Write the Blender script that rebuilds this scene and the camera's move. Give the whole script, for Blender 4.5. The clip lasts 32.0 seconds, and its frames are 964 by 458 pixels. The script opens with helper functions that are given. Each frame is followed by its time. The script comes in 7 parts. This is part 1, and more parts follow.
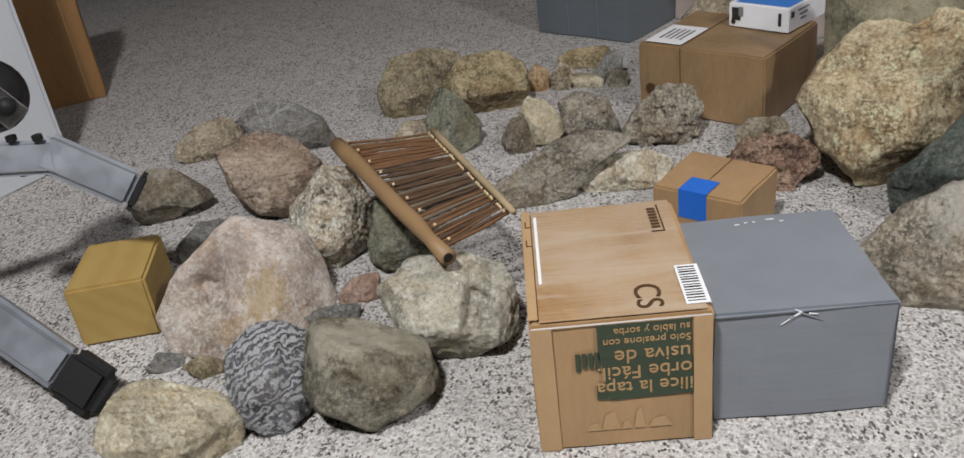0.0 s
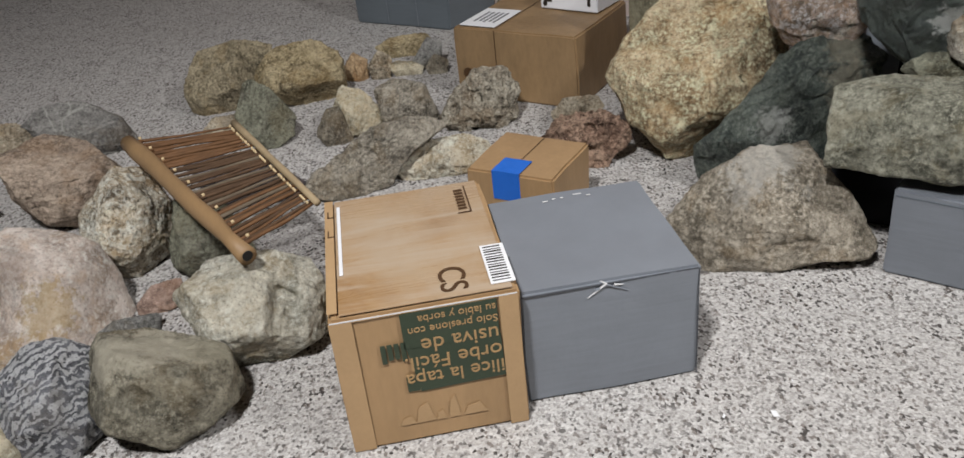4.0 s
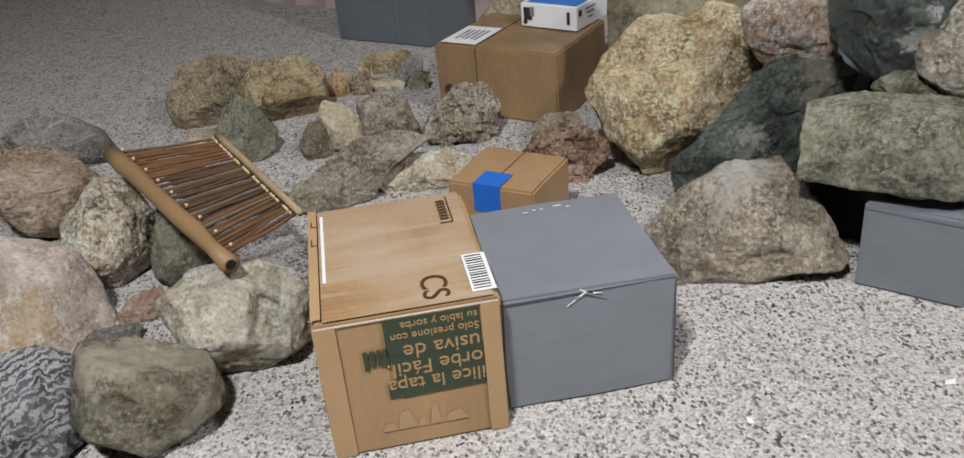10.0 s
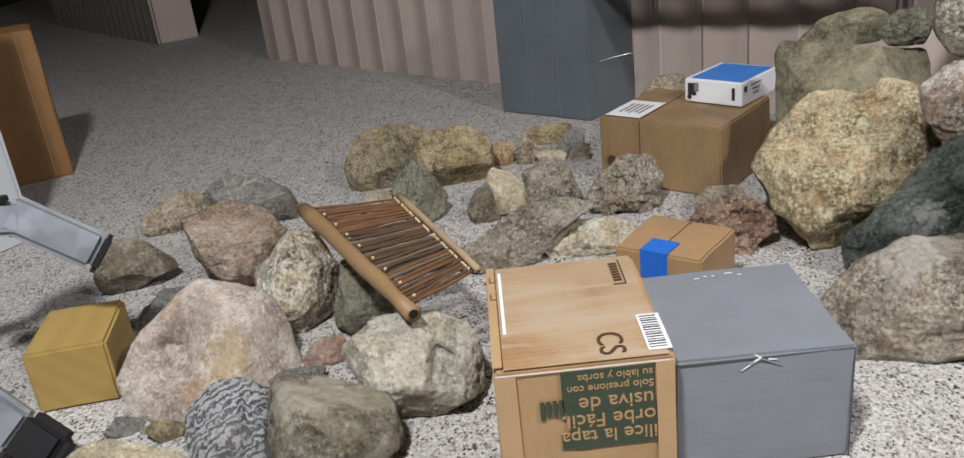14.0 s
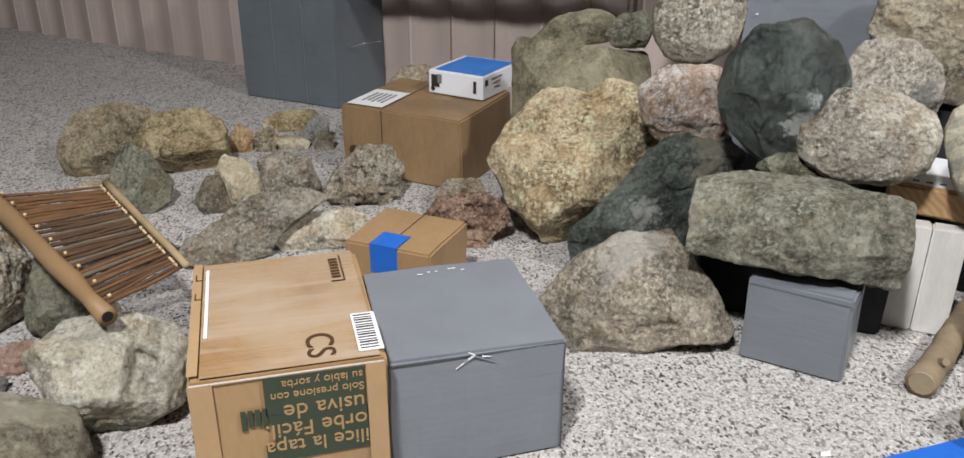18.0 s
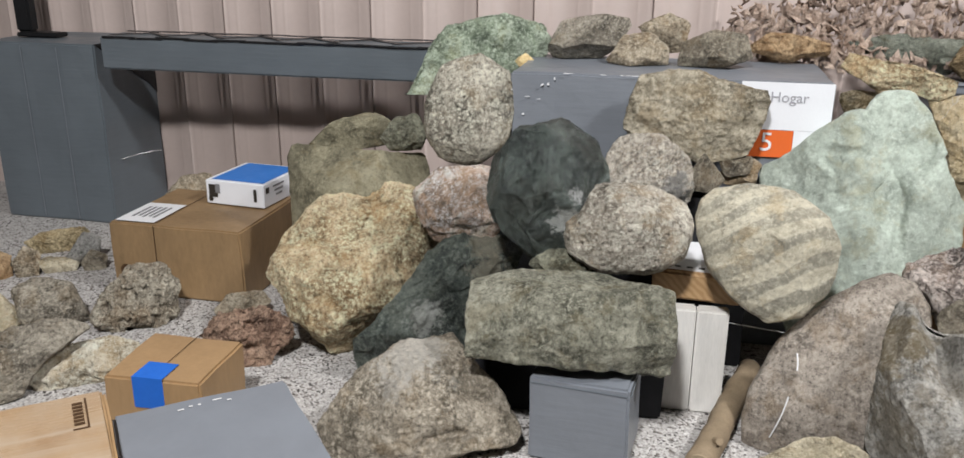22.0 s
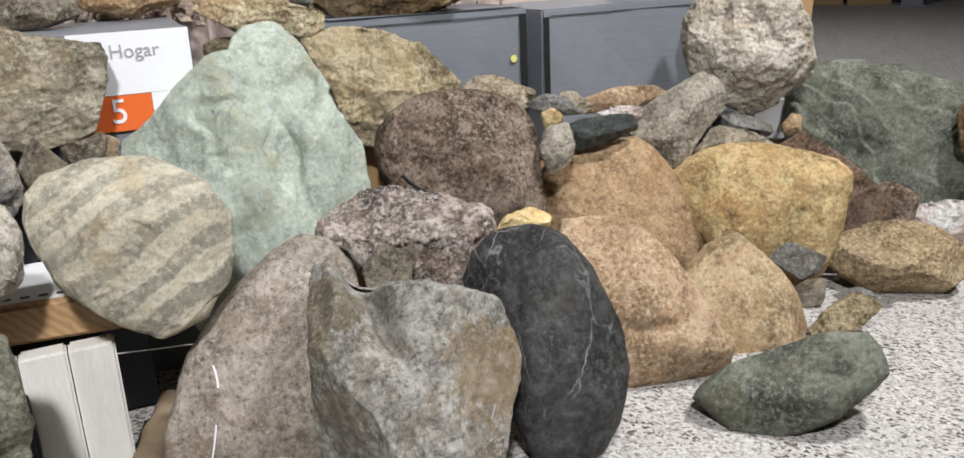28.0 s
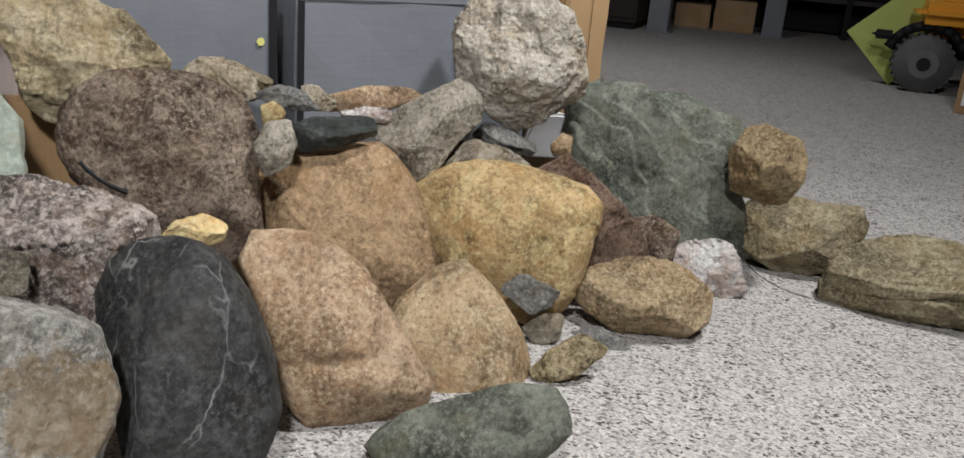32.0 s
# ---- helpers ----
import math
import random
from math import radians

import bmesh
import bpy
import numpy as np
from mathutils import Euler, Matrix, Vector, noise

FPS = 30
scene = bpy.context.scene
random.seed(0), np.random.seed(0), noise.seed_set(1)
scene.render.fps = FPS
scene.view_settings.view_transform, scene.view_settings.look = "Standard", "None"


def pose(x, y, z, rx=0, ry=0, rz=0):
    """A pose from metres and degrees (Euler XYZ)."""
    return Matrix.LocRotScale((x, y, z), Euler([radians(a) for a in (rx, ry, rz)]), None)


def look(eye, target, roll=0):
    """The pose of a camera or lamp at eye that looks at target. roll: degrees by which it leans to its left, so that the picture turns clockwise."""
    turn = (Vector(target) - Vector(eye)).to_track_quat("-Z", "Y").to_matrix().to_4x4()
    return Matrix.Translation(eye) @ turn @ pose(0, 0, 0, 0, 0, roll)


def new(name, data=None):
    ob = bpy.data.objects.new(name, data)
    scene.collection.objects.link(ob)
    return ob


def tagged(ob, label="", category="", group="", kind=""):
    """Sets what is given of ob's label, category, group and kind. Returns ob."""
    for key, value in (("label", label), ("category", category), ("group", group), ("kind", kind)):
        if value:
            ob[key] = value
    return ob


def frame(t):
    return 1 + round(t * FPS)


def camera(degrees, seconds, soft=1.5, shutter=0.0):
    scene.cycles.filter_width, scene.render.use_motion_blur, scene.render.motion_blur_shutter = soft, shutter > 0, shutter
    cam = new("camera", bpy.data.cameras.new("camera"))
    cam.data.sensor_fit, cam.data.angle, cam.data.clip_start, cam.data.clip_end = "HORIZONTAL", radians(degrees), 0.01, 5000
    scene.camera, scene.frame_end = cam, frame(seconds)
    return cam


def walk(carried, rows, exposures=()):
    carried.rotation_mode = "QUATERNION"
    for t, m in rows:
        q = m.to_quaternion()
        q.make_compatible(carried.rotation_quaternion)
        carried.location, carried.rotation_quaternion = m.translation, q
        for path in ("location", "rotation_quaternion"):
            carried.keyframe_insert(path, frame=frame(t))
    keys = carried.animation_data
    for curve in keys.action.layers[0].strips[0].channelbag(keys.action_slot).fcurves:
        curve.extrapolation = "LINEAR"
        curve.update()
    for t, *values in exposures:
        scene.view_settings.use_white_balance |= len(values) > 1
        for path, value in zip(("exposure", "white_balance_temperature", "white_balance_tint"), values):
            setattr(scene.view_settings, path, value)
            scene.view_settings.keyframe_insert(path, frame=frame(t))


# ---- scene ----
cam = camera(57.6, 32.0)
PATH = [
    (0, (0.015, 0.008, 0.824), (-0.115, 1.761, -0.128), -7.6),
    (0.5, (0.057, 0.064, 0.805), (0.135, 1.804, -0.179), -4.5),
    (1, (0.073, 0.066, 0.791), (0.209, 1.8, -0.197), -5.7),
    (1.5, (0.077, 0.056, 0.781), (0.245, 1.786, -0.208), -6.0),
    (2, (0.081, 0.054, 0.78), (0.269, 1.779, -0.215), -5.9),
    (2.5, (0.078, 0.046, 0.779), (0.261, 1.769, -0.218), -6.0),
    (3, (0.086, 0.045, 0.779), (0.264, 1.771, -0.217), -6.2),
    (3.5, (0.084, 0.046, 0.775), (0.27, 1.772, -0.218), -6.2),
    (5.5, (0.091, 0.037, 0.779), (0.305, 1.762, -0.21), -6.3),
    (6, (0.09, 0.039, 0.775), (0.326, 1.76, -0.217), -6.1),
    (6.5, (0.089, 0.037, 0.777), (0.344, 1.758, -0.211), -5.8),
    (7, (0.088, 0.037, 0.777), (0.34, 1.761, -0.205), -5.8),
    (7.5, (0.079, 0.03, 0.777), (0.332, 1.757, -0.2), -5.6),
    (8, (0.078, 0.032, 0.774), (0.331, 1.761, -0.2), -5.4),
    (8.5, (0.082, 0.028, 0.777), (0.332, 1.76, -0.192), -5.4),
    (9, (0.08, 0.029, 0.771), (0.332, 1.764, -0.191), -5.4),
    (9.5, (0.081, 0.023, 0.775), (0.328, 1.76, -0.186), -5.3),
    (10, (0.077, 0.022, 0.773), (0.325, 1.762, -0.182), -5.1),
    (10.5, (0.069, 0.013, 0.775), (0.311, 1.757, -0.174), -5.1),
    (11, (0.02, -0.029, 0.78), (0.128, 1.769, -0.088), -5.2),
    (11.5, (-0.014, -0.057, 0.788), (-0.132, 1.77, -0.019), -6.6),
    (12, (-0.008, -0.048, 0.785), (-0.143, 1.786, -0.001), -6.8),
    (12.5, (-0.001, -0.038, 0.784), (-0.096, 1.798, -0.004), -6.4),
    (13, (0.007, -0.034, 0.782), (-0.067, 1.805, 0.0), -6.5),
    (13.5, (0.011, -0.033, 0.784), (-0.039, 1.808, 0.005), -6.6),
    (15.5, (0.043, -0.024, 0.78), (0.046, 1.828, 0.023), -5.9),
    (16, (0.057, -0.017, 0.77), (0.14, 1.829, 0.004), -4.2),
    (16.5, (0.073, -0.002, 0.767), (0.243, 1.834, -0.007), -3.2),
    (17, (0.083, 0.016, 0.76), (0.431, 1.807, -0.059), -1.0),
    (17.5, (0.088, 0.019, 0.757), (0.513, 1.791, -0.067), -0.2),
    (18, (0.097, 0.018, 0.761), (0.567, 1.779, -0.062), 0.2),
    (18.5, (0.114, 0.019, 0.763), (0.64, 1.766, -0.056), 0.2),
    (19, (0.114, 0.019, 0.761), (0.66, 1.761, -0.055), 0.5),
    (19.5, (0.115, 0.019, 0.761), (0.666, 1.762, -0.051), 0.6),
    (20, (0.12, 0.016, 0.764), (0.674, 1.761, -0.041), 0.6),
    (20.5, (0.133, 0.02, 0.772), (0.692, 1.768, -0.024), 0.6),
    (21, (0.163, 0.021, 0.782), (0.744, 1.774, 0.016), -1.5),
    (21.5, (0.174, 0.023, 0.785), (0.916, 1.751, 0.103), -0.8),
    (22, (0.187, 0.033, 0.781), (1.053, 1.72, 0.146), 0.4),
    (22.5, (0.198, 0.036, 0.778), (1.127, 1.688, 0.138), 1.1),
    (23, (0.202, 0.026, 0.766), (1.225, 1.62, 0.126), 3.3),
    (23.5, (0.215, 0.024, 0.768), (1.338, 1.554, 0.137), 6.5),
    (24, (0.26, 0.118, 0.716), (1.465, 1.589, 0.096), 7.0),
    (24.5, (0.335, 0.222, 0.636), (1.743, 1.415, -0.136), 4.2),
    (26.5, (0.434, 0.235, 0.612), (1.939, 1.383, -0.036), -4.8),
    (27, (0.457, 0.226, 0.612), (2.068, 1.234, -0.013), -3.8),
    (27.5, (0.482, 0.214, 0.616), (2.156, 1.12, 0.0), -3.3),
    (28, (0.498, 0.196, 0.622), (2.198, 1.052, 0.008), -2.7),
    (28.5, (0.572, 0.175, 0.63), (2.293, 0.973, -0.004), -1.8),
    (29, (0.715, 0.101, 0.596), (2.462, 0.816, -0.064), -2.1),
    (29.5, (0.821, 0.043, 0.573), (2.606, 0.638, -0.106), -1.4),
    (30, (0.872, 0.003, 0.593), (2.659, 0.579, -0.096), 0.4),
    (30.5, (0.878, -0.017, 0.589), (2.685, 0.523, -0.075), 1.5),
    (31, (0.864, -0.021, 0.582), (2.67, 0.516, -0.089), 2.0),
    (31.5, (0.829, -0.007, 0.589), (2.624, 0.566, -0.081), 3.1),
    (32, (0.744, 0.02, 0.614), (2.541, 0.629, -0.017), 4.7),
]
walk(cam, [(t, look(eye, target, roll)) for t, eye, target, roll in PATH], [(0, -0.21), (10.5, -0.19), (12, -0.18), (13.2, 0.02), (17, 0.06), (23, 0.09), (26, 0.12), (28, 0.2), (29.5, 0.03), (30.5, -0.04), (32, -0.1)])

# ---- light ----
world = bpy.data.worlds.new("room_air")
scene.world = world
world.use_nodes = True
world.node_tree.nodes["Background"].inputs[0].default_value = (1.0, 0.96, 0.9, 1)
world.node_tree.nodes["Background"].inputs[1].default_value = 0.0015


def area_lamp(name, eye, target, size_x, size_y, watts, colour):
    data = bpy.data.lights.new(name, "AREA")
    data.shape, data.size, data.size_y, data.energy, data.color = "RECTANGLE", size_x, size_y, watts, colour
    ob = new(name, data)
    ob.matrix_world = look(eye, target)
    return ob


area_lamp("ceiling_lamp", (-0.45, -0.3, 2.45), (0.1, 1.3, 0), 0.22, 0.22, 94, (0.99, 0.99, 1.0))
area_lamp("ceiling_lamp", (1.95, -0.5, 2.45), (1.9, 0.6, 0), 0.22, 0.22, 60, (0.99, 0.99, 1.0))
area_lamp("ceiling_lamp", (5.4, 1.0, 2.5), (5.4, 1.0, 0), 0.6, 0.3, 19, (0.99, 0.99, 1.0))

# ---- materials ----


def nodes_of(name):
    m = bpy.data.materials.new(name)
    m.use_nodes = True
    nt = m.node_tree
    return m, nt, nt.nodes["Principled BSDF"]


def add(nt, kind):
    return nt.nodes.new(kind)


def rgb(c):
    return (*c, 1.0)


def ramp(nt, fac, stops, mode="LINEAR"):
    r = add(nt, "ShaderNodeValToRGB")
    r.color_ramp.interpolation = mode
    e = r.color_ramp.elements
    while len(e) < len(stops):
        e.new(0.5)
    for el, (p, c) in zip(e, stops):
        el.position = p
        el.color = rgb(c) if isinstance(c, tuple) else (c, c, c, 1)
    nt.links.new(fac, r.inputs[0])
    return r.outputs[0]


def mixc(nt, fac, a, b, kind="MIX"):
    m = add(nt, "ShaderNodeMix")
    m.data_type, m.blend_type = "RGBA", kind
    for sock, v in ((m.inputs[0], fac), (m.inputs[6], a), (m.inputs[7], b)):
        if isinstance(v, (int, float)):
            sock.default_value = v
        elif isinstance(v, tuple):
            sock.default_value = rgb(v)
        else:
            nt.links.new(v, sock)
    return m.outputs[2]


def noise_tex(nt, vec, scale, detail=4.0, rough=0.55, distort=0.0):
    n = add(nt, "ShaderNodeTexNoise")
    n.inputs["Scale"].default_value, n.inputs["Detail"].default_value = scale, detail
    n.inputs["Roughness"].default_value, n.inputs["Distortion"].default_value = rough, distort
    nt.links.new(vec, n.inputs["Vector"])
    return n.outputs["Fac"]


def voronoi(nt, vec, scale, feature="F1", out="Distance"):
    n = add(nt, "ShaderNodeTexVoronoi")
    n.feature = feature
    n.inputs["Scale"].default_value = scale
    nt.links.new(vec, n.inputs["Vector"])
    return n.outputs[out]


def coords(nt, stretch=(1, 1, 1), turn=(0, 0, 0), vary=True):
    tc = add(nt, "ShaderNodeTexCoord")
    mp = add(nt, "ShaderNodeMapping")
    mp.inputs["Scale"].default_value = stretch
    mp.inputs["Rotation"].default_value = [radians(a) for a in turn]
    nt.links.new(tc.outputs["Object"], mp.inputs["Vector"])
    if vary:
        oi = add(nt, "ShaderNodeObjectInfo")
        mu = add(nt, "ShaderNodeMath")
        mu.operation = "MULTIPLY"
        mu.inputs[1].default_value = 17.0
        nt.links.new(oi.outputs["Random"], mu.inputs[0])
        nt.links.new(mu.outputs[0], mp.inputs["Location"])
    return mp.outputs["Vector"]


def bump(nt, bsdf, height, strength, distance, under=None):
    b = add(nt, "ShaderNodeBump")
    b.inputs["Strength"].default_value, b.inputs["Distance"].default_value = strength, distance
    nt.links.new(height, b.inputs["Height"])
    if under is not None:
        nt.links.new(under, b.inputs["Normal"])
    nt.links.new(b.outputs[0], bsdf.inputs["Normal"])
    return b.outputs[0]


STONES = {}


def stone(key, base, dark, light, stain=None, stain_at=0.6, specks=0.5, speck_size=220, vein=None, vein_width=0.02, vein_scale=9.0,
          band=None, band_scale=9.0, band_turn=(20, 30, 0), pits=0.0, rough=0.85, grain=1.0, patch=7.0, spec=0.3,
          spots=()):
    """A procedural stone: mottled body, mineral specks, stains, veins, bands and pits."""
    m, nt, bsdf = nodes_of("stone_" + key)
    base, dark, light = tuple(c * 1.06 for c in base), tuple(c * 0.48 for c in dark), tuple(min(0.85, c * 1.3) for c in light)
    pale, deep = tuple(min(0.85, c * 1.25) for c in light), tuple(c * 0.55 for c in dark)
    v = coords(nt)
    body = noise_tex(nt, v, patch, 12, 0.7, 0.3)
    col = ramp(nt, body, [(0.4, dark), (0.49, base), (0.6, light)])
    # broad clouds and drawn-out streaks of mineral
    cloud = noise_tex(nt, v, patch * 2.4, 10, 0.66, 0.8)
    col = mixc(nt, 0.42, col, ramp(nt, cloud, [(0.4, dark), (0.49, base), (0.52, base), (0.62, light)]))
    drawn = noise_tex(nt, coords(nt, (1.0, 1.0, 0.22), (35, 25, 40)), 34, 8, 0.68, 0.4)
    col = mixc(nt, ramp(nt, drawn, [(0.55, 0.0), (0.68, 0.22)]), col, light)
    col = mixc(nt, ramp(nt, drawn, [(0.32, 0.3), (0.44, 0.0)]), col, dark)
    if band is not None:
        w = add(nt, "ShaderNodeTexWave")
        w.wave_type, w.bands_direction = "BANDS", "Z"
        tight = band_scale > 25
        for k, val in (("Scale", band_scale), ("Distortion", 16.0 if tight else 4.5), ("Detail", 5.0), ("Detail Scale", 1.3 if tight else 1.1), ("Detail Roughness", 0.62)):
            w.inputs[k].default_value = val
        nt.links.new(coords(nt, turn=band_turn), w.inputs["Vector"])
        fade = ramp(nt, noise_tex(nt, v, 9, 5, 0.6), [(0.38, 0.6), (0.58, 1.0)])
        stripe = ramp(nt, w.outputs["Fac"], [(0.42, 0.0), (0.62, 0.9 if tight else 0.75)])
        col = mixc(nt, stripe if tight else mixc(nt, 1.0, stripe, fade, "MULTIPLY"), col, band)
    if stain is not None:
        st = noise_tex(nt, v, 5.5, 9, 0.66, 0.6)
        col = mixc(nt, ramp(nt, st, [(stain_at - 0.07, 0.0), (stain_at + 0.05, 0.8)]), col, stain)
    # crystals of several sizes, thick in some places and thin in others; pale ones also stand in for glints
    crowd = ramp(nt, noise_tex(nt, v, 13, 4, 0.6), [(0.38, 0.4), (0.6, 1.0)])
    fine = noise_tex(nt, v, speck_size, 3, 0.7)
    cell = voronoi(nt, v, speck_size * 0.75, out="Color")
    col = mixc(nt, mixc(nt, 1.0, ramp(nt, cell, [(0.0, specks * 0.85), (0.3, 0.0)]), crowd, "MULTIPLY"), col, deep)
    col = mixc(nt, mixc(nt, 1.0, ramp(nt, cell, [(0.66, 0.0), (0.92, specks * 0.85)]), crowd, "MULTIPLY"), col, pale)
    # crevice shade in the colour: hollows of these bumps darkened, crests paled
    blot = noise_tex(nt, v, 58, 11, 0.82, 0.3)
    col = mixc(nt, ramp(nt, blot, [(0.52, 0.0), (0.6, 0.14 + 0.45 * specks)]), col, pale)
    col = mixc(nt, ramp(nt, blot, [(0.39, 0.08 + 0.5 * specks), (0.46, 0.0)]), col, deep)
    grit = noise_tex(nt, v, 150, 6, 0.8)
    col = mixc(nt, mixc(nt, 1.0, ramp(nt, grit, [(0.53, 0.0), (0.59, min(0.95, 0.4 + 0.7 * specks))]), crowd, "MULTIPLY"), col, pale)
    col = mixc(nt, ramp(nt, grit, [(0.39, min(0.9, 0.3 + 0.7 * specks)), (0.45, 0.0)]), col, deep)
    mid = cloud
    # warm rust and pale crusts with ragged rims
    rust = noise_tex(nt, v, patch * 1.7, 12, 0.72, 0.2)
    col = mixc(nt, ramp(nt, rust, [(0.52, 0.0), (0.6, 0.38)]), col, (base[0] * 0.95, base[1] * 0.78, base[2] * 0.55))
    crust = noise_tex(nt, v, patch * 3.1, 13, 0.76, 0.2)
    col = mixc(nt, ramp(nt, crust, [(0.56, 0.0), (0.6, 0.2 + 0.4 * specks)]), col, pale)
    # rubbed edges, paler than the faces
    geo = add(nt, "ShaderNodeNewGeometry")
    worn = mixc(nt, 1.0, ramp(nt, geo.outputs["Pointiness"], [(0.52, 0.0), (0.6, 0.32)]), ramp(nt, body, [(0.4, 0.2), (0.55, 1.0)]), "MULTIPLY")
    col = mixc(nt, worn, col, pale)
    if vein is not None:
        wn = add(nt, "ShaderNodeTexNoise")
        wn.inputs["Scale"].default_value, wn.inputs["Detail"].default_value = 16.0, 4.0
        nt.links.new(v, wn.inputs["Vector"])
        warp = add(nt, "ShaderNodeVectorMath")
        warp.operation = "MULTIPLY_ADD"
        warp.inputs[1].default_value = (0.035, 0.035, 0.035)
        nt.links.new(wn.outputs["Color"], warp.inputs[0])
        nt.links.new(coords(nt, (1, 1, 0.5), (30, 35, 20)), warp.inputs[2])
        edge = voronoi(nt, warp.outputs[0], vein_scale, "DISTANCE_TO_EDGE")
        line = ramp(nt, edge, [(0.0, 0.9), (vein_width, 0.0)])
        gate = ramp(nt, noise_tex(nt, v, 11, 3), [(0.45, 0.0), (0.6, 1.0)])
        col = mixc(nt, mixc(nt, 1.0, line, gate, "MULTIPLY"), col, vein)
    for centre, reach, colour, hold in spots:
        own = coords(nt, vary=False)
        far = add(nt, "ShaderNodeVectorMath")
        far.operation = "DISTANCE"
        far.inputs[1].default_value = centre
        nt.links.new(own, far.inputs[0])
        ragged = add(nt, "ShaderNodeMath")
        ragged.operation = "MULTIPLY_ADD"
        ragged.inputs[1].default_value = reach * 4.0
        nt.links.new(noise_tex(nt, own, 2.0 / reach, 9, 0.74), ragged.inputs[0])
        nt.links.new(far.outputs["Value"], ragged.inputs[2])
        edge = ramp(nt, ragged.outputs[0], [(reach * 2.75, hold), (reach * 3.15, 0.0)])
        col = mixc(nt, edge, col, mixc(nt, 0.3, colour, col))
    nt.links.new(col, bsdf.inputs["Base Color"])
    nt.links.new(ramp(nt, mid, [(0.3, min(1, rough + 0.1)), (0.75, rough - 0.12)]), bsdf.inputs["Roughness"])
    bsdf.inputs["Specular IOR Level"].default_value = spec
    n0 = bump(nt, bsdf, noise_tex(nt, v, 28, 13, 0.7), 0.8 * grain, 0.02)
    n1 = bump(nt, bsdf, blot, 0.75 * grain, 0.007, n0)
    n2 = bump(nt, bsdf, grit, 0.7 * grain, 0.0035, n1)
    if pits:
        n3 = bump(nt, bsdf, ramp(nt, voronoi(nt, v, 70), [(0.0, 0.0), (0.35, 1.0)]), pits, 0.006, n2)
        bump(nt, bsdf, noise_tex(nt, v, 45, 5, 0.7), pits, 0.008, n3)
    STONES[key] = m


T = (0.42, 0.35, 0.25)
stone("pinkgran", (0.56, 0.459, 0.392), (0.47, 0.358, 0.291), (0.616, 0.538, 0.482), stain=(0.36, 0.26, 0.18), stain_at=0.6, patch=9, specks=0.3,
      spots=(((0.02, -0.09, 0.01), 0.045, (0.42, 0.28, 0.1), 0.85), ((-0.035, -0.09, -0.05), 0.035, (0.44, 0.28, 0.12), 0.75), ((-0.07, -0.06, 0.03), 0.05, (0.27, 0.2, 0.165), 0.75), ((-0.03, -0.06, 0.08), 0.035, (0.3, 0.235, 0.2), 0.65)))
stone("zebra", (0.13, 0.132, 0.145), (0.1, 0.1, 0.11), (0.2, 0.2, 0.215), band=(0.56, 0.56, 0.56), band_scale=27, band_turn=(20, 30, 15), specks=0.25)
# pale top spots: partly the stone's tone, partly light on its upper facet
stone("greygreen", (0.153, 0.136, 0.0986), (0.076, 0.0684, 0.0495), (0.289, 0.266, 0.205), stain=(0.4, 0.36, 0.27), stain_at=0.62, specks=0.4,
      spots=(((0.0, -0.04, 0.06), 0.055, (0.46, 0.42, 0.33), 0.95), ((-0.06, -0.045, 0.05), 0.045, (0.46, 0.42, 0.33), 0.95), ((0.055, -0.04, 0.05), 0.04, (0.4, 0.365, 0.27), 0.75),))
stone("cream", (0.515, 0.437, 0.302), (0.336, 0.269, 0.168), (0.627, 0.56, 0.426), pits=0.5, specks=0.3)
stone("palegrey", (0.421, 0.385, 0.303), (0.259, 0.239, 0.177), (0.612, 0.571, 0.468), stain=(0.2, 0.2, 0.15), stain_at=0.64, specks=0.35)
stone("porous", (0.52, 0.43, 0.31), (0.2, 0.15, 0.1), (0.68, 0.6, 0.47), pits=0.9, specks=0.95, speck_size=120)
stone("pinkgrey", (0.282, 0.21, 0.158), (0.15, 0.114, 0.0792), (0.413, 0.333, 0.262), stain=(0.27, 0.2, 0.11), stain_at=0.66, pits=0.4)
stone("pinkblock", (0.549, 0.411, 0.327), (0.293, 0.224, 0.164), (0.8, 0.652, 0.54), stain=(0.27, 0.2, 0.11), stain_at=0.66, pits=0.4)
stone("darkvein", (0.17, 0.16, 0.15), (0.09, 0.09, 0.085), (0.27, 0.26, 0.24), vein=(0.45, 0.44, 0.4))
stone("paletan", (0.35, 0.285, 0.202), (0.202, 0.156, 0.101), (0.46, 0.405, 0.313), stain=(0.28, 0.17, 0.07), stain_at=0.64, pits=0.3)
stone("greybrown", (0.19, 0.16, 0.12), (0.1, 0.085, 0.065), (0.3, 0.27, 0.21))
stone("darkgrey", (0.16, 0.156, 0.144), (0.088, 0.088, 0.08), (0.248, 0.24, 0.224))
stone("greengrey", (0.172, 0.167, 0.123), (0.0944, 0.092, 0.0655), (0.266, 0.267, 0.2), stain=(0.3, 0.28, 0.22), stain_at=0.66)
stone("pinkbrick", (0.36, 0.24, 0.19), (0.25, 0.16, 0.12), (0.44, 0.33, 0.27), specks=0.3)
stone("olive", (0.229, 0.185, 0.106), (0.114, 0.088, 0.0484), (0.37, 0.317, 0.22), stain=(0.36, 0.27, 0.13))
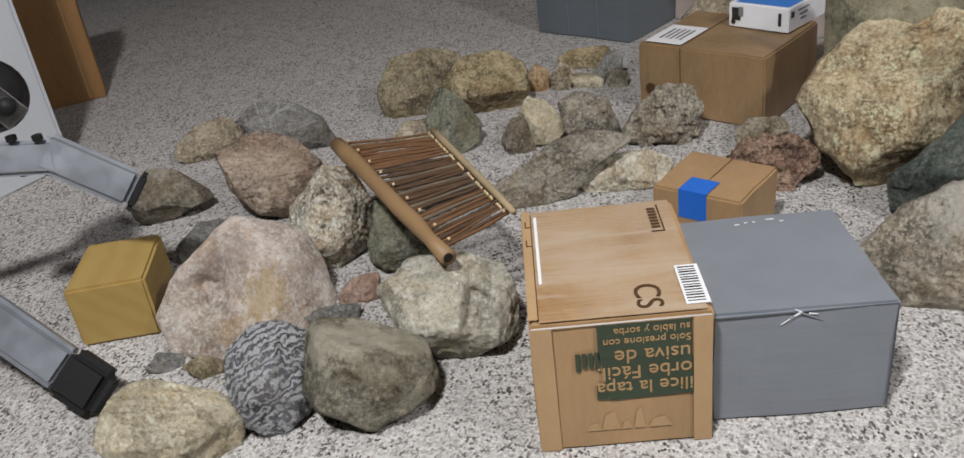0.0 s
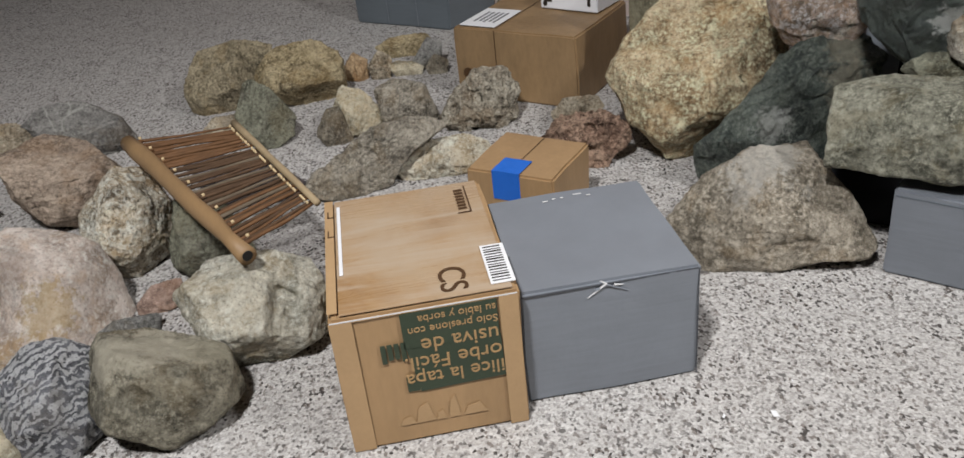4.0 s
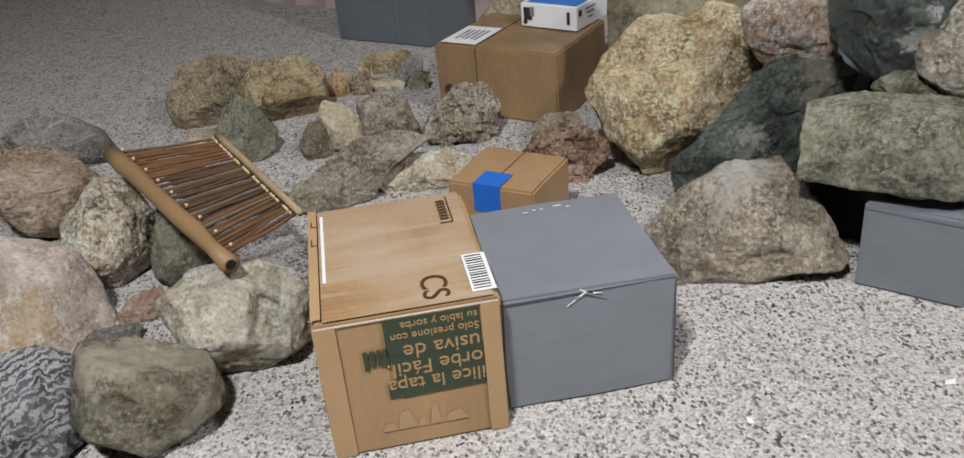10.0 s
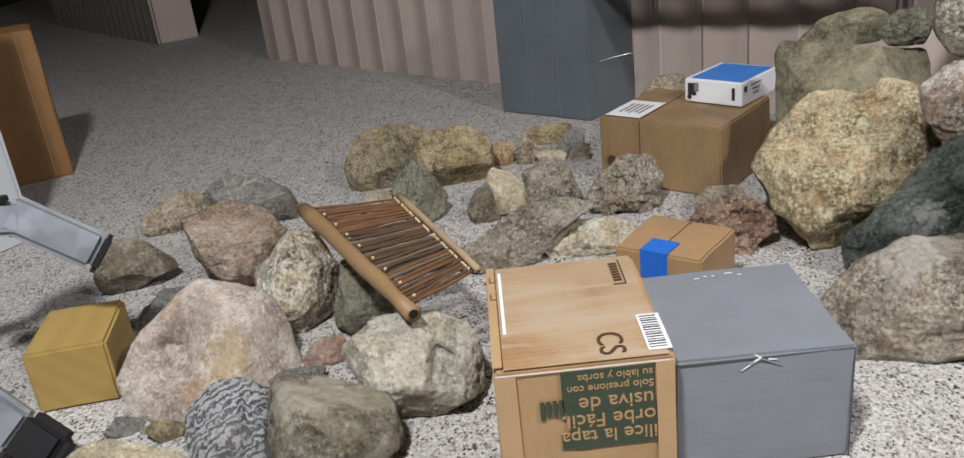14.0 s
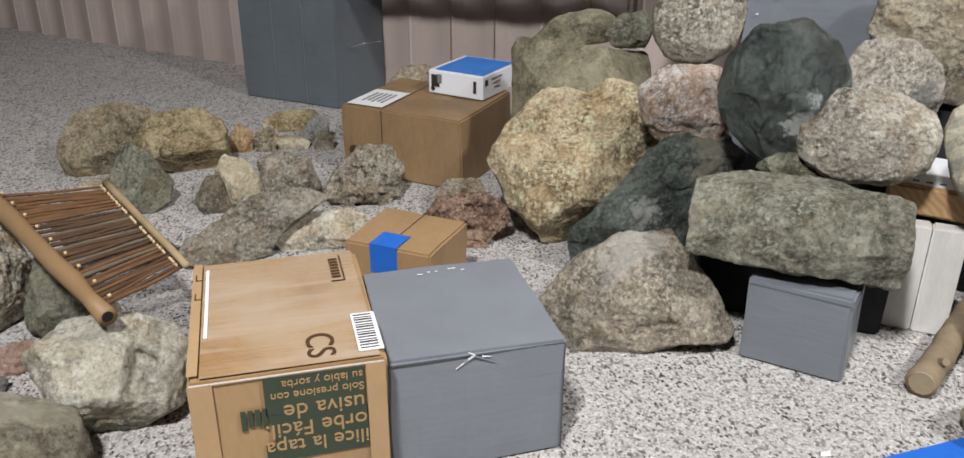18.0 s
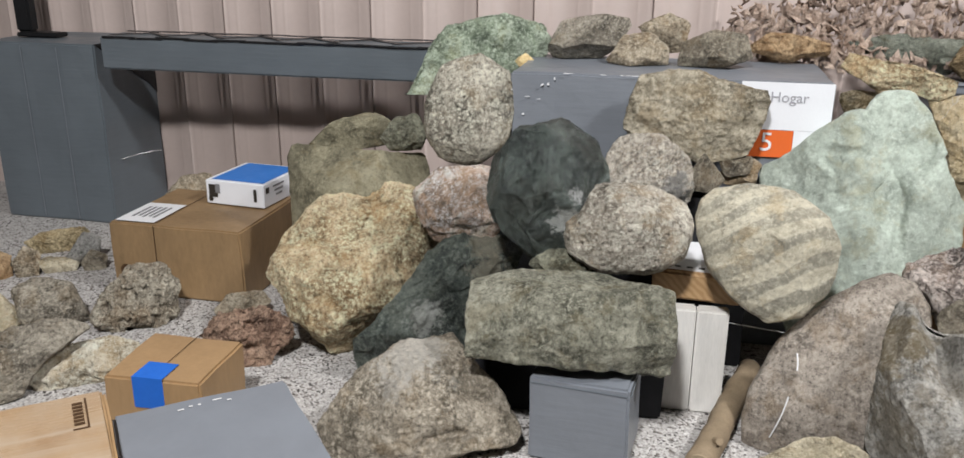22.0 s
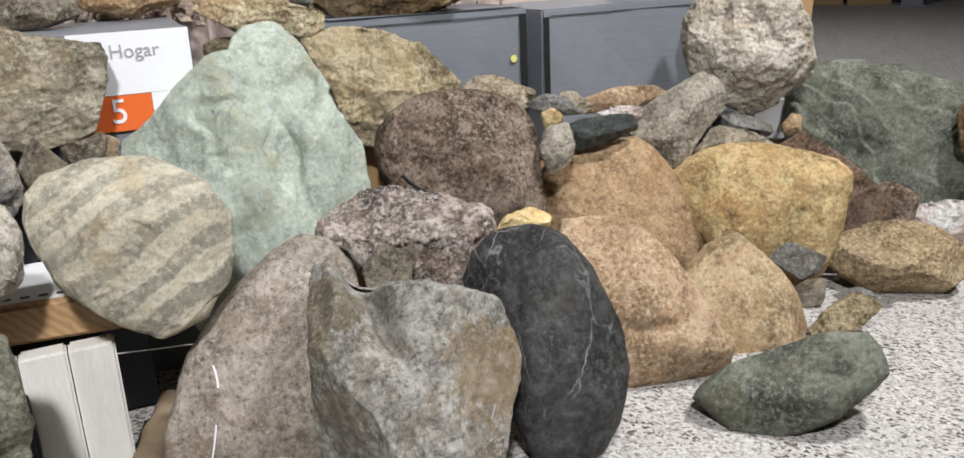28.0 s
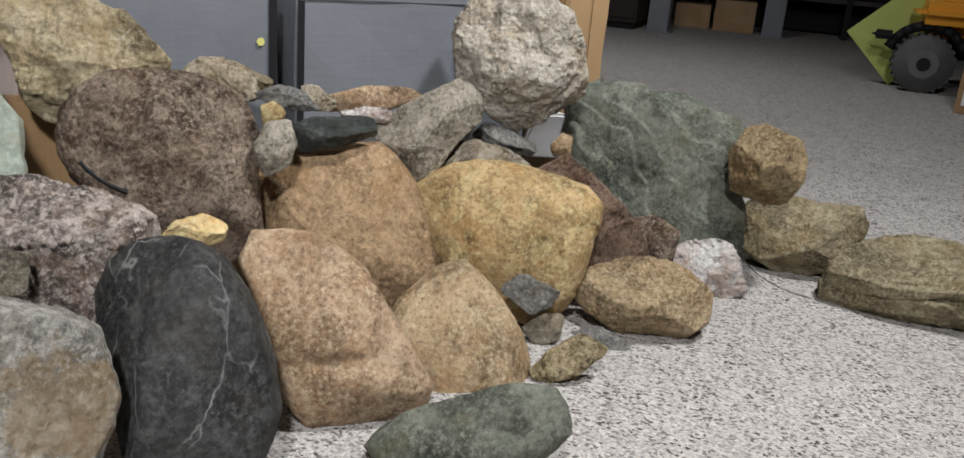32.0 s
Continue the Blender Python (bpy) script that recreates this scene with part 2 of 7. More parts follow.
stone("olivetan", (0.299, 0.236, 0.131), (0.159, 0.118, 0.0614), (0.439, 0.363, 0.229), stain=(0.15, 0.13, 0.08), stain_at=0.62, patch=10)
stone("roughgrey", (0.242, 0.213, 0.169), (0.127, 0.112, 0.0849), (0.369, 0.334, 0.273), specks=0.6, pits=0.3)
stone("lava", (0.23, 0.184, 0.132), (0.1, 0.0756, 0.055), (0.4, 0.367, 0.297), pits=1.0, specks=0.7, speck_size=120)
stone("lavared", (0.22, 0.13, 0.09), (0.1, 0.055, 0.04), (0.36, 0.25, 0.18), pits=1.0, specks=0.6, speck_size=120)
stone("crystal", (0.47, 0.4, 0.29), (0.27, 0.21, 0.12), (0.6, 0.55, 0.45), specks=0.7, speck_size=130)
stone("darkviolet", (0.12, 0.1, 0.1), (0.06, 0.05, 0.05), (0.22, 0.19, 0.19), rough=0.6)
stone("ochre", (0.464, 0.339, 0.198), (0.258, 0.17, 0.088), (0.659, 0.533, 0.361), stain=(0.3, 0.195, 0.1), stain_at=0.6, pits=0.5, specks=0.6)
stone("darkgreen", (0.045, 0.058, 0.05), (0.024, 0.031, 0.028), (0.14, 0.155, 0.13), rough=0.5, spec=0.45, specks=0.5,
      spots=(((-0.02, -0.06, -0.045), 0.03, (0.45, 0.45, 0.42), 0.6), ((0.1, -0.04, 0.02), 0.04, (0.3, 0.27, 0.2), 0.7), ((0.1, -0.04, 0.08), 0.035, (0.3, 0.27, 0.2), 0.7),))
stone("trigrey", (0.274, 0.233, 0.177), (0.153, 0.131, 0.0915), (0.429, 0.381, 0.309), stain=(0.46, 0.44, 0.39), stain_at=0.7, pits=0.35, specks=0.55,
      spots=(((0.0, -0.045, 0.085), 0.05, (0.58, 0.56, 0.51), 0.8), ((-0.035, -0.075, 0.04), 0.03, (0.52, 0.5, 0.46), 0.6), ((0.07, -0.075, 0.03), 0.018, (0.5, 0.48, 0.43), 0.6),))
stone("slab", (0.18, 0.176, 0.132), (0.1, 0.1, 0.072), (0.32, 0.31, 0.245), specks=0.45, patch=12)
stone("blackgreen", (0.03, 0.038, 0.035), (0.013, 0.018, 0.016), (0.1, 0.12, 0.107), rough=0.32, spec=0.55, specks=0.15,
      spots=(((0.03, -0.075, -0.06), 0.026, (0.62, 0.63, 0.6), 0.85), ((0.042, -0.07, -0.02), 0.016, (0.6, 0.6, 0.58), 0.8),))
stone("whitegrey", (0.403, 0.355, 0.292), (0.244, 0.206, 0.159), (0.551, 0.509, 0.434), pits=0.7, specks=0.45, speck_size=160)
stone("blockgreen", (0.19, 0.172, 0.115), (0.13, 0.116, 0.077), (0.24, 0.22, 0.152), specks=0.12, grain=0.5)
stone("specgrey", (0.319, 0.286, 0.23), (0.132, 0.121, 0.094), (0.55, 0.506, 0.418), specks=0.7, speck_size=130, pits=0.4)
stone("mottgreen", (0.29, 0.35, 0.25), (0.17, 0.22, 0.15), (0.42, 0.47, 0.38), specks=0.5)
stone("flattan", (0.319, 0.275, 0.198), (0.187, 0.16, 0.11), (0.44, 0.396, 0.308), specks=0.42, pits=0.35)
stone("fibre", (0.396, 0.341, 0.286), (0.22, 0.187, 0.154), (0.55, 0.506, 0.44), band=(0.47, 0.41, 0.33), band_scale=30, stain=(0.13, 0.14, 0.15), stain_at=0.62,
      spots=(((0.055, -0.05, -0.03), 0.035, (0.1, 0.11, 0.12), 0.9),))
stone("striped", (0.47, 0.43, 0.33), (0.62, 0.56, 0.42), (0.46, 0.43, 0.34), band=(0.2, 0.19, 0.155), band_scale=8.5, band_turn=(12, 20, 0), stain=(0.42, 0.29, 0.13), stain_at=0.64, specks=0.2, grain=0.7)
stone("palegreen", (0.437, 0.491, 0.417), (0.612, 0.698, 0.59), (0.48, 0.546, 0.468), specks=0.05, grain=0.8, rough=0.75,
      spots=(((0.035, -0.1, -0.02), 0.03, (0.17, 0.22, 0.17), 0.6),))
stone("ochreflat", (0.43, 0.34, 0.2), (0.29, 0.22, 0.12), (0.54, 0.46, 0.32), vein=(0.6, 0.55, 0.45), vein_width=0.008, specks=0.3)
stone("purple", (0.232, 0.198, 0.165), (0.155, 0.131, 0.106), (0.329, 0.29, 0.247), specks=0.6, speck_size=150, grain=0.6, stain=(0.25, 0.2, 0.13), stain_at=0.68)
stone("creamrough", (0.4, 0.34, 0.23), (0.24, 0.2, 0.13), (0.53, 0.47, 0.35), specks=0.4, pits=0.3)
stone("cleft", (0.25, 0.238, 0.214), (0.143, 0.131, 0.113), (0.428, 0.411, 0.375), stain=(0.22, 0.16, 0.08), stain_at=0.64, specks=0.55, rough=0.7,
      spots=(((0.1, -0.05, 0.0), 0.065, (0.3, 0.19, 0.075), 0.8), ((-0.085, -0.05, 0.11), 0.05, (0.17, 0.125, 0.055), 0.8), ((-0.1, -0.05, -0.02), 0.055, (0.14, 0.105, 0.055), 0.75), ((-0.1, -0.05, -0.1), 0.045, (0.2, 0.14, 0.06), 0.7),))
stone("olivegrey", (0.246, 0.205, 0.133), (0.133, 0.108, 0.0666), (0.378, 0.321, 0.219), stain=(0.33, 0.25, 0.13), stain_at=0.62, patch=10)
stone("blackvein", (0.038, 0.038, 0.038), (0.022, 0.022, 0.022), (0.085, 0.086, 0.084), vein=(0.3, 0.3, 0.29), vein_width=0.016, vein_scale=14, specks=0.3, grain=0.7, rough=0.6)
stone("violet", (0.28, 0.224, 0.197), (0.134, 0.112, 0.102), (0.482, 0.426, 0.384), stain=(0.36, 0.2, 0.15), stain_at=0.65, specks=0.9, speck_size=140, pits=0.4, rough=0.65)
stone("mauve", (0.118, 0.0784, 0.0527), (0.0611, 0.0404, 0.0284), (0.295, 0.233, 0.181), specks=0.75, speck_size=150, pits=0.55)
stone("yellow", (0.6, 0.43, 0.2), (0.5, 0.34, 0.15), (0.66, 0.52, 0.3), specks=0.05, grain=0.5)
stone("pinkbrown", (0.44, 0.289, 0.176), (0.264, 0.158, 0.0908), (0.606, 0.429, 0.292), stain=(0.33, 0.2, 0.1), stain_at=0.63, specks=0.45, pits=0.25)
stone("tan", (0.487, 0.335, 0.194), (0.324, 0.21, 0.113), (0.602, 0.451, 0.294), specks=0.4)
stone("browntan", (0.391, 0.261, 0.148), (0.265, 0.164, 0.0801), (0.53, 0.368, 0.22), specks=0.35)
stone("yellowtan", (0.523, 0.343, 0.158), (0.344, 0.21, 0.0877), (0.666, 0.472, 0.254), specks=0.4, stain=(0.36, 0.23, 0.1))
stone("gravelly", (0.34, 0.24, 0.13), (0.2, 0.13, 0.065), (0.46, 0.36, 0.23), pits=0.7, specks=0.6)
stone("pinkwhite", (0.6, 0.5, 0.46), (0.42, 0.3, 0.26), (0.72, 0.66, 0.62), specks=0.5, speck_size=120, pits=0.4)
stone("maroon", (0.152, 0.092, 0.064), (0.08, 0.048, 0.032), (0.248, 0.176, 0.128), specks=0.6)
stone("greenslab", (0.15, 0.163, 0.13), (0.095, 0.108, 0.082), (0.24, 0.25, 0.205), specks=0.3, patch=10)
stone("brownround", (0.22, 0.155, 0.08), (0.11, 0.075, 0.035), (0.35, 0.27, 0.16), pits=0.5)
stone("layered", (0.27, 0.225, 0.135), (0.16, 0.13, 0.07), (0.37, 0.325, 0.22), band=(0.2, 0.165, 0.095), band_scale=20, band_turn=(0, 4, 0))
stone("greenflat", (0.124, 0.132, 0.104), (0.08, 0.088, 0.068), (0.176, 0.184, 0.148), specks=0.25, grain=0.5)
stone("whitepit", (0.476, 0.42, 0.339), (0.26, 0.221, 0.17), (0.627, 0.567, 0.479), pits=0.9, specks=0.25)
stone("mottgrey", (0.29, 0.255, 0.2), (0.16, 0.14, 0.11), (0.42, 0.385, 0.32), specks=0.4)
stone("rusty", (0.33, 0.2, 0.1), (0.18, 0.1, 0.05), (0.45, 0.33, 0.2), specks=0.4)
stone("gravel", (0.38, 0.27, 0.21), (0.22, 0.15, 0.12), (0.5, 0.4, 0.33), specks=0.3)


def plain(name, colour, rough=0.6, metal=0.0, vary=0.12, scale=12.0, relief=0.15, depth=0.002, spec=0.4, alpha=None, stretch=(1, 1, 1)):
    """Paint, plastic, card and metal: one colour with wear at two scales."""
    m, nt, bsdf = nodes_of(name)
    v = coords(nt, stretch)
    a = noise_tex(nt, v, scale, 5, 0.6)
    b = noise_tex(nt, v, scale * 14, 4, 0.6)
    lo, hi = tuple(c * (1 - vary) for c in colour), tuple(min(1, c * (1 + vary)) for c in colour)
    col = ramp(nt, a, [(0.3, lo), (0.7, hi)])
    col = mixc(nt, 0.3, col, ramp(nt, b, [(0.3, lo), (0.7, hi)]))
    nt.links.new(col, bsdf.inputs["Base Color"])
    bsdf.inputs["Metallic"].default_value = metal
    bsdf.inputs["Specular IOR Level"].default_value = spec
    nt.links.new(ramp(nt, a, [(0.3, min(1, rough + 0.08)), (0.7, max(0.05, rough - 0.08))]), bsdf.inputs["Roughness"])
    bump(nt, bsdf, b, relief, depth)
    return m


CARD = plain("brown_card", (0.34, 0.215, 0.108), 0.5, vary=0.2, scale=9, stretch=(1, 1, 0.25))


def painted_card(name, colour, rough):
    """Brushed paint on card: long brush marks, dull rubs and small chips down to pale card."""
    m, nt, bsdf = nodes_of(name)
    v = coords(nt)
    a, b = noise_tex(nt, v, 5, 6, 0.62), noise_tex(nt, coords(nt, (0.5, 0.5, 6)), 26, 6, 0.65, 0.3)
    lo, hi = tuple(c * 0.9 for c in colour), tuple(c * 1.09 for c in colour)
    col = mixc(nt, 0.4, ramp(nt, a, [(0.34, lo), (0.66, hi)]), ramp(nt, b, [(0.36, lo), (0.64, hi)]))
    col = mixc(nt, ramp(nt, noise_tex(nt, v, 34, 8, 0.7), [(0.7, 0.0), (0.74, 0.5)]), col, tuple(c * 1.7 for c in colour))
    nt.links.new(col, bsdf.inputs["Base Color"])
    nt.links.new(ramp(nt, a, [(0.35, rough - 0.1), (0.65, rough + 0.14)]), bsdf.inputs["Roughness"])
    n0 = bump(nt, bsdf, b, 0.25, 0.0015)
    bump(nt, bsdf, noise_tex(nt, v, 11, 4), 0.3, 0.006, n0)
    return m


def sheen_tape(name):
    """Brown card under scuffed clear tape: pale smears that paint in its hazy sheen, and glossy streaks."""
    m, nt, bsdf = nodes_of(name)
    v = coords(nt, (1, 0.5, 1), (0, 0, 8))
    a = noise_tex(nt, v, 9, 6, 0.65, 0.8)
    b = noise_tex(nt, coords(nt, (0.35, 3, 1), (0, 0, -4)), 11, 7, 0.7, 0.5)
    col = ramp(nt, a, [(0.32, (0.27, 0.145, 0.055)), (0.5, (0.35, 0.21, 0.095)), (0.68, (0.4, 0.27, 0.15))])
    # pale greyish haze: the tape's sheen mixed into the card colour
    col = mixc(nt, ramp(nt, b, [(0.46, 0.0), (0.62, 0.65)]), col, (0.46, 0.37, 0.28))
    col = mixc(nt, ramp(nt, noise_tex(nt, v, 4, 5, 0.6), [(0.42, 0.0), (0.62, 0.55)]), col, (0.4, 0.325, 0.245))
    nt.links.new(col, bsdf.inputs["Base Color"])
    nt.links.new(ramp(nt, b, [(0.35, 0.2), (0.65, 0.5)]), bsdf.inputs["Roughness"])
    bump(nt, bsdf, noise_tex(nt, v, 26, 5, 0.6), 0.35, 0.003)
    return m


CARD_TAPED = sheen_tape("taped_card")
CARD_PALE = plain("pale_card", (0.4, 0.26, 0.135), 0.6, vary=0.1)
GREY_PAINT = painted_card("grey_painted_card", (0.185, 0.2, 0.224), 0.42)
GREY_DARK = painted_card("dark_grey_painted_card", (0.115, 0.134, 0.15), 0.45)
GREY_EDGE = plain("dark_box_seam", (0.07, 0.075, 0.085), 0.5)
WHITE_PAPER = plain("white_paper", (0.75, 0.75, 0.76), 0.5, vary=0.04)
WHITE_GLOSS = plain("white_printed_card", (0.78, 0.79, 0.82), 0.35, vary=0.03)
WHITE_WOOD = plain("white_painted_wood", (0.78, 0.76, 0.72), 0.6, vary=0.16, scale=8, stretch=(3, 3, 0.5), relief=0.3)
BLUE_PRINT = plain("blue_print", (0.03, 0.19, 0.6), 0.35, vary=0.06)
BLUE_TAPE = plain("blue_masking_tape", (0.015, 0.13, 0.55), 0.55, vary=0.08, scale=30)
ORANGE_PRINT = plain("orange_print", (0.72, 0.14, 0.03), 0.4, vary=0.05)
INK = plain("dark_ink", (0.03, 0.025, 0.02), 0.5, vary=0.1)
BROWN_INK = plain("brown_ink", (0.07, 0.035, 0.015), 0.5, vary=0.15)
GREEN_INK = plain("dark_green_print", (0.035, 0.05, 0.03), 0.45, vary=0.15)
CARD_AGED = plain("aged_brown_card", (0.27, 0.175, 0.09), 0.5, vary=0.3, scale=7, stretch=(1, 1, 0.4), relief=0.3)
# black of the added gap-shade boxes and of the carton edge strips
GAP_EDGE_BLACK = plain("gap_edge_black", (0.016, 0.016, 0.018), 0.7, spec=0.2)
CARD_INK = plain("card_coloured_letters", (0.38, 0.24, 0.11), 0.45, vary=0.1)
PALE_INK = plain("pale_grey_ink", (0.33, 0.33, 0.36), 0.5)
GREY_INK = plain("grey_ink", (0.2, 0.2, 0.21), 0.5)
BLACK_PLASTIC = plain("black_plastic", (0.012, 0.012, 0.013), 0.55, vary=0.2, spec=0.2)
BLACK_TAPE = plain("black_tape", (0.015, 0.015, 0.016), 0.3, vary=0.2, relief=0.5)
SILVER = plain("brushed_aluminium", (0.36, 0.38, 0.42), 0.36, metal=0.75, vary=0.06, scale=20, relief=0.04)
CHROME = plain("bright_steel", (0.6, 0.6, 0.6), 0.2, metal=1.0, vary=0.04)
STICK = plain("dry_stick", (0.24, 0.18, 0.115), 0.8, vary=0.3, scale=25, relief=0.5)
TWIG = plain("dark_twig", (0.07, 0.036, 0.016), 0.75, vary=0.4, scale=30, relief=0.5)
BARE_STICK = plain("bare_pale_stick", (0.34, 0.255, 0.15), 0.7, vary=0.25, scale=20, relief=0.4)
TWIG_GREY = plain("grey_brown_twig", (0.12, 0.09, 0.06), 0.8, vary=0.35, scale=30, relief=0.5)
TWIG_CUT = plain("pale_cut_wood", (0.55, 0.42, 0.24), 0.75, vary=0.15)
TWIG_RUST = plain("rust_brown_twig", (0.12, 0.055, 0.02), 0.7, vary=0.4, scale=30, relief=0.5)
STICK_END = plain("weathered_cut_end", (0.33, 0.26, 0.17), 0.8, vary=0.2, scale=40)
BAMBOO = plain("peeled_stick", (0.25, 0.155, 0.075), 0.55, vary=0.15, scale=14, stretch=(1, 0.2, 1))
GREY_POST = plain("grey_steel_post", (0.2, 0.21, 0.24), 0.5)
YELLOW_PLASTIC = plain("yellow_orange_plastic", (0.72, 0.31, 0.015), 0.35, vary=0.05)
LIME_BOARD = plain("lime_green_board", (0.42, 0.48, 0.12), 0.5, vary=0.06)
RUBBER = plain("grey_tyre_rubber", (0.1, 0.1, 0.1), 0.8, vary=0.2)
HUB = plain("pale_hub", (0.13, 0.13, 0.13), 0.5)
CABINET = plain("dark_maroon_cabinet", (0.03, 0.018, 0.018), 0.5, vary=0.3)
BOUNCE_CUT = plain("bounce_cut_grey", (0.05, 0.048, 0.046), 0.8, vary=0.05, scale=3)
CARD_DEEP = plain("deep_brown_card", (0.25, 0.13, 0.048), 0.5, vary=0.2, scale=9, stretch=(1, 1, 0.25))
PLASTIC_WHITE = plain("white_board", (0.52, 0.54, 0.57), 0.4, vary=0.03)
SHEET_PINK = plain("pinkish_ribbed_sheet", (0.47, 0.385, 0.35), 0.5, vary=0.07, scale=4, spec=0.35)
# pinkish sheet colour scaled down: the alcove's shade is in the colour
SHEET_SHADED = plain("shaded_ribbed_sheet", (0.16, 0.14, 0.13), 0.55, vary=0.1)
# pale colour standing in for highlights on tape
TAPE_SHINE = plain("painted_tape_shine", (0.62, 0.62, 0.62), 0.15, vary=0.05)


def wood_material(name, light, dark, scale):
    m, nt, bsdf = nodes_of(name)
    v = coords(nt, (1, 1, 1), (0, 0, 0))
    w = add(nt, "ShaderNodeTexWave")
    w.wave_type, w.rings_direction = "RINGS", "Y"
    for k, val in (("Scale", scale), ("Distortion", 3.5), ("Detail", 3.0), ("Detail Scale", 2.0)):
        w.inputs[k].default_value = val
    nt.links.new(v, w.inputs["Vector"])
    col = ramp(nt, w.outputs["Fac"], [(0.2, dark), (0.75, light)])
    col = mixc(nt, 0.35, col, ramp(nt, noise_tex(nt, v, 14, 6), [(0.3, dark), (0.7, light)]))
    nt.links.new(col, bsdf.inputs["Base Color"])
    bsdf.inputs["Roughness"].default_value = 0.65
    bump(nt, bsdf, noise_tex(nt, v, 120, 4), 0.25, 0.002)
    return m


PINE = wood_material("yellowed_pine", (0.36, 0.245, 0.075), (0.33, 0.215, 0.062), 9)
RAW_WOOD = wood_material("raw_wood_end", (0.46, 0.3, 0.15), (0.33, 0.19, 0.085), 30)


def carpet_material():
    m, nt, bsdf = nodes_of("flecked_carpet")
    v = coords(nt, (1, 1, 1), (0, 0, 25), vary=False)
    wn = add(nt, "ShaderNodeTexNoise")
    wn.inputs["Scale"].default_value, wn.inputs["Detail"].default_value = 260.0, 3.0
    nt.links.new(v, wn.inputs["Vector"])

    def tufts(stretch, turn, scale):
        """One random value for each short tuft of yarn, its outline frayed."""
        warp = add(nt, "ShaderNodeVectorMath")
        warp.operation = "MULTIPLY_ADD"
        warp.inputs[1].default_value = (0.004, 0.004, 0.004)
        nt.links.new(wn.outputs["Color"], warp.inputs[0])
        nt.links.new(coords(nt, stretch, (0, 0, turn), vary=False), warp.inputs[2])
        return voronoi(nt, warp.outputs[0], scale, out="Color")

    yarn, fleck, fleck2 = tufts((1, 1, 1), 10, 300), tufts((1, 0.75, 1), 35, 270), tufts((1, 0.75, 1), -40, 250)
    thick = ramp(nt, noise_tex(nt, v, 16, 3, 0.6), [(0.35, 0.45), (0.6, 1.0)])
    col = ramp(nt, yarn, [(0.15, (0.34, 0.32, 0.305)), (0.42, (0.48, 0.46, 0.437)), (0.62, (0.57, 0.547, 0.523)), (0.85, (0.65, 0.63, 0.607))])
    col = mixc(nt, ramp(nt, noise_tex(nt, v, 60, 4), [(0.4, 0.0), (0.62, 0.35)]), col, (0.36, 0.34, 0.33))
    col = mixc(nt, mixc(nt, 1.0, ramp(nt, fleck, [(0.225, 1.0), (0.275, 0.0)]), thick, "MULTIPLY"), col, (0.04, 0.034, 0.032))
    col = mixc(nt, mixc(nt, 1.0, ramp(nt, fleck2, [(0.2, 0.8), (0.25, 0.0)]), thick, "MULTIPLY"), col, (0.13, 0.105, 0.09))
    col = mixc(nt, ramp(nt, noise_tex(nt, v, 2.2, 4, 0.6), [(0.35, 0.2), (0.62, 0.0)]), col, (0.32, 0.295, 0.27))
    nt.links.new(col, bsdf.inputs["Base Color"])
    bsdf.inputs["Roughness"].default_value = 0.95
    bsdf.inputs["Specular IOR Level"].default_value = 0.1
    n1 = bump(nt, bsdf, voronoi(nt, v, 170), 0.6, 0.004)
    bump(nt, bsdf, noise_tex(nt, v, 320, 3), 0.5, 0.003, n1)
    return m


CARPET = carpet_material()

# ---- builders ----


def link(name, bm, mat, parent=None, label="", smooth=False, m=None):
    me = bpy.data.meshes.new(name)
    bm.to_mesh(me)
    bm.free()
    if mat is not None:
        me.materials.append(mat)
    if smooth:
        me.polygons.foreach_set("use_smooth", [True] * len(me.polygons))
    ob = new(name, me)
    if m is not None:
        ob.matrix_basis = m
    if parent is not None:
        ob.parent = parent
    if label:
        ob["label"] = label
    return ob


def part(name, bm, mat, parent, label="", smooth=False, m=None):
    return link(name, bm, mat, parent, label, smooth, m)


def thing(name, label, category, m=None, group="", kind=""):
    ob = new(name)
    ob.empty_display_size = 0.05
    if m is not None:
        ob.matrix_basis = m
    return tagged(ob, label, category, group, kind)


def block(sx, sy, sz, x=0.0, y=0.0, z=0.0, bevel=0.003, seg=2, m=None):
    """A bevelled block whose base centre is at x, y, z."""
    bm = bmesh.new()
    bmesh.ops.create_cube(bm, size=1, matrix=Matrix.Translation((x, y, z + sz / 2)) @ Matrix.Diagonal((sx, sy, sz, 1)))
    if bevel:
        bmesh.ops.bevel(bm, geom=bm.edges[:], offset=bevel, segments=seg, affect="EDGES")
    if m is not None:
        bm.transform(m)
    return bm


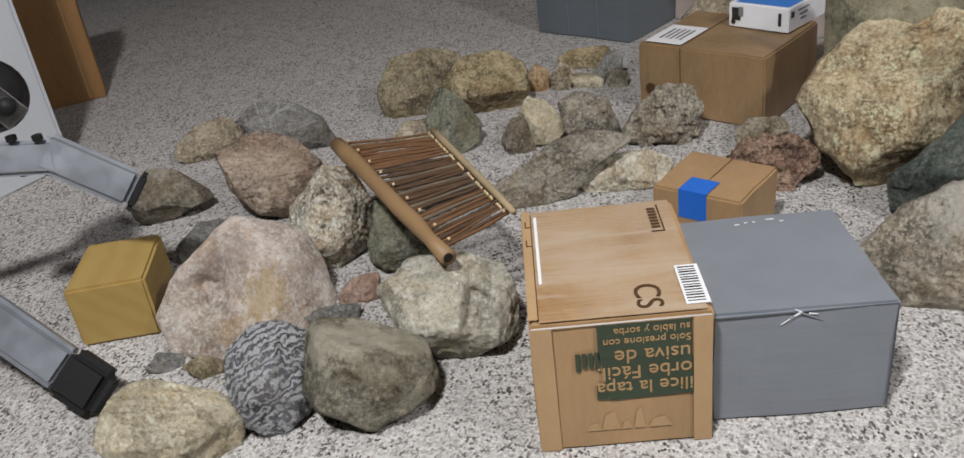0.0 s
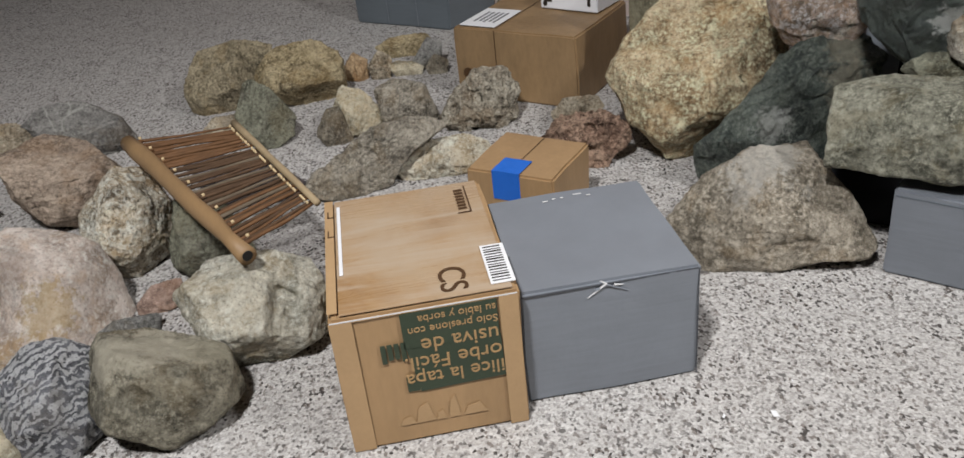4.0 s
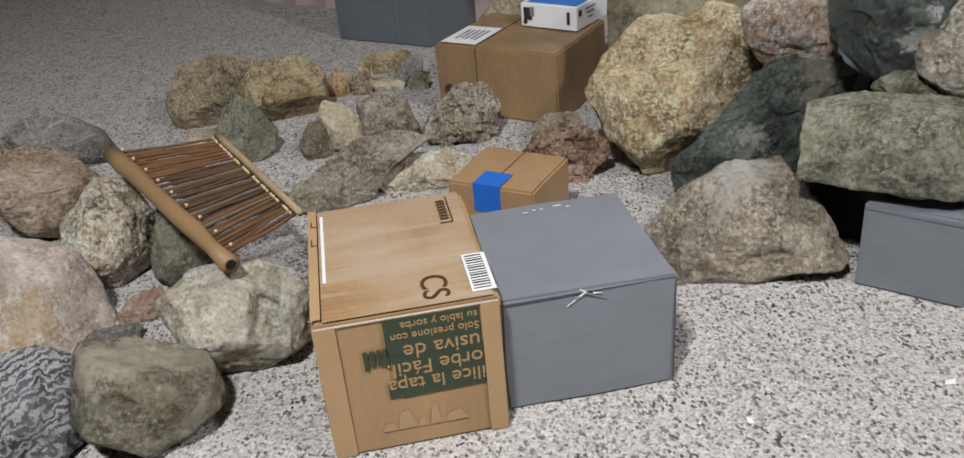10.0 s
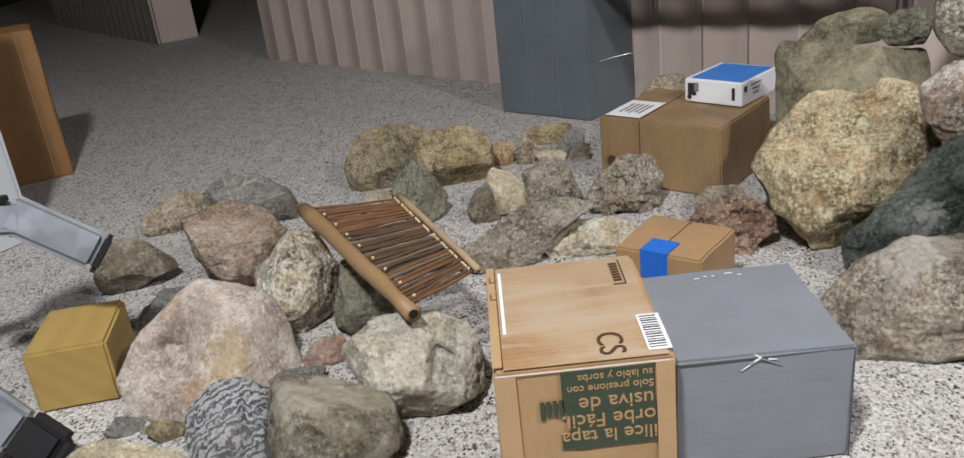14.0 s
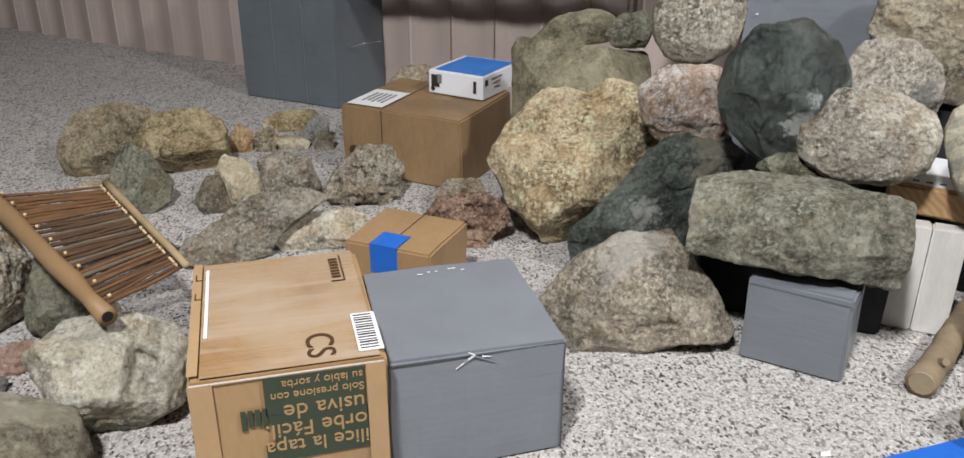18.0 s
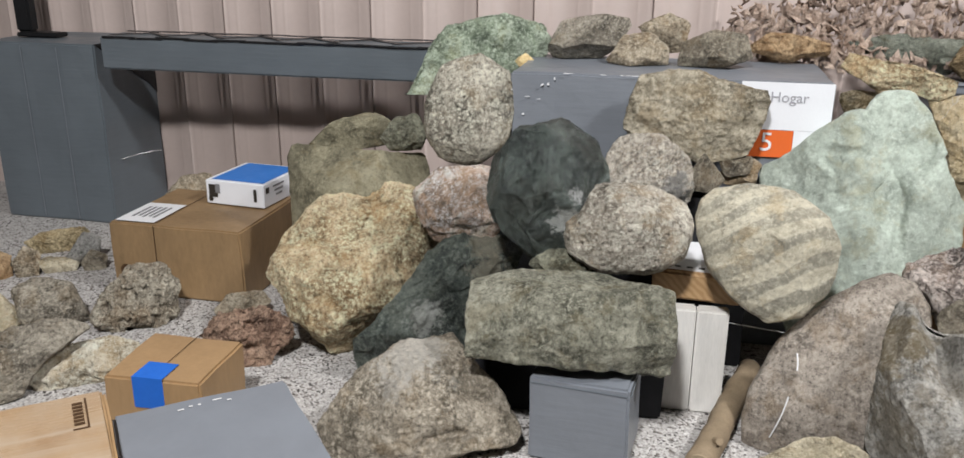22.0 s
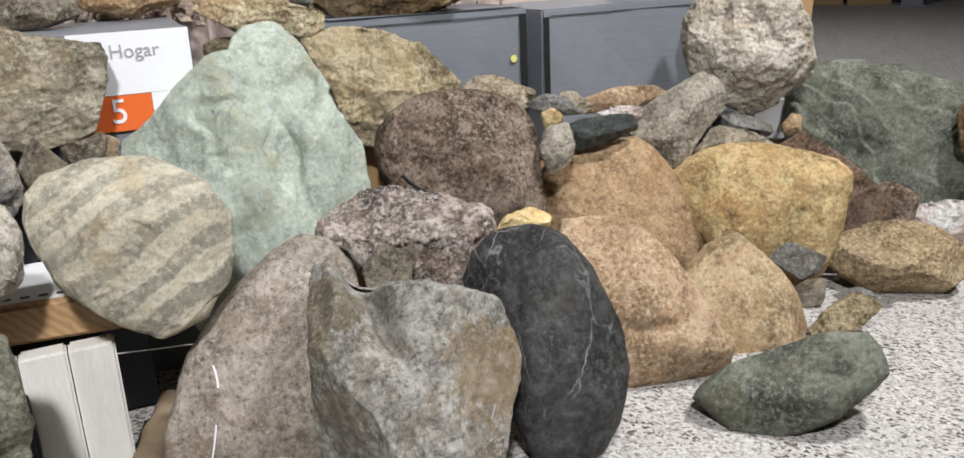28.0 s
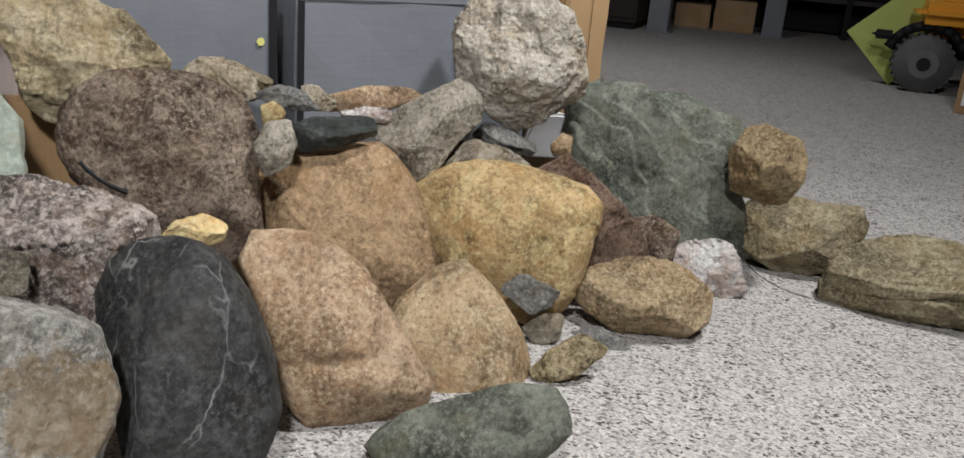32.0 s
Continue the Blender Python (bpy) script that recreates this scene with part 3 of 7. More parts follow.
def worn_block(sx, sy, sz, bevel, wobble, seed, cuts=6):
    """A carton-like block: subdivided, with slightly bowed and dented faces."""
    bm = bmesh.new()
    bmesh.ops.create_cube(bm, size=1, matrix=Matrix.Translation((0, 0, sz / 2)) @ Matrix.Diagonal((sx, sy, sz, 1)))
    bmesh.ops.bevel(bm, geom=bm.edges[:], offset=bevel, segments=2, affect="EDGES")
    bmesh.ops.subdivide_edges(bm, edges=[e for e in bm.edges if e.calc_length() > 3 * bevel], cuts=cuts, use_grid_fill=True)
    off = Vector((seed * 3.7, seed * 1.3, 0))
    for v in bm.verts:
        n = noise.noise_vector(v.co * 9 + off)
        v.co += Vector((n.x, n.y, n.z * (0.0 if v.co.z < 0.01 else 0.6))) * wobble
    return bm


def rod(a, b, r0, r1=None, sides=10, rings=1, wobble=0.0, seed=0):
    """A tapered round rod from a to b."""
    a, b, r1 = Vector(a), Vector(b), r0 if r1 is None else r1
    axis = (b - a).normalized()
    q = axis.to_track_quat("Z", "Y").to_matrix()
    bm = bmesh.new()
    loops = []
    for i in range(rings + 1):
        f = i / rings
        c = a.lerp(b, f)
        if wobble:
            n = noise.noise_vector(c * 14 + Vector((seed * 5.1, seed, 0)))
            c = c + n * wobble
        r = r0 + (r1 - r0) * f
        if wobble:
            r *= 1 + 0.25 * noise.noise(c * 30 + Vector((seed, 0, 0)))
        loops.append([bm.verts.new(c + q @ Vector((math.cos(t) * r, math.sin(t) * r, 0))) for t in (2 * math.pi * k / sides for k in range(sides))])
    for l0, l1 in zip(loops, loops[1:]):
        for k in range(sides):
            bm.faces.new((l0[k], l0[(k + 1) % sides], l1[(k + 1) % sides], l1[k]))
    bm.faces.new(loops[0][::-1])
    bm.faces.new(loops[-1])
    return bm


def quad(corners, thick):
    """A thin flat piece on four corners, raised by its thickness along its normal."""
    bm = bmesh.new()
    vs = [bm.verts.new(c) for c in corners]
    f = bm.faces.new(vs)
    f.normal_update()
    n = f.normal * thick
    r = bmesh.ops.extrude_face_region(bm, geom=[f])
    for v in r["geom"]:
        if isinstance(v, bmesh.types.BMVert):
            v.co += n
    bmesh.ops.recalc_face_normals(bm, faces=bm.faces[:])
    return bm


def letters(text, size, mat, parent, m, name="lettering", squash=1.0):
    """Raised built-in font letters as one mesh; m puts their lower left corner."""
    cu = bpy.data.curves.new(name, "FONT")
    cu.body, cu.size, cu.extrude = text, size, 0.0004
    tmp = bpy.data.objects.new(name, cu)
    scene.collection.objects.link(tmp)
    bpy.context.view_layer.update()
    me = bpy.data.meshes.new_from_object(tmp.evaluated_get(bpy.context.evaluated_depsgraph_get()))
    bpy.data.objects.remove(tmp)
    me.materials.clear()
    me.materials.append(mat)
    me.transform(Matrix.Diagonal((squash, 1, 1, 1)))
    ob = new(name, me)
    ob.parent = parent
    ob.matrix_basis = m
    return ob


PERM = np.random.RandomState(7).permutation(512)


def vnoise(p, seed):
    """Smooth lattice noise in -1..1 for an array of points."""
    i = np.floor(p).astype(int)
    f = p - i
    f = f * f * f * (f * (f * 6 - 15) + 10)
    out = np.zeros(len(p))
    for dx in (0, 1):
        for dy in (0, 1):
            for dz in (0, 1):
                h = PERM[(PERM[(PERM[(i[:, 0] + dx + seed * 31) & 511] + i[:, 1] + dy) & 511] + i[:, 2] + dz) & 511] / 255.5 - 1
                w = (f[:, 0] if dx else 1 - f[:, 0]) * (f[:, 1] if dy else 1 - f[:, 1]) * (f[:, 2] if dz else 1 - f[:, 2])
                out += h * w
    return out


SPHERES = {}


def sphere(level):
    if level not in SPHERES:
        bm = bmesh.new()
        bmesh.ops.create_icosphere(bm, subdivisions=level, radius=1)
        SPHERES[level] = (np.array([v.co[:] for v in bm.verts]), [tuple(v.index for v in f.verts) for f in bm.faces])
        bm.free()
    return SPHERES[level]


PITTED = {"greybrown": 0.6, "mottgrey": 0.65, "darkgrey": 0.7, "palegreen": 0.45, "blockgreen": 0.5, "cleft": 0.7, "greygreen": 0.8, "blackgreen": 0.65, "darkgreen": 0.7, "slab": 0.8, "lava": 2.4, "lavared": 2.4, "porous": 1.0, "whitepit": 1.4, "violet": 1.6, "crystal": 1.3, "pinkwhite": 1.6, "gravelly": 1.1, "whitegrey": 1.3}
SMOOTH = {"striped": 0.4, "blackvein": 0.7, "purple": 0.4, "greenslab": 0.75, "greenflat": 0.7, "tan": 0.5, "yellowtan": 0.6, "browntan": 0.6, "pinkbrown": 0.5, "mauve": 0.95, "pinkgran": 0.5, "specgrey": 0.7, "whitegrey": 0.7}
# stones that split in layers: the way across the layers (right, up), how many, how high each ledge
LEDGES = {"greenslab": (0.75, 0.65, 2.2, 0.1), "layered": (0.05, 1.0, 3.5, 0.06), "slab": (0.1, 1.0, 1.6, 0.03), "darkgreen": (0.6, -0.8, 2.0, 0.05), "palegreen": (0.8, -0.3, 1.3, 0.035),
          "ochreflat": (0.3, 0.9, 1.8, 0.03), "olivetan": (0.2, 1.0, 2.5, 0.04), "greengrey": (0.8, 0.5, 2.0, 0.03), "pinkgrey": (0.3, 0.9, 1.6, 0.03), "roughgrey": (0.6, 0.8, 1.8, 0.04)}
# blocks with a plain front and a flat top: how high the top edge lies, from -1 to 1
BOXY = {"slab": 0.62, "blockgreen": 0.72, "cream": 0.3, "greygreen": 0.2, "layered": 0.5, "greenflat": 0.3}


def normals(p, fa):
    fn = np.cross(p[fa[:, 1]] - p[fa[:, 0]], p[fa[:, 2]] - p[fa[:, 0]])
    out = np.zeros_like(p)
    for c in range(3):
        np.add.at(out, fa[:, c], fn)
    return out / (np.linalg.norm(out, axis=1, keepdims=True) + 1e-12)


def chisel(p, out, size, count, cap, tilt, rnd, reach):
    """Knock small flat chips off a body, each held to its own neighbourhood; cap: how deep they cut."""
    cut, way = np.zeros(len(p)), np.zeros_like(p)
    for k in rnd.choice(len(p), count, replace=False):
        n = out[k] + rnd.normal(0, tilt, 3)
        n /= np.linalg.norm(n)
        rel = p - p[k]
        away = np.linalg.norm(rel, axis=1) / size
        d = -(rel @ n) - 0.02 * size + np.maximum(away - reach, 0) * 0.5 * size
        d = np.where(out @ n > 0.1, d, 0)
        deeper = d < cut
        cut = np.where(deeper, d, cut)
        way[deeper] = n
    return np.maximum(cut, -cap * size)[:, None] * way


def softmin(a, b, k):
    h = np.clip(0.5 + 0.5 * (b - a) / k, 0, 1)
    return b + (a - b) * h - k * h * (1 - h)


# Broken faces of the stones that show them, by the stone's number: planes as (depth in front at the middle, fall to the
# right, fall upwards), in shares of the stone's half sizes; then hollows as (across, up, width, height, depth).
FORMS = {
    1: (((0.8, 0.12, 0.22), (0.62, -0.62, 0.1), (1.15, 0.1, 1.1), (1.1, 1.2, 0.2)), ((-0.42, 0.12, 0.3, 0.36, 0.3),)),
    2: (((0.82, -0.5, 0.3), (0.78, 0.6, 0.25), (1.05, 0.1, -0.9)), ()),
    3: (((0.8, -0.08, -0.18), (1.3, 0.3, 1.7), (2.1, -2.2, 0.2), (2.4, 2.2, 0.0)), ((-0.25, -0.25, 0.35, 0.2, 0.12),)),
    4: (((0.72, 0.0, 0.7), (0.9, 0.0, -0.3)), ()),
    5: (((0.8, -0.35, 0.25), (0.95, 0.35, 0.75), (1.35, 0.1, -1.4), (1.9, 1.9, 0.0), (1.9, -1.9, -0.3)), ((0.34, 0.1, 0.22, 0.42, 0.5),)),
    6: (((0.82, 0.1, 0.25), (1.2, -1.1, 0.2), (1.5, 1.4, -0.1), (1.5, 0.3, -1.3), (1.5, 0.2, 1.4)), ()),
    7: (((0.85, -0.1, 0.85), (0.82, 0.05, -0.2), (1.6, 1.5, 0.1), (1.7, 0.2, -1.6)), ()),
    8: (((0.7, -0.2, 0.6), (0.9, 0.5, -0.3)), ()),
    10: (((0.75, -0.4, 0.6), (0.85, 0.5, 0.0), (1.1, 0.2, -1.2)), ()),
    12: (((0.85, -0.3, 0.35), (0.9, 0.7, 0.0)), ()),
    17: (((0.7, -0.55, 0.4), (0.85, 0.6, 0.2), (1.0, 0.0, -0.7)), ()),
    18: (((0.68, -0.15, 0.75), (0.9, 0.25, -0.1), (1.25, 0.45, -1.4)), ()),
    19: (((0.8, -0.6, 0.25), (0.8, 0.55, 0.1)), ()),
    21: (((0.8, -0.3, 0.5), (0.85, 0.6, -0.1), (0.95, -1.0, -0.2)), ()),
    23: (((0.75, -0.9, 0.9), (0.85, 0.8, -0.8)), ()),
    24: (((0.8, -0.3, 0.5), (0.9, 0.6, -0.2)), ()),
    30: (((0.68, -0.1, 0.75), (0.86, 0.08, 0.05), (0.95, 0.8, 0.1), (2.7, -1.9, -2.1), (1.55, 0.6, -1.5)), ((0.15, 0.42, 0.35, 0.2, 0.16), (-0.3, -0.1, 0.3, 0.25, 0.1))),
    31: (((0.75, -0.6, 0.6), (0.85, 0.75, -0.45)), ((-0.1, -0.1, 0.4, 0.3, 0.2),)),
    32: (((0.8, 0.02, 0.35), (0.9, -0.75, 0.4), (0.98, 0.85, 0.25), (1.55, 0.15, -1.3)), ((0.3, -0.6, 0.4, 0.25, 0.12),)),
    33: (((0.92, 0.06, 0.12), (2.1, 0.5, 3.0), (2.3, -0.45, -2.1)), ((-0.4, -0.3, 0.35, 0.3, 0.08),)),
    34: (((0.85, -0.35, 0.4), (0.88, 0.5, 0.25), (0.95, 0.1, -0.6)), ((-0.2, 0.1, 0.3, 0.3, 0.12),)),
    37: (((0.95, 0.05, 0.08), (2.3, 0.2, 2.2)), ()),
    36: (((0.78, -0.4, 0.55), (0.85, 0.45, 0.1), (1.0, 0.2, -0.85)), ()),
    42: (((0.85, 0.1, 0.2), (0.9, -0.5, 0.1), (1.0, 0.6, -0.4)), ()),
    43: (((0.8, -0.35, 0.3), (0.85, 0.6, 0.0)), ()),
    44: (((0.8, -0.6, 0.4), (0.85, 0.7, 0.1)), ()),
    47: (((0.78, -0.5, 0.3), (0.72, 0.45, 0.45), (0.95, 1.0, -0.15), (0.92, -0.25, -0.45)), ((0.2, 0.0, 0.28, 0.4, 0.3), (0.45, 0.45, 0.2, 0.3, 0.15), (-0.4, 0.1, 0.4, 0.25, 0.12))),
    48: (((0.85, -0.1, 0.25), (0.9, 0.5, 0.4)), ()),
    50: (((0.7, 0.0, 0.7), (0.9, 0.3, -0.2)), ()),
    51: (((0.86, 0.08, 0.12), (1.46, -1.6, -0.75), (1.28, 1.3, -0.22)), ()),
    52: (((0.9, -0.1, 0.15), (1.0, 0.75, 0.05), (1.05, -0.95, 0.1)), ()),
    54: (((0.7, -0.2, 0.8), (0.85, 0.2, -0.35)), ((-0.3, 0.3, 0.3, 0.2, 0.12), (0.35, 0.2, 0.25, 0.25, 0.08))),
    57: (((0.85, -0.25, 0.35), (0.92, 0.5, 0.1), (0.95, -0.1, -0.55)), ((0.1, -0.3, 0.5, 0.12, 0.1),)),
    58: (((0.88, 0.3, 0.2), (0.95, -0.6, 0.2)), ()),
    61: (((0.72, -0.1, 0.75), (0.9, -0.1, -0.3), (1.0, 0.9, 0.0), (1.35, 0.1, -1.4)), ()),
    63: (((0.8, -0.7, 0.6), (0.85, 0.7, -0.5)), ()),
    65: (((0.85, 0.15, 0.15), (0.9, 0.6, 0.1), (0.85, -0.3, -0.3)), ((0.2, 0.1, 0.12, 0.5, 0.12),)),
    66: (((0.75, -0.2, 0.7), (0.85, 0.1, -0.4), (0.9, -0.8, 0.0)), ()),
    67: (((0.66, 0.0, 0.85), (0.85, -0.35, -0.2), (0.95, 0.8, 0.0), (1.2, 0.1, -1.2)), ((-0.1, -0.1, 0.3, 0.3, 0.2),)),
    68: (((0.75, 0.1, 1.0), (0.95, 0.0, -0.1), (1.5, 0.0, -1.4)), ((0.2, -0.35, 0.7, 0.06, 0.2), (-0.1, -0.05, 0.6, 0.05, 0.15))),
    69: (((0.7, -0.1, 0.6), (0.95, 0.1, -0.6)), ()),
    74: (((0.82, -0.4, 0.25), (0.88, 0.5, 0.1), (1.0, 0.0, -0.7)), ((0.1, 0.2, 0.25, 0.3, 0.15),)),
    75: (((0.75, -0.7, 0.6), (0.85, 0.8, -0.4)), ()),
    83: (((0.8, -0.3, 0.4), (0.8, 0.5, 0.0), (1.0, 0.2, -1.0)), ()),
    84: (((0.75, -0.3, 0.6), (0.85, 0.5, 0.2)), ()),
    86: (((0.78, -0.45, 0.25), (0.8, 0.6, 0.35)), ()),
    90: (((0.8, -0.1, 0.5), (0.9, 0.1, -0.4)), ()),
}
THIN = {33, 37, 42, 48, 65}
# corners of the stones with a sharp outline, across and up in shares of their half sizes
CORNERS = {
    37: ((0.95, -1.0), (0.97, 0.5), (0.9, 0.68), (0.0, 0.75), (-0.9, 0.86), (-1.0, 0.7), (-1.0, -1.0)),
    3: ((1.03, -0.2), (0.8, 0.53), (0.16, 1.0), (-0.8, 0.94), (-1.0, 0.43), (-0.94, -0.2), (-0.7, -0.7), (0.08, -1.0), (0.55, -0.7)),
    5: ((1.0, -0.2), (0.95, 0.3), (0.68, 0.9), (0.1, 1.0), (-0.65, 0.83), (-1.0, 0.2), (-0.65, -0.52), (-0.1, -1.0), (0.3, -0.95)),
    6: ((1.0, -0.43), (1.0, 0.36), (0.43, 0.95), (-0.25, 0.95), (-0.92, 0.14), (-0.85, -0.32), (-0.25, -0.84), (0.43, -1.0)),
    7: ((1.0, -0.4), (0.85, 0.1), (0.33, 0.75), (-0.3, 0.95), (-1.0, 0.5), (-0.8, -0.28), (-0.3, -0.8), (0.55, -1.0)),
    30: ((1.0, 0.25), (0.85, 0.85), (0.3, 1.0), (-0.3, 0.8), (-0.68, 0.42), (-0.9, 0.0), (-0.72, -0.42), (-0.25, -0.92), (0.05, -1.0), (0.43, -0.5), (0.9, -0.06)),
    32: ((0.8, 0.18), (0.52, 0.7), (0.4, 1.0), (-0.1, 0.95), (-0.57, 0.53), (-0.98, -0.2), (-0.86, -0.7), (-0.46, -1.0), (0.23, -0.82), (0.92, -0.66), (1.0, -0.53)),
    66: ((1.0, 0.1), (0.85, 0.6), (-0.1, 1.0), (-0.6, 0.85), (-1.0, 0.2), (-0.85, -0.75), (0.1, -1.0), (0.6, -0.95), (0.95, -0.4)),
    67: ((1.0, 0.35), (0.9, 0.75), (0.2, 0.8), (-0.6, 1.0), (-1.0, 0.6), (-0.9, -0.4), (-0.3, -1.0), (0.4, -0.8), (0.9, -0.3)),
    31: ((1.12, 0.55), (0.88, 0.86), (0.36, 0.9), (-0.04, 0.6), (-0.52, -0.08), (-1.04, -0.5), (-1.0, -0.95), (0.6, -0.95), (0.86, -0.2)),
    33: ((0.95, 0.34), (0.35, 0.72), (-0.49, 0.98), (-0.93, 0.78), (-1.0, -0.5), (-0.3, -0.68), (0.86, -1.0), (0.93, -0.6)),
    47: ((0.86, -0.04), (0.7, 0.22), (0.66, 0.5), (0.54, 0.8), (0.36, 0.97), (0.08, 0.97), (-0.04, 0.8), (-0.2, 0.78), (-0.5, 0.64), (-0.88, 0.42), (-1.12, 0.36),
         (-1.03, -0.3), (-0.65, -0.95), (0.0, -0.95), (0.3, -0.7), (0.6, -0.56), (0.82, -0.31)),
    51: ((1.0, 0.08), (0.9, 0.5), (0.34, 0.72), (-0.2, 0.86), (-0.5, 1.05), (-0.72, 1.07), (-0.8, 0.5), (-1.0, -0.13), (-0.95, -0.97), (0.4, -0.97), (0.74, -0.34)),
}


def rim_of(corners, steps=112):
    """How far an outline reaches in each direction round its middle."""
    out = []
    for i in range(steps):
        t = 2 * math.pi * i / steps
        c, s, far = math.cos(t), math.sin(t), 0.3
        for (x0, y0), (x1, y1) in zip(corners, corners[1:] + corners[:1]):
            ex, ey = x1 - x0, y1 - y0
            det = c * ey - s * ex
            if abs(det) > 1e-9:
                r, f = (x0 * ey - y0 * ex) / det, (x0 * s - y0 * c) / det
                if r > 0 and -1e-6 <= f <= 1 + 1e-6:
                    far = max(far, r)
        out.append(far)
    return np.array(out)


def rock(name, label, stone_key, at, turn, half, outline, base, seed):
    """One stone. half: its half width, depth and height; outline: how far its rim reaches, in percent of these, anticlockwise
    from its right side; the body swells front and back, is broken by planes and roughened. base: the height it rests on."""
    radii = rim_of(CORNERS[seed]) if seed in CORNERS else np.array([float(r) for r in outline.split()]) / 100
    size = (half[0] + half[2]) / 2
    d, faces = sphere(7 if size > 0.085 else 6 if size > 0.04 else 5)
    k = len(radii)
    step = 2 * np.pi / k
    ang = np.arctan2(d[:, 2], d[:, 0]) % (2 * np.pi)
    i0 = (ang // step).astype(int) % k
    f = ang / step - ang // step
    r0, r1 = radii[i0], radii[(i0 + 1) % k]
    rim = r0 * r1 * np.sin(step) / (r0 * np.sin(f * step) + r1 * np.sin((1 - f) * step) + 1e-9)
    soft = SMOOTH.get(stone_key, 1.0)
    boxy = BOXY.get(stone_key) if seed not in FORMS else None
    rnd = np.random.RandomState(1000 + seed)
    faceted, hollows = FORMS.get(seed, ((), ()))
    power = 9.0 if boxy is not None or seed in (33, 37) else (3.6 if soft == 1.0 else 2.6) if faceted else 2.6 if soft == 1.0 else 2.1 + 0.7 * soft
    s = np.hypot(d[:, 0], d[:, 2]) / rim
    r = (s ** power + np.abs(d[:, 1]) ** power + 1e-12) ** (-1 / power)
    edge_dirs = np.stack([np.cos(np.arange(len(radii)) * step), np.zeros(len(radii)), np.sin(np.arange(len(radii)) * step)], 1)
    planes = []
    if boxy is not None:
        lean, ratio = math.tan(radians(max(8, -turn[0]))), half[2] / half[1]
        for n, level in ((Vector((0, -1, -lean * ratio)), 0.85 - lean * ratio * boxy), (Vector((0, -1, ratio / lean)), 0.85 + boxy * ratio / lean)):
            planes.append((np.array(n) / n.length, level / n.length, 0.015))
        planes = [pl for pl in planes if pl[1] > 0.1]
    sharp = 0.012 + 0.16 * (1 - soft)
    for h, to_right, upward in faceted if faceted or base is None else ((1.3, 0.0, -1.1),):
        n = np.array((to_right, -1.0, upward))
        planes.append((n / np.linalg.norm(n), h / np.linalg.norm(n), sharp))
    spin = rnd.uniform(0, 2 * np.pi)
    for k in range(4 if boxy is not None else 13 if soft == 1.0 else 8):
        t = spin + k * 2.4 + rnd.uniform(-0.4, 0.4)
        tip = rnd.uniform(0.15, 1.15) * (0.5 if boxy is not None else 1)
        n = np.array((np.cos(t) * np.sin(tip), -np.cos(tip) if k % 4 else np.cos(tip), np.sin(t) * np.sin(tip)))
        need = 1.0 * (edge_dirs @ n * radii).max()
        level = max(need, rnd.uniform(0.52, 0.78) if soft == 1.0 else rnd.uniform(0.78, 0.92))
        if faceted and n[1] < 0:
            level = max(level, 0.86)
        planes.append((n, level, 0.02 if soft == 1.0 else 0.12 + 0.1 * (1 - soft)))
    for n, level, blend in planes:
        toward = d @ n
        lim = np.where(toward > 0.05, level / np.maximum(toward, 0.05), 9.0)
        r = softmin(r, lim, blend)
    girdle = np.abs(d[:, 1]) < 0.12
    r *= 1.05 / np.mean(r[girdle] * np.hypot(d[girdle, 0], d[girdle, 2]) / rim[girdle])
    p = d * r[:, None] * np.array(half)
    if faceted and seed not in THIN:
        p[:, 1] *= np.where(p[:, 1] < 0, 1.55 if soft == 1.0 else 1.25, 1.0)
    for across, up, wide, high, deep in hollows:
        e = ((p[:, 0] / half[0] - across) / wide) ** 2 + ((p[:, 2] / half[2] - up) / high) ** 2
        e = e + 0.7 * vnoise(p / (size * 0.5), seed + 21) + 0.35 * vnoise(p / (size * 0.2), seed + 22)
        p[:, 1] += np.where(p[:, 1] < 0, np.exp(-1.6 * np.clip(e, 0, 9)) * 1.15 * deep * half[1], 0)
    fa = np.array(faces)
    out = normals(p, fa)
    rough = PITTED.get(stone_key, 1.0) * (0.4 + 0.6 * soft)
    q = p + seed * 0.37
    # swellings, then broken ridges that stand proud between scars
    p += out * (size * (0.024 * vnoise(q / (size * 0.9), seed) + 0.016 * rough * vnoise(q / (size * 0.4), seed + 1)))[:, None]
    ridge = 0.5 - np.abs(vnoise(q / (size * 0.55), seed + 11)) - 0.5 * np.abs(vnoise(q / (size * 0.24), seed + 12))
    p += out * (size * 0.045 * (rough if soft == 1.0 else 0.3 * rough) * ridge)[:, None]
    out = normals(p, fa)
    if not faceted or seed == 34:
        p += chisel(p, out, size, 44, (0.05 if seed == 34 else 0.03 if boxy is not None else 0.06 if soft == 1.0 else 0.016) * min(1.0, half[1] / size / 0.6) ** 1.5, 0.25, rnd, 0.42)
    out = normals(p, fa)
    q = p + seed * 0.37
    fine = vnoise(q / (size * 0.2), seed + 5) + 0.6 * vnoise(q / (size * 0.09), seed + 2)
    grit = vnoise(q / 0.007, seed + 3)
    hollow = np.minimum(vnoise(q / (size * 0.3), seed + 8) + 0.25, 0) if rough > 1 else 0
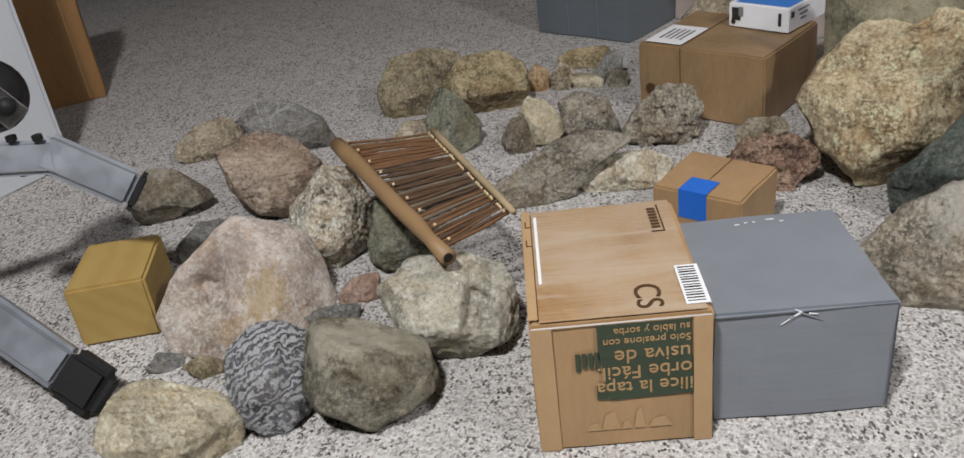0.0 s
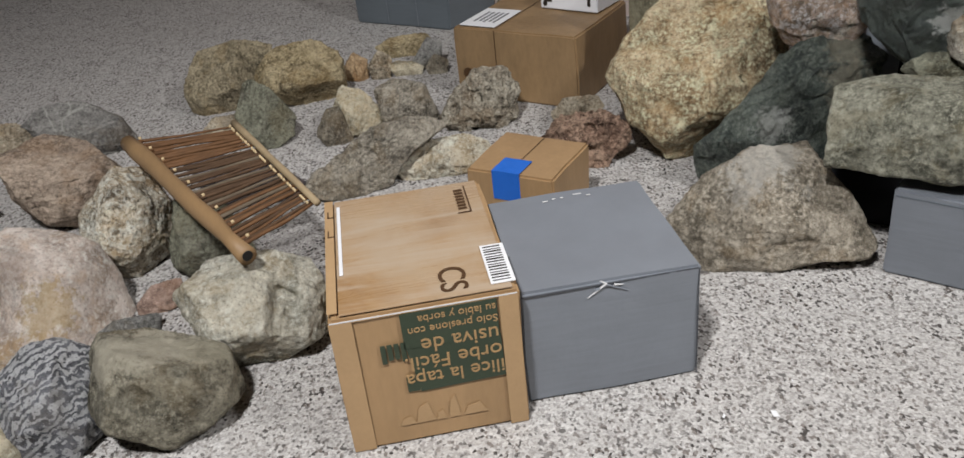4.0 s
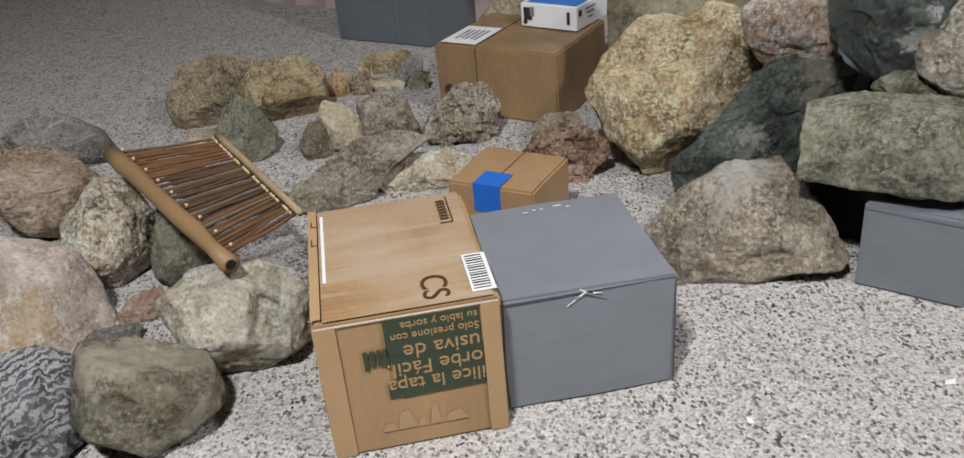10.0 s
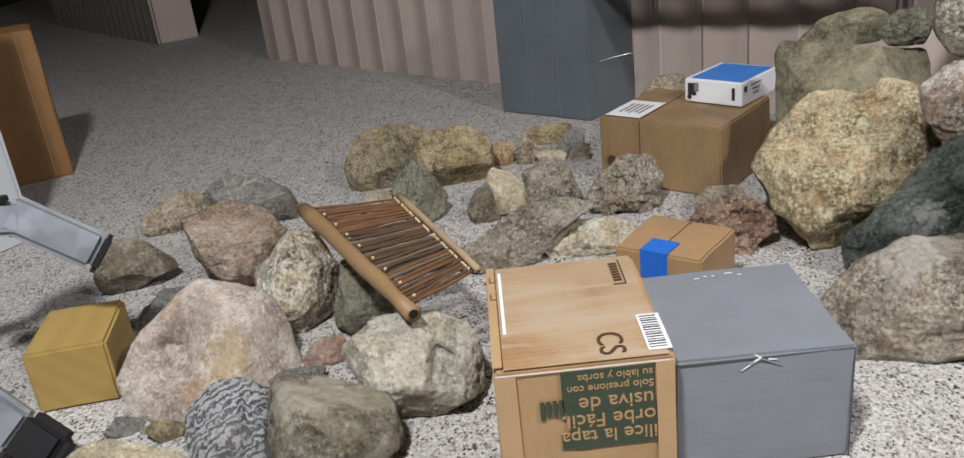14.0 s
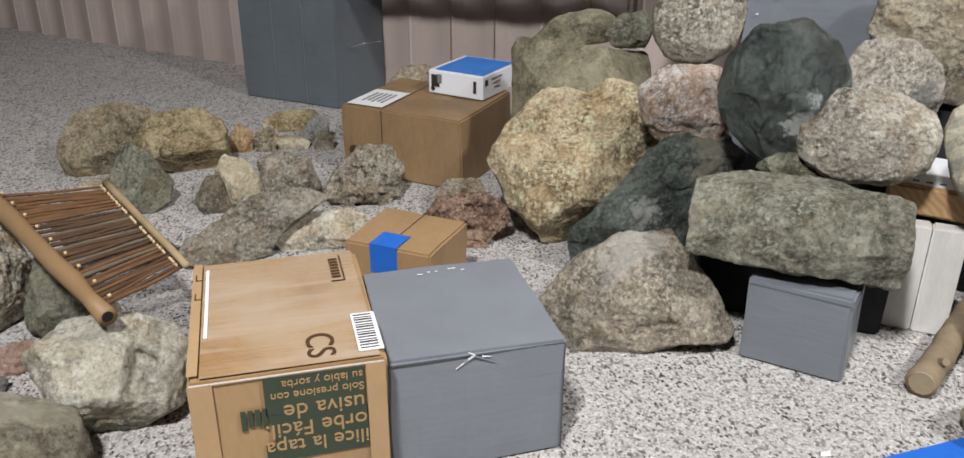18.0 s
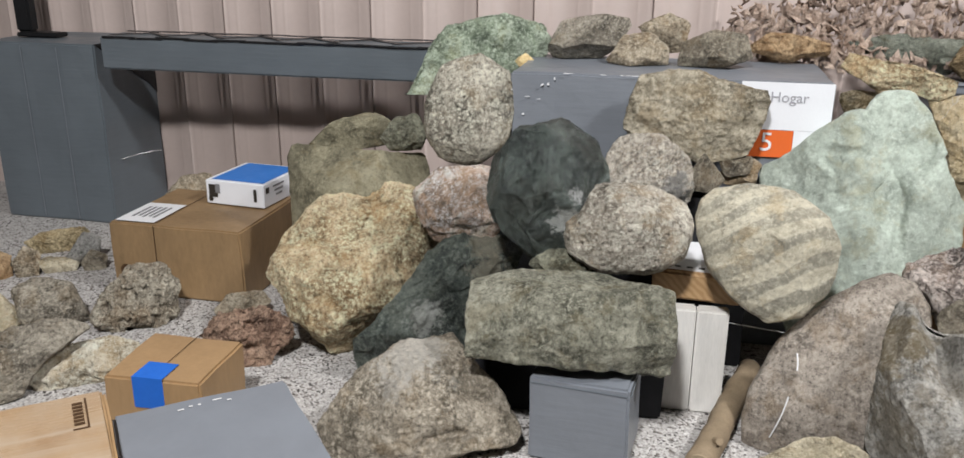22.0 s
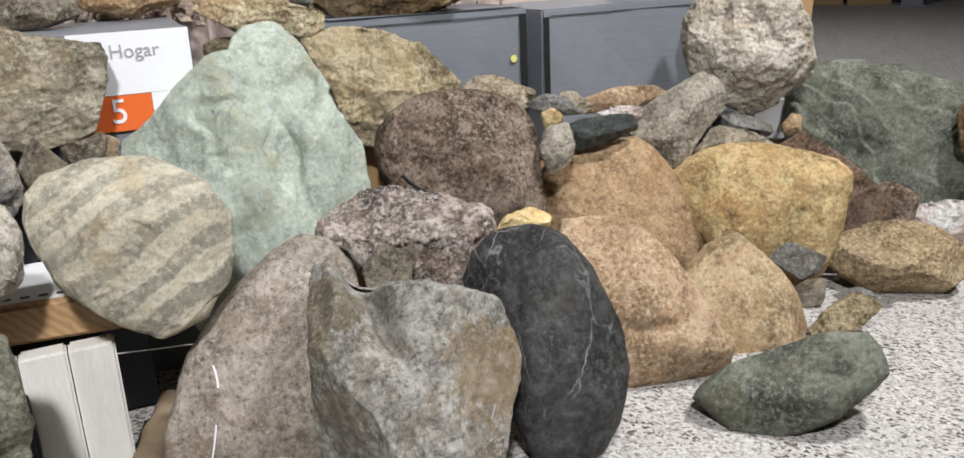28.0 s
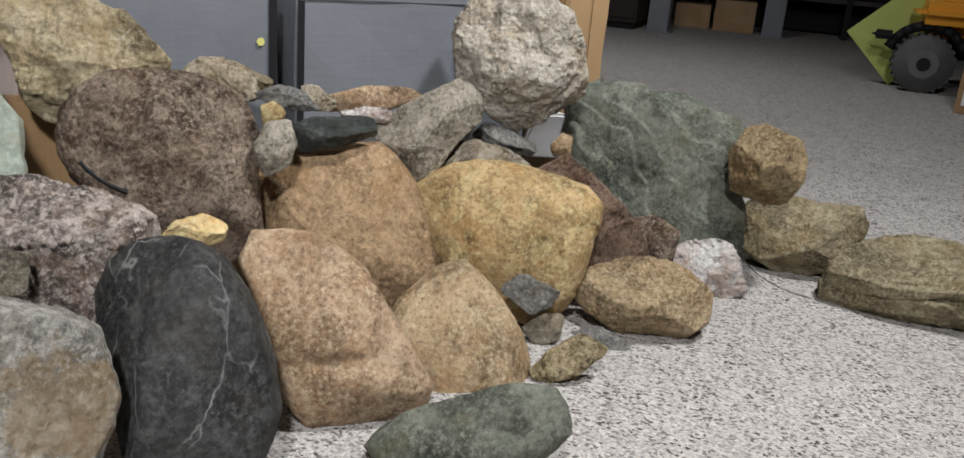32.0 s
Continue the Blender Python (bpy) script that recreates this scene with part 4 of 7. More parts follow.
    torn = sum(a * (0.35 - np.abs(vnoise(q / (size * w), seed + 30 + i))) for i, (w, a) in enumerate(((0.3, 0.034), (0.15, 0.022), (0.075, 0.013))))
    p += out * (rough * (0.006 * size * fine + 0.0008 * grit + (size * torn if soft == 1.0 else 0.35 * size * torn)) + 0.12 * size * (rough - 0.9) * hollow)[:, None]
    if stone_key in LEDGES:
        lx, lz, count, rise = LEDGES[stone_key]
        f = (lx * q[:, 0] + lz * q[:, 2]) / size * count + 0.9 * vnoise(q / (size * 0.7), seed + 41) + 0.25 * vnoise(q / (size * 0.2), seed + 42)
        f = f - np.floor(f)
        p += out * (size * rise * (np.minimum(f, (1 - f) * 6) - 0.4) * (0.4 + 0.6 * np.clip(vnoise(q / (size * 0.8), seed + 43) + 0.5, 0, 1)))[:, None]
    if stone_key == "cleft":
        across, up = p[:, 0] / half[0], p[:, 2] / half[2]
        g = np.exp(-(((across - 0.17 + 0.5 * up + 0.08 * vnoise(q / (size * 0.3), seed)) / 0.14) ** 2)) * np.clip(up + 0.1, 0, 1)
        p[:, 1] += g * 0.7 * half[1] * (p[:, 1] < 0)
        p[:, 2] -= g * 0.14 * half[2] * (p[:, 2] > 0.3 * half[2])
    m = pose(*at, *turn)
    if base is not None:
        up = np.array(m.to_3x3())[2]
        z = p @ up + at[2]
        low_z = z.min()
        if low_z > base:
            z2 = np.where(z < at[2], at[2] - (at[2] - z) * (at[2] - base) / (at[2] - low_z), z)
        else:
            z2 = np.maximum(z, base)
        p += (z2 - z)[:, None] * up
    me = bpy.data.meshes.new(name)
    me.vertices.add(len(p))
    me.vertices.foreach_set("co", p.ravel())
    me.loops.add(fa.size)
    me.loops.foreach_set("vertex_index", fa.ravel())
    me.polygons.add(len(fa))
    me.polygons.foreach_set("loop_start", np.arange(0, fa.size, 3))
    me.polygons.foreach_set("use_smooth", np.ones(len(fa), bool))
    me.update(calc_edges=True)
    me.materials.append(STONES[stone_key])
    ob = new(name, me)
    ob.matrix_basis = m
    return tagged(ob, label, "pebble" if name == "pebble" else "rock")


# ---- room ----
link("floor", block(15, 14, 0.1, 3.0, 2.0, -0.1, 0), CARPET)
tagged(bpy.data.objects["floor"], "light grey carpet with dark flecks", "floor", kind="structure")
# outer walls and unseen ceiling: near-black colour added to keep bounced light low
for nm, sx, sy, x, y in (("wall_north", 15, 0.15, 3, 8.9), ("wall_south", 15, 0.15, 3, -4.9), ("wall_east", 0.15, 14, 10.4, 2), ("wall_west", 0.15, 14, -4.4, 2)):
    tagged(link(nm, block(sx, sy, 2.6, x, y, 0, 0), BOUNCE_CUT), "plain outer wall, coloured near black to cut bounced light", "wall", kind="structure")
tagged(link("ceiling", block(15, 14, 0.1, 3, 2, 2.6, 0), BOUNCE_CUT), "plain unseen ceiling, coloured near black to cut bounced light", "ceiling", kind="structure")


def ribbed_sheet(length, height, pitch, mat, name, label, m, depth=0.014):
    """A ribbed standing sheet: flat bands with a narrow raised rib between them."""
    bm = bmesh.new()
    xs = []
    x = 0.0
    while x < length:
        xs += [(x, 0.0), (x + pitch * 0.5, 0.0), (x + pitch * 0.7, -depth), (x + pitch * 0.82, -depth)]
        x += pitch
    lo = [bm.verts.new((a, b, 0)) for a, b in xs]
    hi = [bm.verts.new((a, b, height)) for a, b in xs]
    lob = [bm.verts.new((a, b + 0.02, 0)) for a, b in xs]
    hib = [bm.verts.new((a, b + 0.02, height)) for a, b in xs]
    for i in range(len(xs) - 1):
        bm.faces.new((lo[i], lo[i + 1], hi[i + 1], hi[i]))
        bm.faces.new((lob[i + 1], lob[i], hib[i], hib[i + 1]))
        bm.faces.new((hi[i], hi[i + 1], hib[i + 1], hib[i]))
    bmesh.ops.bevel(bm, geom=[ed for ed in bm.edges if abs(ed.verts[0].co.z - ed.verts[1].co.z) > 0.1], offset=0.009, segments=3, affect="EDGES")
    return tagged(link(name, bm, mat, smooth=True, m=m), label, "wall", kind="structure")


ribbed_sheet(4.95, 2.6, 0.15, SHEET_PINK, "wall_ribbed", "pinkish white ribbed wall sheet", pose(-1.01, 4.27, 0, 0, 0, -43.5))
ribbed_sheet(1.85, 2.6, 0.1, SHEET_SHADED, "wall_alcove", "ribbed sheet in the far alcove, its colour darkened for shade", pose(-3.018, 6.508, 0, 0, 0, -49.7))
tagged(link("wall_end", block(0.24, 0.12, 2.6, 0, 0, 0, 0.004, m=pose(-1.753, 5.21, 0, 0, 0, 31)), SHEET_PINK), "plain pinkish white wall end beside the alcove", "wall", kind="structure")


# ---- cartons ----
def carton(label, m, sx, sy, sz, mat, seed, bevel=0.004, wobble=0.004, group=""):
    """A closed carton: body, top flap seam and corner seams."""
    root = thing("carton", label, "box", m, group)
    part("body", worn_block(sx, sy, sz, bevel, wobble, seed), mat, root, smooth=False)
    return root


cs = carton("brown taped carton with green print standing on the carpet", pose(0.102, 1.041, 0, 0, 0, 0), 0.226, 0.3, 0.2, CARD, 1, wobble=0.002)
part("tape_sheet", block(0.205, 0.29, 0.0012, 0.004, 0, 0.2025, 0.0004), CARD_TAPED, cs, "glossy brown tape over the top")
grey_box = carton("grey painted carton beside the brown one", pose(0.334, 1.045, 0), 0.232, 0.25, 0.172, GREY_PAINT, 2)
tape_box = carton("small brown carton with a blue tape strip", pose(0.333, 1.418, 0, 0, 0, -38), 0.165, 0.155, 0.12, CARD, 3)
small_grey = carton("small grey painted box under the stone slab", pose(0.901, 1.057, 0, 0, 0, -45), 0.154, 0.13, 0.144, GREY_PAINT, 4)
far_carton = carton("brown shipping carton with a white label on top", pose(0.507, 2.074, 0, 0, 0, -40), 0.32, 0.285, 0.17, CARD_AGED, 5)
white_box = carton("small white box with a blue top on the carton", pose(0.634, 2.118, 0.1725, 0, 0, -45), 0.155, 0.175, 0.058, WHITE_GLOSS, 6, 0.002, 0.001)
pillar = carton("tall dark grey painted carton against the ribbed wall", pose(0.295, 2.816, 0, 0, 0, -39.8), 0.35, 0.27, 0.5, GREY_DARK, 7)
beam = carton("dark grey painted beam with black tape on top", pose(0.7669, 2.2893, 0.44, 0, 0, -39.8), 0.98, 0.1, 0.085, GREY_DARK, 8)
LONG_M = pose(1.34, 1.453, 0, 0, 0, -39.6)
long_box = carton("long grey painted carton with a white and orange end", LONG_M, 0.6, 0.28, 0.53, GREY_PAINT, 9)
grey_a = carton("grey painted carton in the back row", pose(2.012, 1.1, 0, 0, 0, -39.6), 0.4, 0.24, 0.508, GREY_PAINT, 10)
grey_b = carton("grey painted carton beside its twin in the back row", pose(2.38, 0.79, 0, 0, 0, -39.6), 0.5, 0.24, 0.5, GREY_PAINT, 11)
ledge = carton("brown carton under the back row of stones", pose(2.2, 0.78, 0, 0, 0, -39.6), 0.6, 0.2, 0.2, CARD, 12)
side_card = carton("narrow brown carton behind the pale green boulder", pose(1.8, 1.064, 0, 0, 0, -39.6), 0.3, 0.06, 0.33, CARD, 15)
end_card = carton("upright brown carton at the end of the row", pose(2.66, 0.55, 0, 0, 0, -39.6), 0.12, 0.25, 0.56, CARD_PALE, 13)

# two added boxes whose black colour stands in for deep shade between stones
carton("added black box standing in for the shade behind the stacked boulders", pose(1.18, 1.3, 0, 0, 0, -39.6), 0.4, 0.06, 0.335, GAP_EDGE_BLACK, 17)
carton("added black box standing in for the shade behind the stone slab", pose(0.955, 1.195, 0, 0, 0, -35), 0.32, 0.1, 0.15, GAP_EDGE_BLACK, 16)

# ---- stones ----
rock("boulder", "large pale pink granite cobble with brown patches on the carpet", "pinkgran", (-0.492, 1.278, 0.042), (-29, 14, 13), (0.146, 0.093, 0.132), "98 92 92 93 99 100 103 104 106 95 85 82 86 90 94 103 101 105 92 86 85 88 96 98 99 106 100 98", 0, 1)
rock("rock", "dark grey rock with wavy white bands on the carpet", "zebra", (-0.394, 1.026, 0.061), (-36, 15, 11), (0.066, 0.051, 0.083), "96 96 98 105 100 93 92 93 92 96 102 101 104 104 96 93 89 87 88 95 96 101 102 95 93 97 105 98", 0, 2)
rock("rock", "grey green weathered rock on the carpet, its pale top partly painted light", "greygreen", (-0.252, 1.029, 0.052), (-37, 11, 6), (0.093, 0.059, 0.076), "99 94 90 83 80 81 82 87 99 112 114 102 95 89 88 86 86 91 95 91 91 96 90 88 91 99 108 112", 0, 3)
rock("rock", "cream coloured sandy block of stone on the carpet", "cream", (-0.536, 0.961, 0.030), (-38, 19, 16), (0.095, 0.061, 0.068), "101 104 106 100 100 93 92 95 104 110 108 105 98 96 97 100 97 97 102 97 91 90 94 104 106 109 111 103", 0, 4)
rock("rock", "pale grey rock with broken flat faces on the carpet", "palegrey", (-0.139, 1.163, 0.061), (-33, 14, 2), (0.108, 0.063, 0.085), "93 95 95 96 97 92 91 88 90 90 93 102 104 106 93 81 76 75 80 90 97 108 101 95 92 92 97 96", 0, 5)
rock("rock", "buff porous speckled block of rock", "porous", (-0.385, 1.491, 0.075), (-26, 16, 10), (0.075, 0.063, 0.101), "93 95 89 88 90 90 91 96 92 92 97 98 100 108 101 97 89 80 77 77 80 86 98 108 107 111 103 95", 0, 6)
rock("rock", "large pinkish grey rock with rough faces", "pinkgrey", (-0.537, 1.730, 0.071), (-22, 11, 13), (0.121, 0.082, 0.098), "97 99 90 86 87 84 85 91 97 101 108 103 102 104 96 94 96 84 79 78 81 88 99 110 107 108 108 100", 0, 7)
rock("rock", "dark grey flat rock with a pale vein", "darkvein", (-0.586, 2.045, 0.060), (-19, 10, 12), (0.119, 0.049, 0.062), "80 77 77 74 74 79 88 101 101 107 105 99 99 103 89 81 77 78 76 76 79 88 95 105 126 116 106 89", 0, 8)
rock("rock", "pale tan rock with a brown end", "paletan", (-0.789, 2.055, 0.041), (-19, 12, 17), (0.092, 0.047, 0.060), "83 92 111 108 104 106 97 84 78 76 70 66 65 68 76 90 106 113 112 106 91 77 70 67 68 72 78 78", 0, 9)
rock("rock", "grey brown wedge of rock beside the tripod", "greybrown", (-0.795, 1.727, 0.048), (-21, 14, 19), (0.088, 0.047, 0.062), "112 102 90 85 84 87 96 95 96 102 89 78 72 71 73 79 88 95 108 103 101 101 82 72 68 68 74 87", 0, 10)
rock("rock", "rounded dark grey cobble behind a larger one", "darkgrey", (-0.647, 1.528, 0.032), (-25, 14, 16), (0.056, 0.034, 0.044), "92 91 95 104 123 107 97 93 95 87 78 74 74 78 88 102 106 118 127 99 84 77 74 75 80 90 110 98", 0, 11)
rock("rock", "smooth grey green rock under the twig rack", "greengrey", (-0.241, 1.454, 0.046), (-26, 9, 5), (0.070, 0.054, 0.075), "95 83 77 75 78 84 98 106 104 108 115 97 88 84 84 89 94 104 98 98 91 85 84 87 95 111 122 105", 0, 12)
rock("rock", "small pinkish broken brick of stone", "pinkbrick", (-0.308, 1.312, 0.018), (-29, 10, 7), (0.039, 0.022, 0.029), "91 90 94 104 123 112 97 89 87 87 78 74 73 77 86 102 110 118 112 100 94 89 80 77 77 81 91 97", 0, 13)
rock("pebble", "small smooth blue grey pebble", "darkgrey", (-0.613, 1.156, 0.008), (-32, 17, 17), (0.030, 0.017, 0.018), "89 91 98 113 114 102 97 97 102 114 98 88 84 84 89 100 120 112 103 100 99 92 91 94 103 114 99 91", 0, 14)
rock("pebble", "small olive pebble on the carpet", "olive", (-0.538, 1.129, 0.011), (-32, 16, 15), (0.032, 0.018, 0.021), "82 85 92 99 91 88 89 96 105 93 88 88 92 102 112 93 83 78 77 81 90 94 95 100 112 104 90 84", 0, 15)
rock("rock", "flat dark grey chip of rock", "darkgrey", (-0.347, 1.244, 0.011), (-31, 11, 9), (0.047, 0.019, 0.023), "91 93 101 116 121 97 85 78 77 79 86 88 89 94 106 101 98 101 109 109 91 81 77 77 81 90 102 94", 0, 16)
rock("rock", "olive grey angular rock in the back row", "olivegrey", (-0.272, 2.252, 0.066), (-17, 7, 5), (0.113, 0.067, 0.093), "82 91 108 129 112 104 95 86 83 84 90 85 80 79 83 91 98 104 118 114 103 99 95 81 74 71 71 76", 0, 17)
rock("rock", "olive tan rock with layered faces in the back row", "olivetan", (-0.081, 2.191, 0.066), (-18, 6, 0), (0.108, 0.062, 0.079), "90 90 95 100 97 99 100 92 90 92 99 94 94 99 104 100 101 92 89 89 91 92 99 109 100 96 98 95", 0, 18)
rock("rock", "dark grey green upright rock", "greengrey", (-0.167, 1.964, 0.057), (-21, 11, 4), (0.064, 0.047, 0.080), "103 89 78 73 71 73 78 83 94 115 108 96 90 89 93 91 83 80 82 87 85 86 92 97 96 100 110 105", 0, 19)
rock("rock", "small pale speckled rock", "paletan", (-0.250, 2.010, 0.020), (-21, 12, 5), (0.070, 0.035, 0.038), "94 87 85 88 95 110 107 95 90 89 91 83 81 82 88 101 106 97 94 95 90 88 90 98 104 94 89 90", 0, 20)
rock("rock", "pale yellow block of rock", "cream", (0.037, 1.942, 0.040), (-21, 9, -2), (0.060, 0.038, 0.059), "109 92 83 79 79 84 91 92 97 110 100 88 82 81 84 84 86 92 105 107 91 83 81 82 87 93 95 103", 0, 21)
rock("rock", "dark brown rock behind a pale one", "greybrown", (-0.013, 1.892, 0.031), (-22, 10, -1), (0.042, 0.029, 0.049), "80 74 72 73 79 90 105 98 97 100 92 82 78 78 83 92 96 87 84 85 91 94 88 86 90 98 115 93", 0, 22)
rock("rock", "long grey rough rock lying on its side", "roughgrey", (0.059, 1.649, 0.053), (-24, 9, -3), (0.145, 0.036, 0.086), "43 51 67 125 119 102 80 68 56 47 43 41 41 44 50 60 82 115 112 103 80 69 63 61 49 42 39 39", 0, 23)
rock("rock", "grey grainy block of rock", "roughgrey", (0.154, 1.948, 0.042), (-21, 8, -5), (0.075, 0.043, 0.056), "84 79 78 81 89 91 88 90 97 105 103 105 105 90 82 79 80 86 92 87 86 89 98 107 103 104 111 95", 0, 24)
rock("rock", "brown pitted lava like rock", "lava", (0.323, 1.863, 0.052), (-22, 6, -10), (0.086, 0.058, 0.076), "88 94 98 102 112 113 105 102 97 85 80 79 82 84 88 98 116 113 108 109 98 94 94 93 90 91 91 87", 0, 25)
rock("rock", "pale cream crystalline rock", "crystal", (0.195, 1.656, 0.028), (-25, 7, -7), (0.104, 0.042, 0.051), "84 92 108 118 111 107 92 84 82 83 83 81 84 91 94 91 94 101 117 110 97 91 89 83 79 79 82 81", 0, 26)
rock("rock", "reddish brown pitted rock", "lavared", (0.490, 1.593, 0.050), (-24, 3, -16), (0.086, 0.047, 0.063), "100 96 95 90 86 85 89 88 85 86 92 96 92 94 99 89 84 84 87 86 89 97 108 91 83 79 80 87", 0, 27)
rock("rock", "small buff rock behind a reddish one", "paletan", (0.519, 1.814, 0.024), (-22, 4, -15), (0.059, 0.024, 0.035), "94 104 102 105 109 89 79 74 73 76 75 70 68 71 77 90 98 103 116 115 83 68 60 56 55 57 63 73", 0, 28)
rock("rock", "small dark glossy rock behind the rack", "darkviolet", (-0.19, 1.66, 0.045), (-24, 11, 2), (0.125, 0.055, 0.055), "91 79 73 71 73 78 90 96 96 100 111 128 96 80 72 68 68 72 80 95 92 93 99 111 108 98 95 96", 0, 29)
rock("boulder", "large ochre boulder with a rough bumpy face", "ochre", (0.706, 1.623, 0.144), (-20, -1, -20), (0.172, 0.097, 0.166), "90 97 102 105 100 99 86 79 76 78 80 79 82 87 96 101 99 93 90 92 101 101 83 74 70 71 76 86", 0, 30)
rock("stone_slab", "dark green slab of rock leaning on its end", "darkgreen", (0.795, 1.405, 0.155), (-23, -4, -25), (0.14, 0.061, 0.115), "75 80 87 102 126 121 111 95 76 66 61 60 63 70 83 101 132 131 100 89 85 86 87 90 98 85 77 74", 0, 31)
rock("boulder", "grey triangular boulder with pale spots", "trigrey", (0.666, 1.193, 0.064), (-28, -4, -23), (0.157, 0.063, 0.103), "83 80 81 86 96 109 114 104 101 88 82 81 83 90 103 101 102 104 106 96 89 85 82 85 97 113 103 89", 0, 32)
rock("stone_slab", "long grey green slab laid over a grey box", "slab", (0.874, 1.068, 0.221), (-23, -7, -33), (0.15, 0.066, 0.085), "99 99 94 79 72 69 70 77 94 114 126 120 109 101 99 102 103 94 83 77 75 78 85 98 120 115 104 99", None, 33)
rock("boulder", "dark green black rounded boulder with white flecks", "blackgreen", (0.937, 1.251, 0.382), (-14, -4, -33), (0.100, 0.076, 0.111), "97 99 101 102 97 97 98 92 92 95 93 96 99 96 99 97 98 101 99 102 106 102 103 95 89 87 85 89", None, 34)
rock("boulder", "pale grey pitted round boulder on the slab", "whitegrey", (1.013, 1.125, 0.332), (-17, -7, -37), (0.103, 0.062, 0.074), "97 96 100 94 94 98 94 95 101 106 106 111 103 101 100 99 104 103 100 99 95 95 101 102 104 106 99 97", None, 35)
rock("rock", "pinkish grey blocky rock", "pinkblock", (0.864, 1.435, 0.303), (-16, -3, -27), (0.082, 0.055, 0.078), "87 85 88 97 113 103 95 92 93 100 99 101 109 106 97 93 90 91 98 97 94 96 103 117 107 99 98 93", None, 36)
rock("stone_block", "squared grey green block of stone", "blockgreen", (0.774, 1.736, 0.231), (-16, -1, -21), (0.142, 0.105, 0.151), "100 106 114 118 103 95 92 95 100 106 121 113 100 94 93 96 106 123 113 110 105 102 105 103 106 107 100 97", 0, 37)
rock("rock", "flat grey green rock on top of a squared block", "blockgreen", (0.785, 1.803, 0.377), (-12, 2, -19), (0.090, 0.039, 0.043), "81 86 96 101 103 110 107 87 77 73 72 71 69 71 77 89 112 120 102 93 88 80 76 77 81 91 84 80", None, 38)
rock("rock", "small smooth grey green cobble on a squared block", "greengrey", (0.859, 1.694, 0.391), (-12, 1, -22), (0.048, 0.033, 0.038), "91 90 91 96 108 116 103 97 96 100 91 85 83 86 93 108 105 104 109 103 93 89 90 96 108 100 92 90", None, 39)
rock("boulder", "coarse speckled grey rock standing upright", "specgrey", (0.955, 1.586, 0.450), (-11, 0, -27), (0.092, 0.068, 0.111), "97 101 100 103 97 97 101 94 92 94 97 92 91 95 96 100 104 102 105 99 96 98 96 92 93 98 93 93", None, 40)
rock("stone_slab", "pale green mottled slab standing at the back", "mottgreen", (1.055, 1.762, 0.514), (-7, -2, -26), (0.158, 0.040, 0.108), "88 104 110 115 105 100 90 83 80 82 73 68 67 68 71 79 94 123 134 111 90 74 65 61 60 62 67 74", 0.45, 41)
rock("rock", "flat tan grey rock leaning on the long box", "flattan", (1.264, 1.273, 0.469), (-10, -5, -40), (0.127, 0.035, 0.082), "92 98 104 91 85 83 86 94 99 105 117 104 97 94 97 101 92 88 89 89 91 97 103 108 110 98 93 91", None, 42)
rock("rock", "pinkish white fibrous rock with a dark end", "fibre", (1.130, 1.226, 0.391), (-14, -4, -37), (0.075, 0.047, 0.068), "92 93 88 83 83 87 93 91 94 101 108 104 106 102 102 107 93 82 77 75 76 83 95 119 114 112 105 95", None, 43)
rock("rock", "small dark brown chip of rock", "greybrown", (1.248, 1.216, 0.370), (-14, -5, -40), (0.031, 0.021, 0.037), "90 78 72 71 72 78 90 113 97 85 79 77 79 86 90 88 90 96 90 81 78 78 83 90 87 88 94 107", None, 44)
rock("pebble", "small brown speckled pebble", "paletan", (1.332, 1.214, 0.369), (-14, -6, -42), (0.036, 0.021, 0.028), "87 93 106 103 99 100 106 109 92 83 79 80 85 96 102 100 104 114 108 94 87 84 87 94 108 98 89 86", None, 45)
rock("boulder", "rounded grey and cream banded boulder", "striped", (1.180, 0.986, 0.316), (-18, -7, -43), (0.104, 0.067, 0.105), "99 96 97 91 89 89 87 90 97 103 116 118 111 100 93 91 88 86 88 91 96 105 105 108 102 102 99 97", None, 46)
rock("boulder", "large pale green boulder with smooth broken faces", "palegreen", (1.490, 1.049, 0.336), (-15, -8, -49), (0.163, 0.076, 0.187), "79 78 80 88 96 102 97 86 79 79 88 104 118 119 71 59 58 66 83 105 105 100 98 101 93 88 84 82", 0, 47)
rock("boulder", "large flat ochre rock leaning at the back", "ochreflat", (1.748, 1.004, 0.411), (-8, 4, -58), (0.132, 0.040, 0.095), "95 84 78 77 80 78 79 85 93 99 108 119 93 76 68 64 63 67 75 91 103 107 102 96 90 87 89 97", None, 48)
rock("boulder", "large purple grey boulder with thin white streaks", "purple", (1.253, 0.878, 0.126), (-24, -6, -52), (0.133, 0.057, 0.156), "80 91 105 116 120 115 97 82 75 70 68 69 74 78 84 97 112 129 119 97 84 78 77 81 86 78 75 75", 0, 49)
rock("rock", "cream rough rock lying on the carpet", "creamrough", (1.086, 0.752, 0.045), (-33, -6, -51), (0.098, 0.054, 0.071), "89 86 86 90 99 102 106 99 95 91 85 84 87 89 95 106 106 97 92 87 86 90 96 92 92 93 94 97", 0, 50)
